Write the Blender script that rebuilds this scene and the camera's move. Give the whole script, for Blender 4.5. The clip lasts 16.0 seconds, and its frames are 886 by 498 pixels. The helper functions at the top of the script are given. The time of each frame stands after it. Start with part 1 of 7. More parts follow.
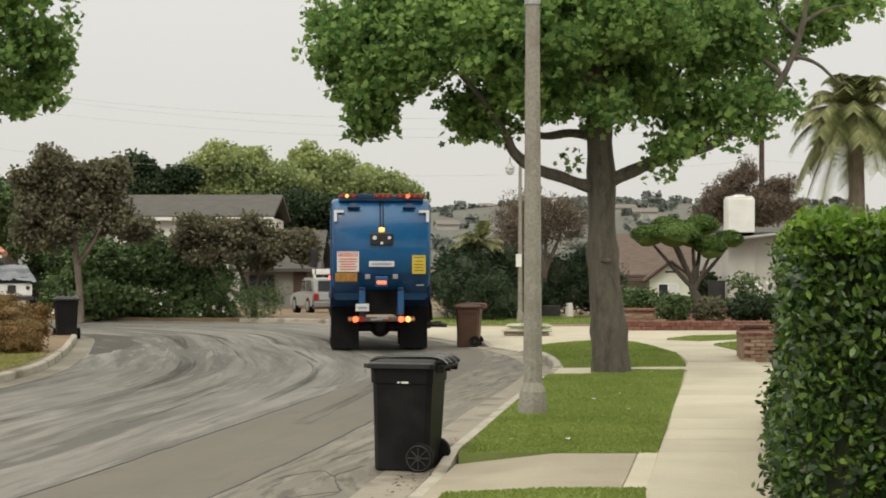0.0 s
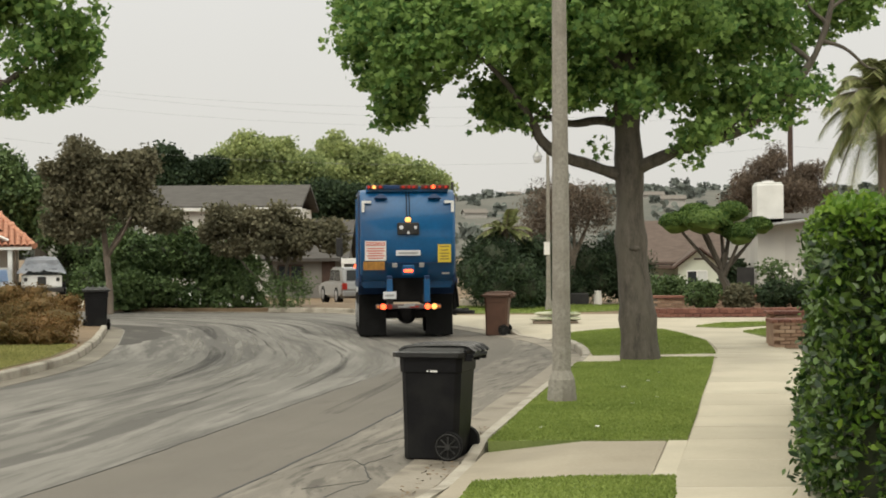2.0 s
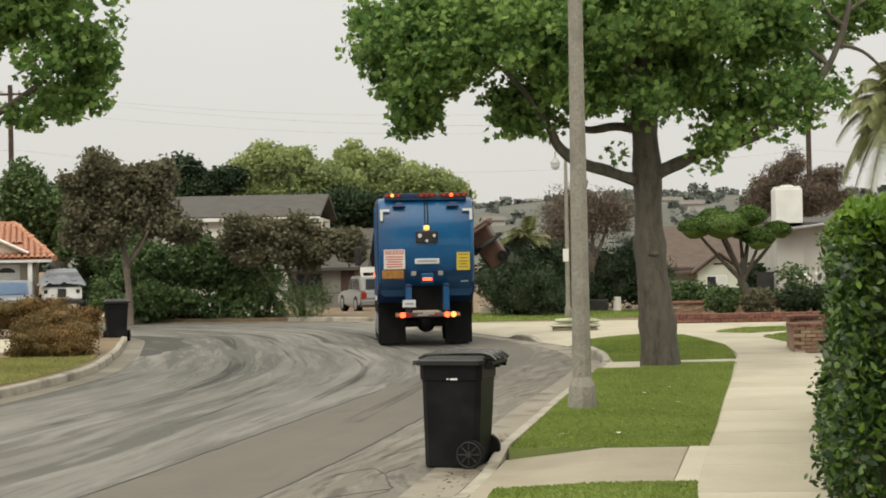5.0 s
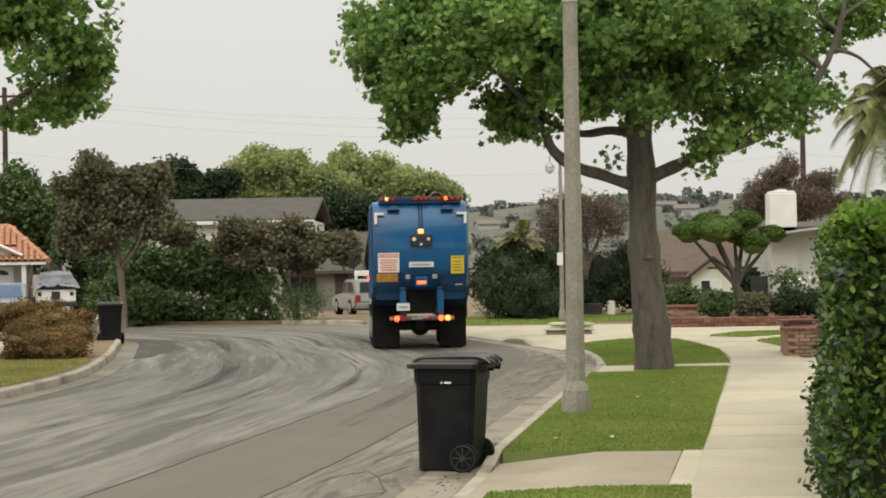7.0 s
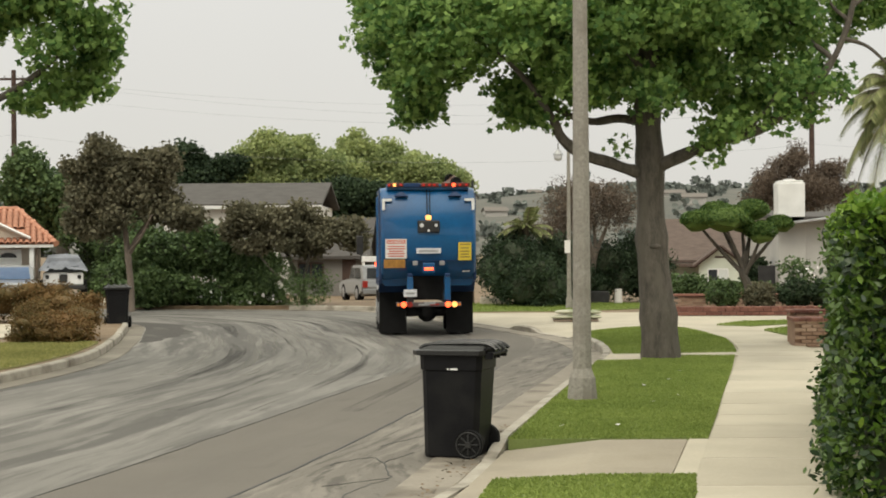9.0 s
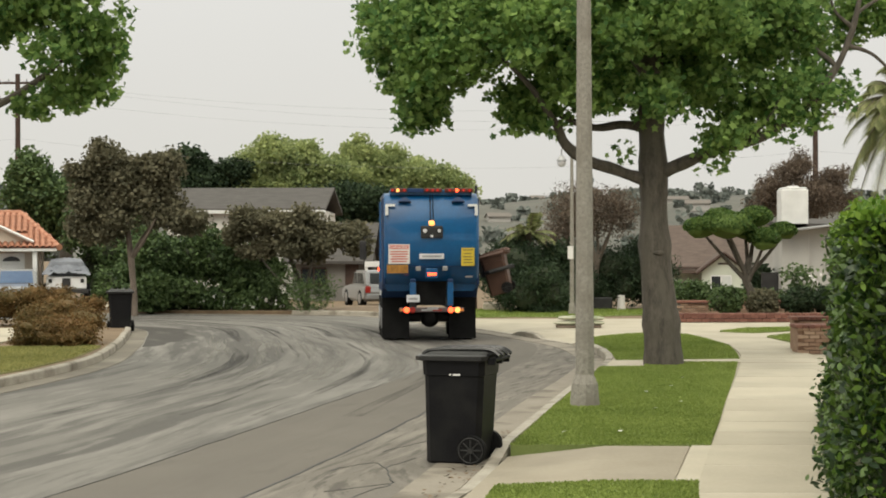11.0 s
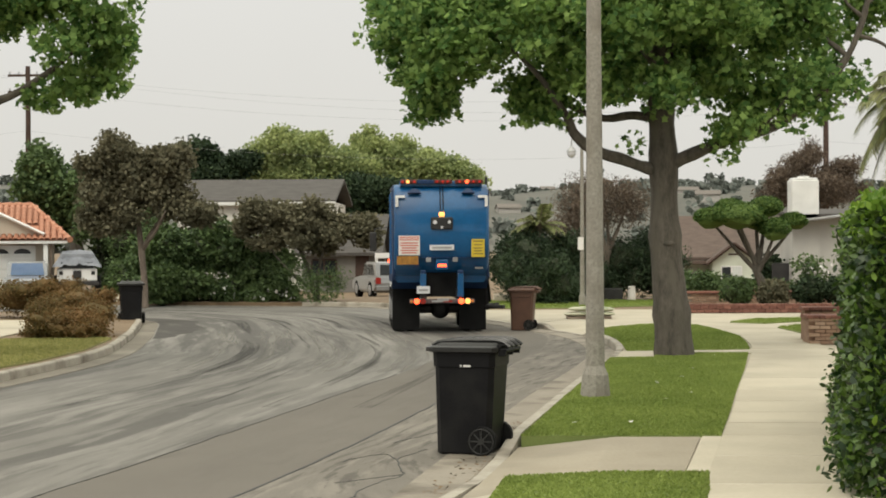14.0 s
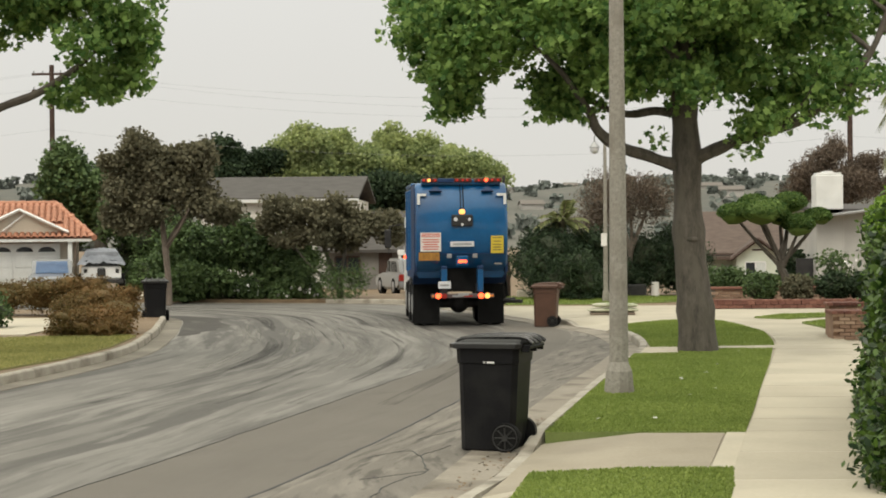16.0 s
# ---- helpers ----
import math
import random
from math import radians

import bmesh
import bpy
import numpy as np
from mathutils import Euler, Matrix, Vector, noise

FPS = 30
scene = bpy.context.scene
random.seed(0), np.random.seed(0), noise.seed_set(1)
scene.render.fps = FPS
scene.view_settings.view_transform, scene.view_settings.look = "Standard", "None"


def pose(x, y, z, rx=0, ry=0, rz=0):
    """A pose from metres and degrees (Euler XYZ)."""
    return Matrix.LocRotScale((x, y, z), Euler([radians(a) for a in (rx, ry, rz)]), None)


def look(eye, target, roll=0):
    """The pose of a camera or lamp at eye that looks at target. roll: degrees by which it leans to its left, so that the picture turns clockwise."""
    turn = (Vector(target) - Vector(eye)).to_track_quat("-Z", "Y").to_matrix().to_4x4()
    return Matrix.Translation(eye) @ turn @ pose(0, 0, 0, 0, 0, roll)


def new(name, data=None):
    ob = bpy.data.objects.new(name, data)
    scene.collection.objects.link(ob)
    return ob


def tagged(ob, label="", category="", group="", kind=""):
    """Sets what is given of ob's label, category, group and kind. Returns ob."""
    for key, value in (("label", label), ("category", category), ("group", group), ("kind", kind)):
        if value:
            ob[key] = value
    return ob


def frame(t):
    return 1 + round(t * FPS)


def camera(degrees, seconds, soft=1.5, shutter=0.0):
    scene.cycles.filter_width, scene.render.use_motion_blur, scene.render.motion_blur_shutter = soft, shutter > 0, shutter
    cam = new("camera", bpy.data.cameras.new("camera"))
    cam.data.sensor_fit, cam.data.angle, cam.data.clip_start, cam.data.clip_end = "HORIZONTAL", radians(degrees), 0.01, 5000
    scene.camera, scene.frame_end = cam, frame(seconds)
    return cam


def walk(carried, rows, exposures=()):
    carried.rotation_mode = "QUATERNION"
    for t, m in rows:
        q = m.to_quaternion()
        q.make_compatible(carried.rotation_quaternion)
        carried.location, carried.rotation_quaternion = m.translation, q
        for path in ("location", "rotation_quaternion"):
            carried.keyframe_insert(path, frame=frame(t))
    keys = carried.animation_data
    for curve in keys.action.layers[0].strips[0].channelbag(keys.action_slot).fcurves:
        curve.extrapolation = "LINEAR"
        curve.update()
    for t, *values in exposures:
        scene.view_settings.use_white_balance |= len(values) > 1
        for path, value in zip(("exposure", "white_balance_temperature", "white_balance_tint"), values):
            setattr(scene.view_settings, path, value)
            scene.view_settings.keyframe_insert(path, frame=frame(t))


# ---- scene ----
cam = camera(30.0, 16.0, soft=1.85)
EYE = (0.0, 0.0, 2.13)
# seconds, yaw, pitch, roll
PATH = [
    (0.0, 0.0, 0.3525, -0.0),
    (0.5, 0.1124, 0.1632, 0.4138),
    (1.0, 0.4013, -0.0646, 0.5974),
    (1.5, 0.7619, -0.0447, 0.523),
    (2.0, 0.972, -0.0354, 0.4194),
    (2.5, 1.1192, -0.2444, 0.4095),
    (3.0, 1.0365, -0.3982, 0.2462),
    (3.5, 1.0951, -0.2761, 0.367),
    (4.0, 1.3242, 0.1664, 0.7296),
    (6.5, 1.6985, 0.3116, 1.133),
    (7.0, 1.4226, 0.3629, 0.8985),
    (7.5, 1.4242, 0.224, 0.6143),
    (8.0, 1.88, 0.0001, 0.5325),
    (8.5, 1.8982, 0.0021, 0.4977),
    (9.0, 1.6804, -0.101, 0.3674),
    (9.2, 1.5039, -0.1491, 0.2967),
    (11.5, 1.9246, 0.1615, 0.1165),
    (12.0, 2.1149, 0.2221, 0.1954),
    (12.5, 2.2683, 0.2976, 0.2692),
    (13.0, 2.0484, 0.1767, 0.2678),
    (13.5, 1.964, -0.1219, 0.2609),
    (14.0, 2.1375, -0.2116, 0.2679),
    (14.5, 2.3051, -0.018, 0.3523),
    (15.0, 2.2554, -0.0648, 0.4315),
    (15.5, 2.5056, -0.4142, 0.3215),
    (16.0, 2.938, -0.3241, 0.4862),
]
walk(cam, [(t, pose(*EYE, 90 + pitch, roll, yaw)) for t, yaw, pitch, roll in PATH])

# ---- world and sun: a bright overcast sky, palest near the zenith ----
world = bpy.data.worlds.new("overcast_sky")
scene.world = world
world.use_nodes = True
wn, wl = world.node_tree.nodes, world.node_tree.links
wn.clear()
w_out, w_bg = wn.new("ShaderNodeOutputWorld"), wn.new("ShaderNodeBackground")
w_sky = wn.new("ShaderNodeTexSky")
w_sky.sky_type, w_sky.sun_disc = "NISHITA", False
w_sky.sun_elevation, w_sky.sun_rotation = radians(58), radians(200)
w_sky.dust_density = 6.0
w_grey = wn.new("ShaderNodeHueSaturation")
w_grey.inputs["Saturation"].default_value, w_grey.inputs["Value"].default_value = 0.1, 0.06
w_co, w_sep = wn.new("ShaderNodeTexCoord"), wn.new("ShaderNodeSeparateXYZ")
w_ramp = wn.new("ShaderNodeValToRGB")
w_ramp.color_ramp.elements[0].position, w_ramp.color_ramp.elements[0].color = 0.0, (0.83, 0.81, 0.745, 1)
w_ramp.color_ramp.elements[1].position, w_ramp.color_ramp.elements[1].color = 1.0, (2.24, 2.2, 1.9, 1)
w_mid = w_ramp.color_ramp.elements.new(0.16)
w_mid.color = (0.89, 0.88, 0.835, 1)
w_cloud = wn.new("ShaderNodeTexNoise")
w_cloud.inputs["Scale"].default_value, w_cloud.inputs["Detail"].default_value = 2.2, 4
w_cmap = wn.new("ShaderNodeMapRange")
w_cmap.inputs[3].default_value, w_cmap.inputs[4].default_value = 0.93, 1.06
w_mul = wn.new("ShaderNodeMix")
w_mul.data_type, w_mul.blend_type = "RGBA", "MULTIPLY"
w_mul.inputs[0].default_value = 1.0
w_mix = wn.new("ShaderNodeMix")
w_mix.data_type = "RGBA"
w_mix.inputs[0].default_value = 0.85
wl.new(w_co.outputs["Generated"], w_sep.inputs[0])
wl.new(w_co.outputs["Generated"], w_cloud.inputs["Vector"])
wl.new(w_sep.outputs["Z"], w_ramp.inputs[0])
wl.new(w_cloud.outputs[0], w_cmap.inputs[0])
wl.new(w_ramp.outputs[0], w_mul.inputs[6])
wl.new(w_cmap.outputs[0], w_mul.inputs[7])
wl.new(w_sky.outputs[0], w_grey.inputs["Color"])
wl.new(w_grey.outputs[0], w_mix.inputs[6])
wl.new(w_mul.outputs[2], w_mix.inputs[7])
wl.new(w_mix.outputs[2], w_bg.inputs[0])
w_bg.inputs[1].default_value = 1.0
wl.new(w_bg.outputs[0], w_out.inputs[0])

sun_data = bpy.data.lights.new("sun", "SUN")
sun_data.energy, sun_data.angle, sun_data.color = 1.3, radians(25), (1.0, 0.93, 0.8)
sun = new("sun", sun_data)
sun.matrix_world = look((-20, -30, 60), (0, 20, 0))
scene.view_settings.exposure = 0.0


# ---- materials ----
def surf(name, a, b, scale=3.0, rough=0.8, bump=0.2, metal=0.0, fine=40.0, fine_mix=0.35, stretch=None, coords="Object",
         piece=0.0, leaf=0.0, glow=0.0, coat=0.0, stain=None, stain_scale=0.6, spec=0.4):
    """A node material between the colours a and b: a coarse and a fine noise, with bump. piece: shift by object; leaf: shift by island."""
    m = bpy.data.materials.new(name)
    m.use_nodes = True
    n, l = m.node_tree.nodes, m.node_tree.links
    bs = n["Principled BSDF"]
    co = n.new("ShaderNodeTexCoord")
    mp = n.new("ShaderNodeMapping")
    mp.inputs["Scale"].default_value = stretch or (1, 1, 1)
    l.new(co.outputs[coords], mp.inputs[0])
    n1, n2 = n.new("ShaderNodeTexNoise"), n.new("ShaderNodeTexNoise")
    n1.inputs["Scale"].default_value, n1.inputs["Detail"].default_value = scale, 5
    n2.inputs["Scale"].default_value, n2.inputs["Detail"].default_value = fine, 3
    l.new(mp.outputs[0], n1.inputs["Vector"])
    l.new(mp.outputs[0], n2.inputs["Vector"])
    mx = n.new("ShaderNodeMix")
    mx.inputs[0].default_value = fine_mix
    l.new(n1.outputs[0], mx.inputs[2])
    l.new(n2.outputs[0], mx.inputs[3])
    rp = n.new("ShaderNodeValToRGB")
    rp.color_ramp.elements[0].position, rp.color_ramp.elements[1].position = 0.32, 0.68
    rp.color_ramp.elements[0].color, rp.color_ramp.elements[1].color = (*a, 1), (*b, 1)
    src = mx.outputs[0]
    if piece or leaf:
        inf = n.new("ShaderNodeObjectInfo") if piece else n.new("ShaderNodeNewGeometry")
        ad = n.new("ShaderNodeMath")
        ad.operation = "MULTIPLY_ADD"
        ad.inputs[1].default_value = piece or leaf
        l.new(inf.outputs["Random" if piece else "Random Per Island"], ad.inputs[0])
        l.new(src, ad.inputs[2])
        sb = n.new("ShaderNodeMath")
        sb.operation = "SUBTRACT"
        sb.inputs[1].default_value = (piece or leaf) / 2
        l.new(ad.outputs[0], sb.inputs[0])
        src = sb.outputs[0]
    l.new(src, rp.inputs[0])
    col = rp.outputs[0]
    if stain:
        n3 = n.new("ShaderNodeTexNoise")
        n3.inputs["Scale"].default_value, n3.inputs["Detail"].default_value = stain_scale, 6
        l.new(mp.outputs[0], n3.inputs["Vector"])
        r3 = n.new("ShaderNodeMapRange")
        r3.inputs[1].default_value, r3.inputs[2].default_value = 0.5, 0.68
        l.new(n3.outputs[0], r3.inputs[0])
        m3 = n.new("ShaderNodeMix")
        m3.data_type = "RGBA"
        m3.inputs[7].default_value = (*stain, 1)
        l.new(r3.outputs[0], m3.inputs[0])
        l.new(col, m3.inputs[6])
        col = m3.outputs[2]
    l.new(col, bs.inputs["Base Color"])
    bs.inputs["Roughness"].default_value, bs.inputs["Metallic"].default_value = rough, metal
    bs.inputs["Coat Weight"].default_value = coat
    bs.inputs["Specular IOR Level"].default_value = spec
    if bump:
        bp = n.new("ShaderNodeBump")
        bp.inputs["Strength"].default_value, bp.inputs["Distance"].default_value = bump, 0.02
        l.new(mx.outputs[0], bp.inputs["Height"])
        l.new(bp.outputs[0], bs.inputs["Normal"])
    if glow:
        l.new(col, bs.inputs["Emission Color"])
        bs.inputs["Emission Strength"].default_value = glow
    return m


def leafy(name, a, b, spread=0.8, through_light=0.35, gloss=0.5, spec=0.15):
    """Foliage: colour by leaf, with some light coming through."""
    m = surf(name, a, b, scale=0.6, rough=gloss, bump=0.0, fine=8.0, leaf=spread, spec=spec)
    n, l = m.node_tree.nodes, m.node_tree.links
    bs, out = n["Principled BSDF"], n["Material Output"]
    tr, ms = n.new("ShaderNodeBsdfTranslucent"), n.new("ShaderNodeMixShader")
    l.new(bs.inputs["Base Color"].links[0].from_socket, tr.inputs[0])
    ms.inputs[0].default_value = through_light
    l.new(bs.outputs[0], ms.inputs[1])
    l.new(tr.outputs[0], ms.inputs[2])
    l.new(ms.outputs[0], out.inputs[0])
    return m


def lamp_mat(name, colour, glow):
    return surf(name, tuple(c * 0.8 for c in colour), colour, rough=0.3, bump=0, glow=glow)


def road_mat(name, a, b, layers, warp=0.3):
    """Worn asphalt: dry-brushed streaks along the street (u across, v along, in metres) over fine grit. layers: across, along, from, to, tint, amount."""
    m = surf(name, a, b, scale=0.7, rough=0.85, bump=0.35, fine=60, fine_mix=0.4)
    n, l = m.node_tree.nodes, m.node_tree.links
    bs = n["Principled BSDF"]
    col = bs.inputs["Base Color"].links[0].from_socket
    uv = n.new("ShaderNodeTexCoord")
    wn_ = n.new("ShaderNodeTexNoise")
    wn_.inputs["Scale"].default_value = 0.15
    l.new(uv.outputs["UV"], wn_.inputs["Vector"])
    wa = n.new("ShaderNodeMix")
    wa.data_type, wa.blend_type = "RGBA", "LINEAR_LIGHT"
    wa.inputs[0].default_value = warp
    l.new(uv.outputs["UV"], wa.inputs[6])
    l.new(wn_.outputs[1], wa.inputs[7])
    for k, (sx, sy, lo, hi, tint, amount) in enumerate(layers):
        mp, nz, rg, mx = n.new("ShaderNodeMapping"), n.new("ShaderNodeTexNoise"), n.new("ShaderNodeMapRange"), n.new("ShaderNodeMix")
        mp.inputs["Scale"].default_value, mp.inputs["Location"].default_value = (sx, sy, 1), (k * 7.3, k * 3.1, 0)
        l.new(wa.outputs[2], mp.inputs[0])
        l.new(mp.outputs[0], nz.inputs["Vector"])
        nz.inputs["Scale"].default_value, nz.inputs["Detail"].default_value, nz.inputs["Roughness"].default_value = 1.0, 8, 0.62
        rg.inputs[1].default_value, rg.inputs[2].default_value, rg.inputs[4].default_value = lo, hi, amount
        l.new(nz.outputs[0], rg.inputs[0])
        mx.data_type = "RGBA"
        mx.inputs[7].default_value = (*tint, 1)
        l.new(rg.outputs[0], mx.inputs[0])
        l.new(col, mx.inputs[6])
        col = mx.outputs[2]
    l.new(col, bs.inputs["Base Color"])
    return m


M = {
    "asphalt": road_mat("asphalt", (0.135, 0.127, 0.113), (0.175, 0.166, 0.148), (
        (0.45, 0.03, 0.50, 0.60, (0.245, 0.233, 0.21), 0.85), (0.95, 0.045, 0.51, 0.58, (0.075, 0.07, 0.063), 0.8),
        (2.6, 0.14, 0.54, 0.62, (0.08, 0.075, 0.067), 0.65), (3.6, 0.4, 0.54, 0.62, (0.235, 0.223, 0.2), 0.5), (8.0, 0.7, 0.56, 0.66, (0.088, 0.082, 0.073), 0.5))),
    "asphalt_brown": road_mat("brown_asphalt", (0.118, 0.106, 0.089), (0.142, 0.128, 0.108), (
        (0.8, 0.09, 0.50, 0.66, (0.108, 0.097, 0.082), 0.6), (2.2, 0.25, 0.56, 0.7, (0.16, 0.147, 0.125), 0.35), (1.2, 0.5, 0.60, 0.72, (0.075, 0.066, 0.055), 0.45)), 0.6),
    "asphalt_worn": road_mat("worn_asphalt_edge", (0.13, 0.117, 0.098), (0.18, 0.163, 0.138), (
        (1.6, 0.7, 0.49, 0.60, (0.225, 0.205, 0.172), 0.75), (2.4, 0.9, 0.53, 0.62, (0.07, 0.062, 0.052), 0.75), (9.0, 4.0, 0.58, 0.66, (0.06, 0.053, 0.045), 0.6)), 0.8),
    "asphalt_stain": road_mat("stained_asphalt", (0.045, 0.041, 0.036), (0.066, 0.06, 0.052), (
        (1.3, 0.5, 0.52, 0.64, (0.13, 0.12, 0.105), 0.6), (3.0, 1.2, 0.55, 0.66, (0.045, 0.041, 0.036), 0.6)), 0.6),
    "concrete": surf("concrete", (0.38, 0.34, 0.262), (0.475, 0.43, 0.335), scale=0.8, fine=30, bump=0.15, stain=(0.35, 0.315, 0.245), stain_scale=0.5, piece=0.2),
    "apron": surf("tan_concrete", (0.255, 0.222, 0.166), (0.345, 0.303, 0.233), scale=0.9, fine=30, bump=0.15, stain=(0.25, 0.22, 0.17), stain_scale=0.8),
    "joint": surf("pale_joint_mortar", (0.5, 0.46, 0.38), (0.6, 0.56, 0.47), scale=8, bump=0.2),
    "gutter": surf("gutter_concrete", (0.2, 0.175, 0.14), (0.29, 0.258, 0.21), scale=1.4, fine=25, bump=0.3, stain=(0.105, 0.09, 0.068), stain_scale=1.3),
    "gutter_dark": surf("stained_gutter_concrete", (0.115, 0.1, 0.078), (0.2, 0.178, 0.14), scale=1.0, fine=25, bump=0.3, stain=(0.25, 0.225, 0.18), stain_scale=0.35),
    "kerb": surf("kerb_concrete", (0.27, 0.245, 0.2), (0.43, 0.395, 0.33), scale=2.2, fine=25, bump=0.3, stain=(0.15, 0.13, 0.1), stain_scale=1.5),
    "dry_soil": surf("dry_lawn_ground", (0.2, 0.2, 0.075), (0.3, 0.285, 0.115), scale=1.2, fine=60, bump=0.5, fine_mix=0.5),
    "grass_soil": surf("lawn_ground", (0.12, 0.16, 0.04), (0.19, 0.235, 0.07), scale=1.2, fine=60, bump=0.6, fine_mix=0.5),
    "grass": leafy("grass_blades", (0.155, 0.212, 0.048), (0.285, 0.35, 0.093), 0.45, 0.3, 0.6),
    "grass_dry": leafy("dry_grass_blades", (0.22, 0.23, 0.075), (0.4, 0.38, 0.15), 0.5, 0.3, 0.6),
    "dirt": surf("dry_earth", (0.13, 0.088, 0.05), (0.23, 0.165, 0.10), scale=1.5, fine=20, bump=0.6),
    "bark": surf("grey_bark", (0.038, 0.033, 0.026), (0.115, 0.1, 0.08), scale=7, fine=34, bump=1.0, stretch=(1.6, 1.6, 0.45), stain=(0.092, 0.082, 0.064), stain_scale=3.0),
    "bark_pale": surf("pale_bark", (0.09, 0.07, 0.055), (0.22, 0.18, 0.145), scale=5, fine=24, bump=0.6, stretch=(1.5, 1.5, 0.4)),
    "sweetgum": leafy("sweetgum_leaves", (0.08, 0.165, 0.05), (0.29, 0.42, 0.125), 0.42, 0.58, 0.6),
    "hedge": leafy("hedge_leaves", (0.013, 0.035, 0.008), (0.085, 0.148, 0.026), 0.9, 0.22, 0.34, 0.4),
    "hedge_new": leafy("young_hedge_leaves", (0.09, 0.18, 0.022), (0.2, 0.31, 0.045), 0.7, 0.4, 0.35),
    # dark colour standing in for the shade inside hedges and shrubs
    "hedge_core": surf("hedge_inner_shade", (0.018, 0.027, 0.012), (0.042, 0.05, 0.024), scale=8, bump=0.8),
    # dark, vine and bronze leaf colours are lifted to hold some distance haze
    "dark_leaf": leafy("dark_green_leaves", (0.021, 0.037, 0.02), (0.056, 0.085, 0.041), 0.4, 0.25, 0.6),
    "vine_leaf": leafy("vine_leaves", (0.045, 0.076, 0.032), (0.128, 0.186, 0.068), 0.3, 0.25, 0.55),
    "bright_leaf": leafy("light_green_leaves", (0.14, 0.195, 0.085), (0.48, 0.53, 0.225), 0.18, 0.48, 0.6),
    "bronze_leaf": leafy("bronze_green_leaves", (0.096, 0.095, 0.061), (0.185, 0.168, 0.104), 0.2, 0.3, 0.6),
    "red_leaf": leafy("reddish_brown_leaves", (0.09, 0.07, 0.054), (0.185, 0.142, 0.105), 0.4, 0.25, 0.6),
    "rust_leaf": leafy("rusty_shrub_leaves", (0.095, 0.082, 0.032), (0.21, 0.118, 0.046), 0.2, 0.25, 0.6),
    "palm_leaf": leafy("palm_leaflets", (0.1, 0.125, 0.045), (0.29, 0.3, 0.13), 0.6, 0.3, 0.45),
    "pine": leafy("clipped_pine_needles", (0.04, 0.085, 0.022), (0.115, 0.175, 0.042), 0.8, 0.2, 0.6),
    "blossom": surf("white_blossom", (0.6, 0.58, 0.56), (0.8, 0.78, 0.76), bump=0),
    "blue": surf("blue_truck_paint", (0.002, 0.068, 0.19), (0.005, 0.098, 0.255), scale=0.9, rough=0.32, bump=0.02, fine=14, coat=0.5, stain=(0.007, 0.055, 0.155), stain_scale=0.7),
    "blue_dark": surf("grimy_blue_paint", (0.004, 0.02, 0.07), (0.008, 0.036, 0.11), scale=2, rough=0.5, bump=0.05),
    "black": surf("black_rubber", (0.006, 0.006, 0.006), (0.014, 0.014, 0.014), scale=4, rough=0.85, bump=0.15, spec=0.15),
    "black_metal": surf("dark_grimy_steel", (0.012, 0.012, 0.013), (0.035, 0.033, 0.032), scale=4, rough=0.6, bump=0.15),
    "steel": surf("galvanised_steel", (0.25, 0.25, 0.25), (0.42, 0.42, 0.42), scale=3, rough=0.5, metal=0.6, bump=0.05),
    "white_paint": surf("white_paint", (0.62, 0.62, 0.6), (0.78, 0.78, 0.76), scale=2, rough=0.5, bump=0.03),
    "bin_black": surf("black_plastic", (0.004, 0.004, 0.005), (0.009, 0.009, 0.01), scale=5, rough=0.5, spec=0.18, bump=0.06, stain=(0.016, 0.016, 0.015), stain_scale=1.6),
    "bin_wheel": surf("dusty_wheel_plastic", (0.014, 0.014, 0.013), (0.032, 0.032, 0.03), scale=8, rough=0.6, bump=0.06),
    "bin_lid": surf("scuffed_black_lid", (0.011, 0.011, 0.011), (0.028, 0.028, 0.027), scale=5, rough=0.3, bump=0.06),
    "bin_brown": surf("brown_plastic", (0.07, 0.034, 0.021), (0.10, 0.049, 0.031), scale=4, rough=0.5, bump=0.05),
    "pole": surf("exposed_aggregate_concrete", (0.175, 0.162, 0.136), (0.345, 0.323, 0.28), scale=22, rough=0.9, bump=0.5, fine=90, fine_mix=0.5, stain=(0.2, 0.18, 0.15), stain_scale=2.5),
    "stucco": surf("white_stucco", (0.60, 0.58, 0.54), (0.72, 0.70, 0.65), scale=1.2, fine=50, bump=0.3),
    # white stucco darkened in colour for the walls that lie in shade
    "stucco_shade": surf("shaded_white_stucco", (0.4, 0.39, 0.365), (0.5, 0.49, 0.46), scale=1.2, fine=50, bump=0.3),
    "stucco_grey": surf("grey_stucco", (0.15, 0.142, 0.13), (0.22, 0.21, 0.19), scale=1.2, fine=50, bump=0.3),
    "stucco_tan": surf("tan_stucco", (0.40, 0.35, 0.28), (0.52, 0.46, 0.38), scale=1.2, fine=50, bump=0.3),
    "stucco_mint": surf("pale_mint_stucco", (0.50, 0.53, 0.44), (0.62, 0.65, 0.55), scale=1.2, fine=50, bump=0.3),
    "roof_grey": surf("grey_brown_shingles", (0.05, 0.045, 0.041), (0.085, 0.077, 0.07), scale=2, fine=14, bump=0.4, stretch=(1, 1, 4)),
    "roof_brown": surf("brown_shingles", (0.075, 0.052, 0.042), (0.125, 0.09, 0.072), scale=2, fine=14, bump=0.4, stretch=(1, 1, 4)),
    "trim_brown": surf("dark_brown_wood", (0.04, 0.024, 0.018), (0.075, 0.045, 0.034), scale=4, bump=0.2),
    "clay": surf("terracotta_roof_tile", (0.34, 0.15, 0.09), (0.50, 0.25, 0.16), scale=3, rough=0.8, bump=0.3, leaf=0.5),
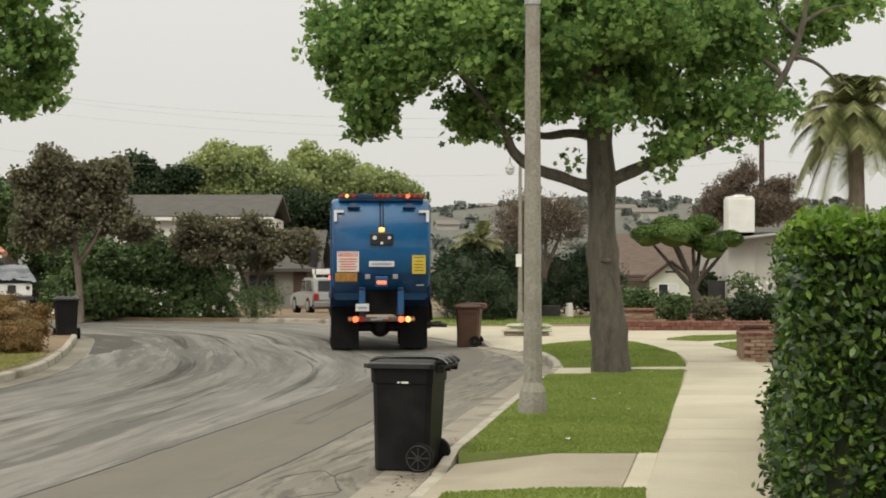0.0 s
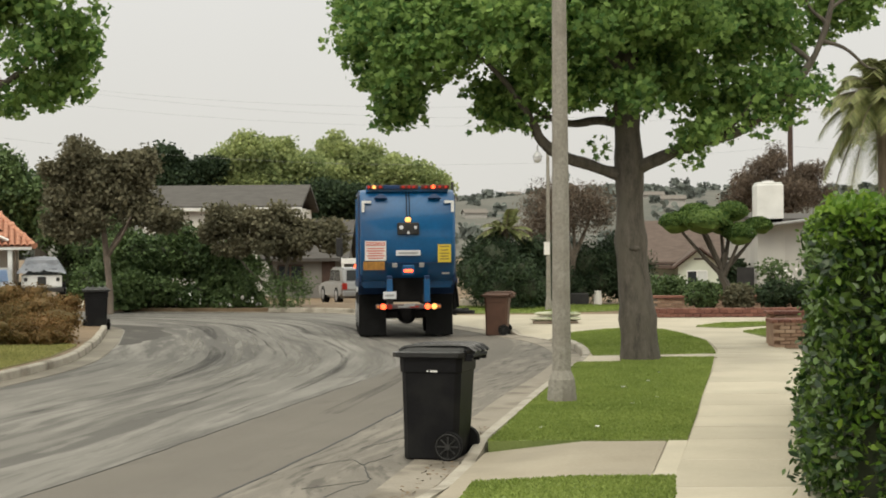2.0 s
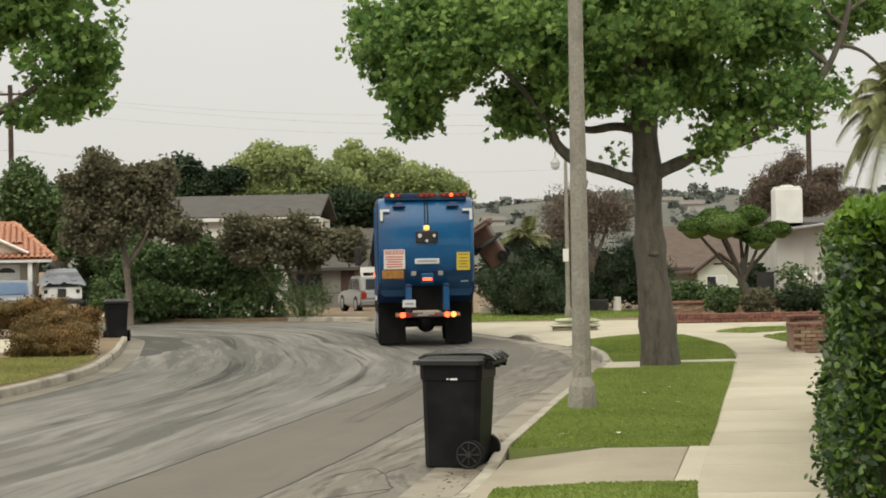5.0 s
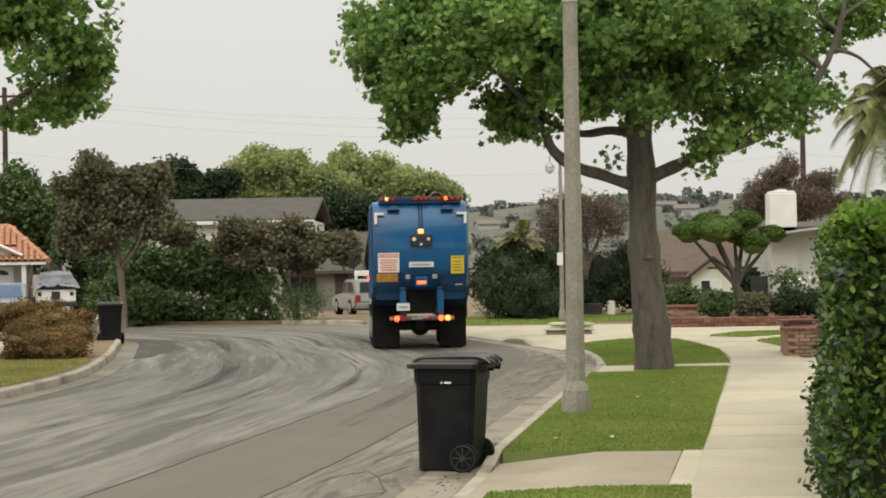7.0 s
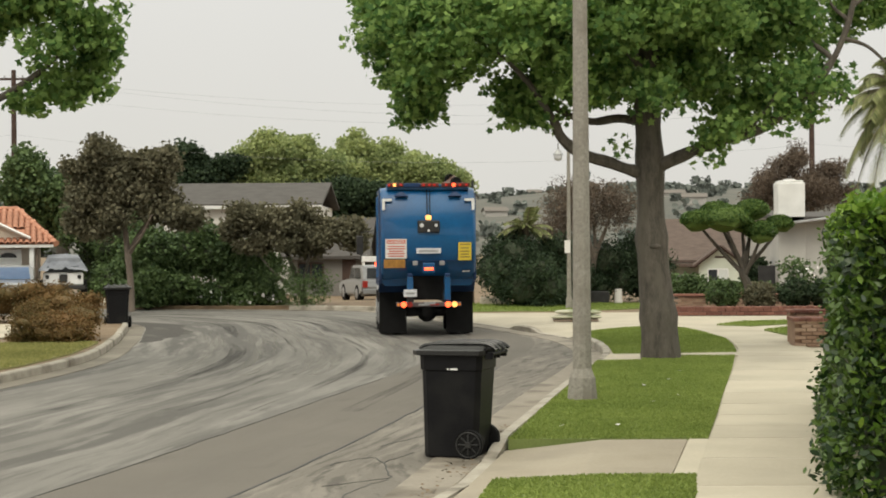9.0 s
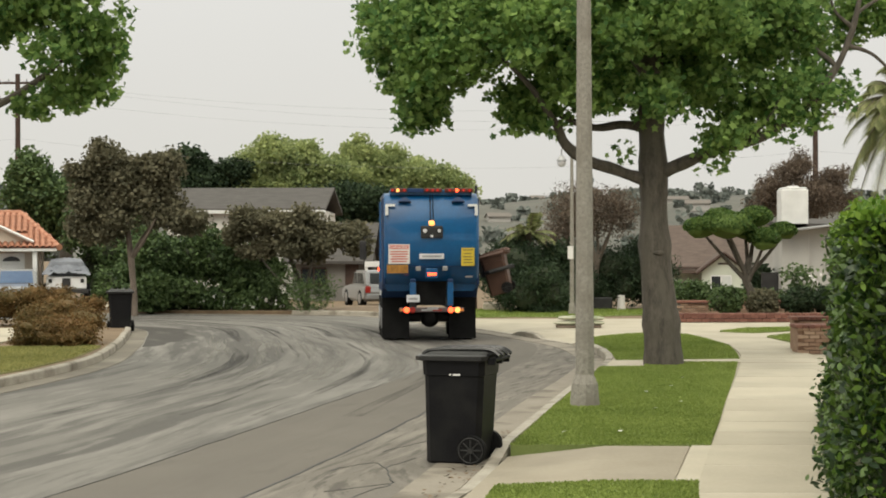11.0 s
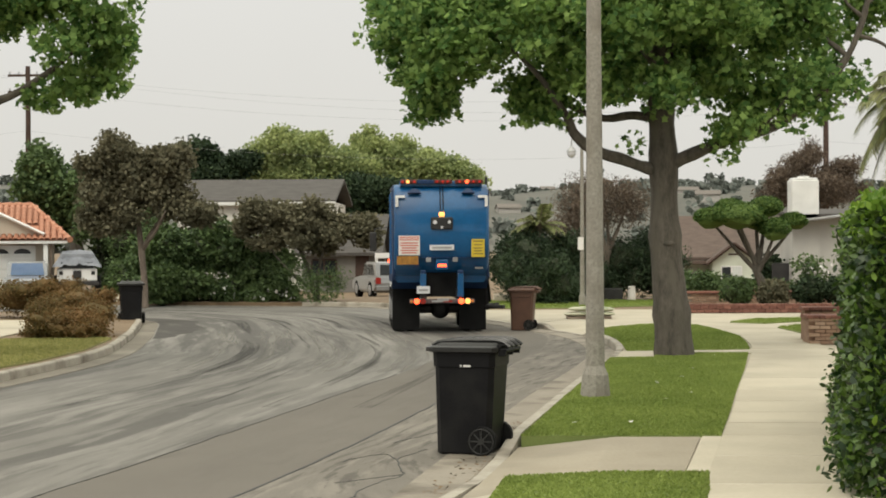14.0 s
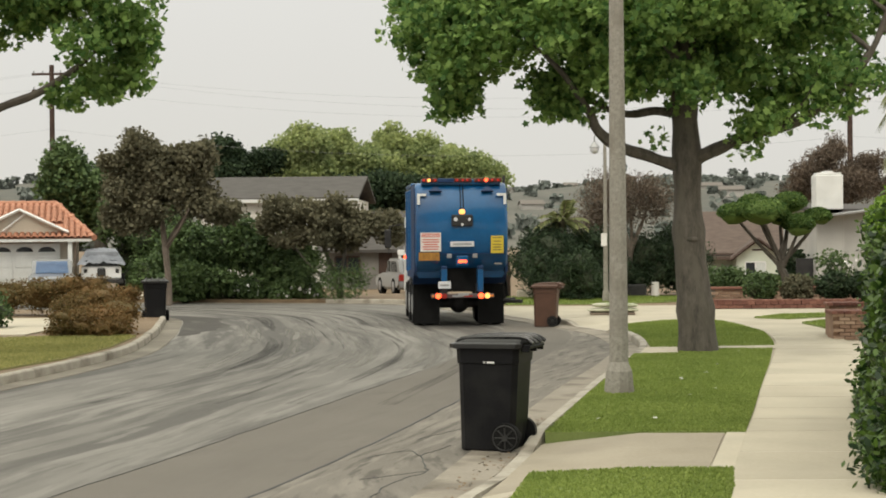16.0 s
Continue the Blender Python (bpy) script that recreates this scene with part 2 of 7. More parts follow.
    "brick": surf("red_brick", (0.14, 0.058, 0.043), (0.22, 0.1, 0.073), scale=4, fine=30, bump=0.4, piece=0.7),
    "brick_tan": surf("tan_brick", (0.27, 0.17, 0.115), (0.40, 0.28, 0.20), scale=4, fine=30, bump=0.4, piece=0.7),
    "mortar": surf("mortar", (0.22, 0.2, 0.175), (0.33, 0.31, 0.27), scale=8, bump=0.3),
    "wood_grey": surf("weathered_wood", (0.12, 0.09, 0.065), (0.24, 0.19, 0.145), scale=3, bump=0.3, stretch=(1, 1, 0.2)),
    "glass": surf("dark_window_glass", (0.02, 0.024, 0.028), (0.035, 0.04, 0.045), rough=0.08, bump=0),
    "curtain": surf("pale_curtain", (0.5, 0.52, 0.5), (0.68, 0.7, 0.68), scale=4, rough=0.4, bump=0, stretch=(6, 6, 0.3)),
    "silver_car": surf("silver_car_paint", (0.2, 0.205, 0.21), (0.26, 0.265, 0.27), rough=0.3, metal=0.2, bump=0, coat=0.6),
    "white_car": surf("white_car_paint", (0.7, 0.7, 0.7), (0.78, 0.78, 0.78), rough=0.25, bump=0, coat=0.6),
    "blue_car": surf("light_blue_car_paint", (0.12, 0.2, 0.36), (0.17, 0.26, 0.43), rough=0.25, bump=0, coat=0.6),
    "cover": surf("grey_cloth_cover", (0.14, 0.152, 0.175), (0.27, 0.283, 0.31), scale=3, rough=0.8, bump=0.5),
    "bag": surf("pale_woven_bag", (0.36, 0.35, 0.26), (0.56, 0.54, 0.42), scale=4, bump=0.4, stain=(0.16, 0.2, 0.1), stain_scale=2.5),
    "red_lit": lamp_mat("lit_red_lens", (1.0, 0.085, 0.025), 4.5),
    "lamp_bar": surf("grimy_lamp_bar", (0.05, 0.035, 0.035), (0.12, 0.09, 0.09), rough=0.5, bump=0.05),
    "red_marker": lamp_mat("red_marker_lens", (0.55, 0.03, 0.02), 0.2),
    "red_bar": surf("dull_red_lens_strip", (0.07, 0.018, 0.014), (0.14, 0.03, 0.022), rough=0.35, bump=0.05),
    "red_dim": lamp_mat("red_lens", (0.26, 0.018, 0.012), 0.12),
    "amber_lit": lamp_mat("lit_amber_lens", (1.0, 0.45, 0.12), 1.6),
    "amber_dim": lamp_mat("amber_lens", (0.55, 0.17, 0.03), 0.3),
    "white_lens": surf("clear_lens", (0.5, 0.5, 0.52), (0.7, 0.7, 0.72), rough=0.15, bump=0),
    "sign_white": surf("white_sign_sheet", (0.62, 0.6, 0.57), (0.74, 0.72, 0.69), rough=0.45, bump=0),
    "sign_red": surf("red_print", (0.5, 0.12, 0.09), (0.6, 0.2, 0.16), rough=0.45, bump=0),
    "sign_orange": surf("worn_orange_sign", (0.2, 0.1, 0.02), (0.42, 0.2, 0.04), scale=10, rough=0.5, bump=0),
    "sign_yellow": surf("yellow_sign_sheet", (0.52, 0.38, 0.03), (0.62, 0.47, 0.05), rough=0.45, bump=0),
    "print_dark": surf("dark_print", (0.1, 0.08, 0.03), (0.16, 0.13, 0.06), rough=0.5, bump=0),
    "plate": surf("number_plate_sheet", (0.55, 0.56, 0.58), (0.66, 0.67, 0.69), rough=0.4, bump=0),
    # distance haze is mixed into the pale grey colours of the hills
    "hill": surf("hazy_hillside", (0.078, 0.082, 0.072), (0.145, 0.138, 0.115), scale=0.03, fine=0.2, bump=0, rough=1.0),
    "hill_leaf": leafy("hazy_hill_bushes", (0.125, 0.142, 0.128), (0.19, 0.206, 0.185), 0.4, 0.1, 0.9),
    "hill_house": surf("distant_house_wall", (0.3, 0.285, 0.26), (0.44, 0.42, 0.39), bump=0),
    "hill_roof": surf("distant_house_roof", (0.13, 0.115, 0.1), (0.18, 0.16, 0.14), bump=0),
}


# ---- mesh helpers ----
def finish(name, bm, material, smooth=False, parent=None):
    me = bpy.data.meshes.new(name)
    bm.normal_update()
    bm.to_mesh(me)
    bm.free()
    me.materials.append(material if not isinstance(material, str) else M[material])
    if smooth:
        me.polygons.foreach_set("use_smooth", [True] * len(me.polygons))
        me.set_sharp_from_angle(angle=radians(38))
    ob = new(name, me)
    ob.parent = parent
    return ob


def part(name, bm, material, parent, label="", smooth=False):
    ob = finish(name, bm, material, smooth, parent)
    return tagged(ob, label) if label else ob


def thing(name, label, category, m=None, group="", kind=""):
    """An Empty at the thing's base."""
    ob = new(name)
    ob.empty_display_size = 0.2
    if m is not None:
        ob.matrix_basis = m
    return tagged(ob, label, category, group, kind)


def box(bm, x0, x1, y0, y1, z0, z1, bevel=0.0, m=None):
    v = bmesh.ops.create_cube(bm, size=1.0)["verts"]
    for p in v:
        p.co = Vector((x0 if p.co.x < 0 else x1, y0 if p.co.y < 0 else y1, z0 if p.co.z < 0 else z1))
    if bevel:
        e = list({e for p in v for e in p.link_edges})
        r = bmesh.ops.bevel(bm, geom=e, offset=bevel, segments=2, affect="EDGES", profile=0.5)
        v = list({p for q in r["faces"] for p in q.verts} | {p for p in v if p.is_valid})
    if m is not None:
        bmesh.ops.transform(bm, matrix=m, verts=[p for p in v if p.is_valid])
    return bm


def new_box(*a, **k):
    return box(bmesh.new(), *a, **k)


def rod(bm, a, b, r0, r1=None, seg=10, caps=True):
    """A round bar from a to b."""
    a, b = Vector(a), Vector(b)
    m = Matrix.Translation((a + b) / 2) @ (b - a).to_track_quat("Z", "Y").to_matrix().to_4x4()
    bmesh.ops.create_cone(bm, segments=seg, radius1=r0, radius2=r0 if r1 is None else r1, depth=(b - a).length, cap_ends=caps, matrix=m)
    return bm


def tube(bm, pts, radii, seg=8):
    """A bent, tapered limb through pts."""
    pts = [Vector(p) for p in pts]
    rings, q = [], None
    for i, p in enumerate(pts):
        d = (pts[min(i + 1, len(pts) - 1)] - pts[max(i - 1, 0)]).normalized()
        q = d.to_track_quat("Z", "Y") if q is None else (q @ Vector((0, 0, 1))).rotation_difference(d) @ q
        rings.append([bm.verts.new(p + q @ Vector((math.cos(k * math.tau / seg) * radii[i], math.sin(k * math.tau / seg) * radii[i], 0))) for k in range(seg)])
    for r0, r1 in zip(rings, rings[1:]):
        for k in range(seg):
            bm.faces.new((r0[k], r0[(k + 1) % seg], r1[(k + 1) % seg], r1[k]))
    bm.faces.new(rings[-1])
    return bm


def smooth_line(pts, steps=6):
    """Catmull-Rom points through pts."""
    p = [Vector(q) for q in pts]
    p = [p[0] * 2 - p[1]] + p + [p[-1] * 2 - p[-2]]
    out = []
    for i in range(1, len(p) - 2):
        for k in range(steps):
            t = k / steps
            a, b, c, d = p[i - 1], p[i], p[i + 1], p[i + 2]
            out.append(0.5 * (2 * b + (c - a) * t + (2 * a - 5 * b + 4 * c - d) * t * t + (3 * b - a - 3 * c + d) * t ** 3))
    out.append(p[-2])
    return out


def prism(pts, z0, z1, bm=None):
    """An upright slab on the outline pts."""
    bm = bm or bmesh.new()
    lo = [bm.verts.new((p[0], p[1], z0)) for p in pts]
    hi = [bm.verts.new((p[0], p[1], z1)) for p in pts]
    n = len(pts)
    f = [bm.faces.new(hi), bm.faces.new(lo[::-1])] + [bm.faces.new((lo[i], lo[(i + 1) % n], hi[(i + 1) % n], hi[i])) for i in range(n)]
    bmesh.ops.recalc_face_normals(bm, faces=f)
    return bm


def profile_y(bm, outline, x0, x1):
    """A solid whose side view (y, z) is outline, from x0 to x1."""
    a = [bm.verts.new((x0, y, z)) for y, z in outline]
    b = [bm.verts.new((x1, y, z)) for y, z in outline]
    n = len(outline)
    f = [bm.faces.new(a), bm.faces.new(b[::-1])] + [bm.faces.new((a[i], b[i], b[(i + 1) % n], a[(i + 1) % n])) for i in range(n)]
    bmesh.ops.recalc_face_normals(bm, faces=f)
    return bm


STAR = [(0, 0.55), (0.17, 0.27), (0.48, 0.26), (0.3, -0.04), (0.38, -0.38), (0, -0.3), (-0.38, -0.38), (-0.3, -0.04), (-0.48, 0.26), (-0.17, 0.27)]
OVAL = [(0, 0.55), (0.2, 0.25), (0.24, -0.1), (0, -0.5), (-0.24, -0.1), (-0.2, 0.25)]
BLADE = [(-0.05, 0), (0.05, 0), (0.0, 1.0)]
SPRIG = [(0, 0.62), (0.12, 0.2), (0.1, -0.3), (0, -0.55), (-0.12, -0.2), (-0.11, 0.3)]
TUFT = [(0, 0.5), (0.32, 0.3), (0.5, -0.15), (0.1, -0.5), (-0.4, -0.35), (-0.42, 0.2)]


def leaves(name, centres, sizes, shape, material, rng, parent=None, up=0.0, label=""):
    """One mesh of many leaves of one shape, turned at random; up: how far they face upwards."""
    c = np.asarray(centres, float)
    n, k = len(c), len(shape)
    z = rng.normal(size=(n, 3))
    z[:, 2] += up * 2
    z /= np.linalg.norm(z, axis=1)[:, None]
    x = np.cross(z, rng.normal(size=(n, 3)))
    x /= np.linalg.norm(x, axis=1)[:, None]
    y = np.cross(z, x)
    s = np.asarray(shape)
    sz = (np.ones(n) * sizes)[:, None, None]
    curl = (s[:, 0] ** 2 * 0.5)[None, :, None]
    v = c[:, None, :] + sz * (x[:, None, :] * s[None, :, 0, None] + y[:, None, :] * s[None, :, 1, None] + z[:, None, :] * curl)
    return raw_mesh(name, v.reshape(-1, 3), n, k, material, parent, label)


def raw_mesh(name, v, n, k, material, parent=None, label=""):
    me = bpy.data.meshes.new(name)
    me.vertices.add(n * k)
    me.vertices.foreach_set("co", np.ascontiguousarray(v, dtype=np.float32).ravel())
    me.loops.add(n * k)
    me.loops.foreach_set("vertex_index", np.arange(n * k, dtype=np.int32))
    me.polygons.add(n)
    me.polygons.foreach_set("loop_start", np.arange(0, n * k, k, dtype=np.int32))
    me.materials.append(M[material])
    me.update(calc_edges=True)
    ob = new(name, me)
    ob.parent = parent
    return tagged(ob, label) if label else ob


def clumps(lumps, n, rng, per=22, spread=0.2, shell=0.45):
    """n leaf places gathered in sprays on and in the ellipsoids (x, y, z, rx, ry, rz)."""
    L = np.asarray(lumps, float)
    w = (L[:, 3] * L[:, 4] * L[:, 5]) ** (2 / 3)
    count = max(1, n // per)
    pick = rng.choice(len(L), count, p=w / w.sum())
    d = rng.normal(size=(count, 3))
    d /= np.linalg.norm(d, axis=1)[:, None]
    r = 1 - shell * rng.random(count) ** 1.6
    c = L[pick, :3] + d * L[pick, 3:] * r[:, None] * rng.uniform(0.85, 1.12, (count, 1))
    out = np.repeat(c, per, axis=0) + np.clip(rng.normal(size=(count * per, 3)), -1.5, 1.5) * spread * np.array((1, 1, 0.75))
    return out


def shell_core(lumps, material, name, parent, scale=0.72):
    """Inner mass of dense shrubs, seen between the leaves; a dark material paints the shade there."""
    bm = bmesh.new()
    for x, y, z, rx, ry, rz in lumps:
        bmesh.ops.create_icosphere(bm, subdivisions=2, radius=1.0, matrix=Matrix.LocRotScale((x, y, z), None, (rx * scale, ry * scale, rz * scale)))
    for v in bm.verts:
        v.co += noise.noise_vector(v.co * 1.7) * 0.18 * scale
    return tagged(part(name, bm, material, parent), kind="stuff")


def rough_lumps(lumps, rng, k=5, size=0.5):
    """Break round masses up into smaller, uneven ones."""
    out = []
    for x, y, z, a, b, c in lumps:
        out.append((x, y, z, a * 0.72, b * 0.72, c * 0.72))
        for _ in range(k):
            d = rng.normal(size=3)
            d /= np.linalg.norm(d)
            r = size * rng.uniform(0.6, 1.2)
            q = rng.uniform(0.65, 0.95)
            out.append((x + d[0] * a * q, y + d[1] * b * q, z + d[2] * c * q, a * r, b * r, c * r))
    return out


def streak_mat(name, colour, lo, hi):
    """Broken, see-through smears on the road."""
    m = surf(name, tuple(c * 0.85 for c in colour), colour, scale=2, fine=40, bump=0.2, rough=0.85)
    n, l = m.node_tree.nodes, m.node_tree.links
    bs, out = n["Principled BSDF"], n["Material Output"]
    co, nz, rg = n.new("ShaderNodeTexCoord"), n.new("ShaderNodeTexNoise"), n.new("ShaderNodeMapRange")
    mp = n.new("ShaderNodeMapping")
    mp.inputs["Scale"].default_value = (4.0, 0.16, 1)
    nz.inputs["Scale"].default_value, nz.inputs["Detail"].default_value = 1.0, 6
    rg.inputs[1].default_value, rg.inputs[2].default_value, rg.inputs[4].default_value = lo, hi, 0.7
    tr, ms = n.new("ShaderNodeBsdfTransparent"), n.new("ShaderNodeMixShader")
    l.new(co.outputs["UV"], mp.inputs[0])
    l.new(mp.outputs[0], nz.inputs["Vector"])
    l.new(nz.outputs[0], rg.inputs[0])
    l.new(rg.outputs[0], ms.inputs[0])
    l.new(tr.outputs[0], ms.inputs[1])
    l.new(bs.outputs[0], ms.inputs[2])
    l.new(ms.outputs[0], out.inputs[0])
    return m


M["tyre_mark"] = streak_mat("dark_tyre_smear", (0.06, 0.057, 0.052), 0.46, 0.64)
M["dust_mark"] = streak_mat("pale_dust_smear", (0.25, 0.238, 0.213), 0.48, 0.68)


# ---- ground, road, kerbs, pavements ----
OUTER = [(-3.4, -10), (-2.2, 0), (-0.32, 14.75), (0.42, 20.05), (0.95, 23.7), (1.6, 27.6), (2.07, 31.2), (2.08, 34.2), (1.72, 37.4), (0.75, 41.0), (-0.35, 44.6),
         (-1.6, 48.6), (-2.8, 52.4), (-4.6, 55.0), (-7.5, 56.0), (-12.6, 57.2), (-22.0, 59.0), (-45.0, 62.0)]
INNER = [(-12.3, -10), (-11.0, 0), (-9.3, 14.75), (-8.5, 20.0), (-7.95, 24.0), (-7.6, 28.2), (-7.6, 31.0), (-7.85, 33.4), (-8.16, 35.4), (-8.5, 37.6), (-8.95, 40.0),
         (-9.8, 44.2), (-10.8, 46.2), (-12.3, 47.8), (-14.5, 49.0), (-18.0, 50.0), (-26.0, 51.5), (-45.0, 54.0)]
outer_line = smooth_line([(x, y, 0) for x, y in OUTER], 6)
inner_line = smooth_line([(x, y, 0) for x, y in INNER], 6)


def side_of(line, d):
    """The line moved d metres to its right."""
    out = []
    for i, p in enumerate(line):
        t = (line[min(i + 1, len(line) - 1)] - line[max(i - 1, 0)]).normalized()
        out.append(p + Vector((t.y, -t.x, 0)) * d)
    return out


def build_ground():
    bm = bmesh.new()
    bmesh.ops.create_grid(bm, x_segments=40, y_segments=40, size=1500)
    for v in bm.verts:
        v.co += Vector((0, 600, -0.06))
    tagged(finish("ground", bm, "dirt"), "dry brown earth under the whole street", "ground", kind="structure")
    bm = bmesh.new()
    uv = bm.loops.layers.uv.new("UVMap")
    cols, grid, along, last = 12, [], 0.0, None
    for a, b in zip(inner_line, outer_line):
        mid = (a + b) / 2
        along += (mid - last).length if last else 0
        last = mid
        row = []
        for k in range(cols + 1):
            p = a.lerp(b, k / cols)
            crown = 0.0
            row.append((bm.verts.new((p.x, p.y, crown)), (k / cols - 0.5) * (b - a).length, along))
        grid.append(row)
    for r0, r1 in zip(grid, grid[1:]):
        for k in range(cols):
            q = (r0[k], r0[k + 1], r1[k + 1], r1[k])
            f = bm.faces.new([c[0] for c in q])
            for loop, c in zip(f.loops, q):
                loop[uv].uv = (c[1], c[2])
    tagged(finish("road", bm, "asphalt"), "worn grey asphalt road with pale curving tyre streaks", "road", kind="structure")


def strip(name, line, d0, d1, z, material, label, category, thick=0.06):
    """A flat band between two offsets of a line, with closed edges."""
    bm = bmesh.new()
    uv = bm.loops.layers.uv.new("UVMap")
    rings, along, last = [], 0.0, None
    for c, p, q in zip(line, side_of(line, d0), side_of(line, d1)):
        along += (c - last).length if last is not None else 0.0
        last = c
        rings.append(([bm.verts.new((p.x, p.y, z - thick)), bm.verts.new((p.x, p.y, z)), bm.verts.new((q.x, q.y, z)), bm.verts.new((q.x, q.y, z - thick))], along))
    for (r0, v0), (r1, v1) in zip(rings, rings[1:]):
        for j in range(3):
            f = bm.faces.new((r0[j], r1[j], r1[j + 1], r0[j + 1]))
            across = (d0, d0, d1, d1)
            for loop, w in zip(f.loops, ((across[j], v0), (across[j], v1), (across[j + 1], v1), (across[j + 1], v0))):
                loop[uv].uv = w
    bmesh.ops.recalc_face_normals(bm, faces=bm.faces)
    return tagged(finish(name, bm, material), label, category, kind="structure")


def lane_sheet(name, inner, outer, z, material, label):
    """A thin sheet of asphalt between two lines of unlike point counts, with uv in metres."""
    bm = bmesh.new()
    uv = bm.loops.layers.uv.new("UVMap")
    steps, cols, prev, along = 90, 4, None, 0.0
    for k in range(steps + 1):
        p, q = (line[min(int(t), len(line) - 2)].lerp(line[min(int(t), len(line) - 2) + 1], t - min(int(t), len(line) - 2)) for line, t in ((inner, k / steps * (len(inner) - 1)), (outer, k / steps * (len(outer) - 1))))
        row = [p.lerp(q, c / cols) for c in range(cols + 1)]
        along += (p - prev[2]).length if prev else 0.0
        cur = ([bm.verts.new((c.x, c.y, z)) for c in row], [(c - p).length for c in row], p, along)
        if prev:
            for c in range(cols):
                f = bm.faces.new((prev[0][c], prev[0][c + 1], cur[0][c + 1], cur[0][c]))
                for loop, w in zip(f.loops, ((prev[1][c], prev[3]), (prev[1][c + 1], prev[3]), (cur[1][c + 1], along), (cur[1][c], along))):
                    loop[uv].uv = w
        prev = cur
    bmesh.ops.recalc_face_normals(bm, faces=bm.faces)
    return tagged(finish(name, bm, material), label, "road", kind="structure")


DROPS = ((13.9, 17.2), (36.9, 40.5), (41.5, 48.0))  # stretches where the near kerb dips for a drive


def dip(y, drops=DROPS, ease=0.6):
    return max((min(max((y - y0) / ease, 0), max((y1 - y) / ease, 0), 1) for y0, y1 in drops), default=0.0)


def kerb_run(line, inward, drops, name, label):
    """Kerb with a rounded front edge; inward: side on which the lawn lies; drops: stretches of y where it dips for a drive."""
    bm = bmesh.new()
    prof = [(0.0, -0.05), (0.015, 0.8), (0.03, 0.94), (0.06, 1.0), (0.15, 1.0), (0.15, -0.05)]
    lines = [side_of(line, inward * d) for d, _ in prof]
    rings = []
    for i, p in enumerate(line):
        h = 0.15 - 0.125 * dip(p.y, drops)
        rings.append([bm.verts.new((lines[j][i].x, lines[j][i].y, prof[j][1] * h if prof[j][1] > 0 else -0.05)) for j in range(len(prof))])
    for r0, r1 in zip(rings, rings[1:]):
        for j in range(len(prof) - 1):
            bm.faces.new((r0[j], r0[j + 1], r1[j + 1], r1[j]))
    bmesh.ops.recalc_face_normals(bm, faces=bm.faces)
    return tagged(finish(name, bm, "kerb"), label, "kerb", kind="structure")


def grass_on(outline, z, density, height, material, name, label, rng, parent=None):
    """Blades of grass scattered on a lawn's outline."""
    pts = np.array([(p[0], p[1]) for p in outline])
    lo, hi = pts.min(0), pts.max(0)
    area = (hi - lo).prod()
    c = rng.uniform(lo, hi, (int(area * density), 2))
    inside = np.zeros(len(c), bool)
    for (x0, y0), (x1, y1) in zip(pts, np.roll(pts, -1, 0)):
        cross = ((y0 > c[:, 1]) != (y1 > c[:, 1])) & (c[:, 0] < (x1 - x0) * (c[:, 1] - y0) / (y1 - y0 + 1e-12) + x0)
        inside ^= cross
    c = c[inside]
    n = len(c)
    a, lean = rng.uniform(0, math.tau, n), rng.normal(0, 0.45, (n, 2))
    h = height * rng.uniform(0.6, 1.3, n)
    w = 0.009 + 0.006 * rng.random(n)
    base = np.column_stack([c, np.full(n, z)])
    side = np.column_stack([np.cos(a), np.sin(a), np.zeros(n)]) * w[:, None]
    tip = base + np.column_stack([lean * h[:, None], h])
    v = np.stack([base - side, base + side, tip], 1)
    ob = raw_mesh(name, v.reshape(-1, 3), n, 3, material, parent, label)
    return tagged(ob, label, kind="stuff")


def fallen_leaves(spots, z, rng):
    for x, y in spots:
        ob = leaves("fallen_leaf", [(x, y, z + 0.035)], 0.07, STAR, "blossom", rng, up=3.0)
        tagged(ob, "small pale dry leaf lying on the clipped lawn", "leaf", group="fallen leaves on the lawn")


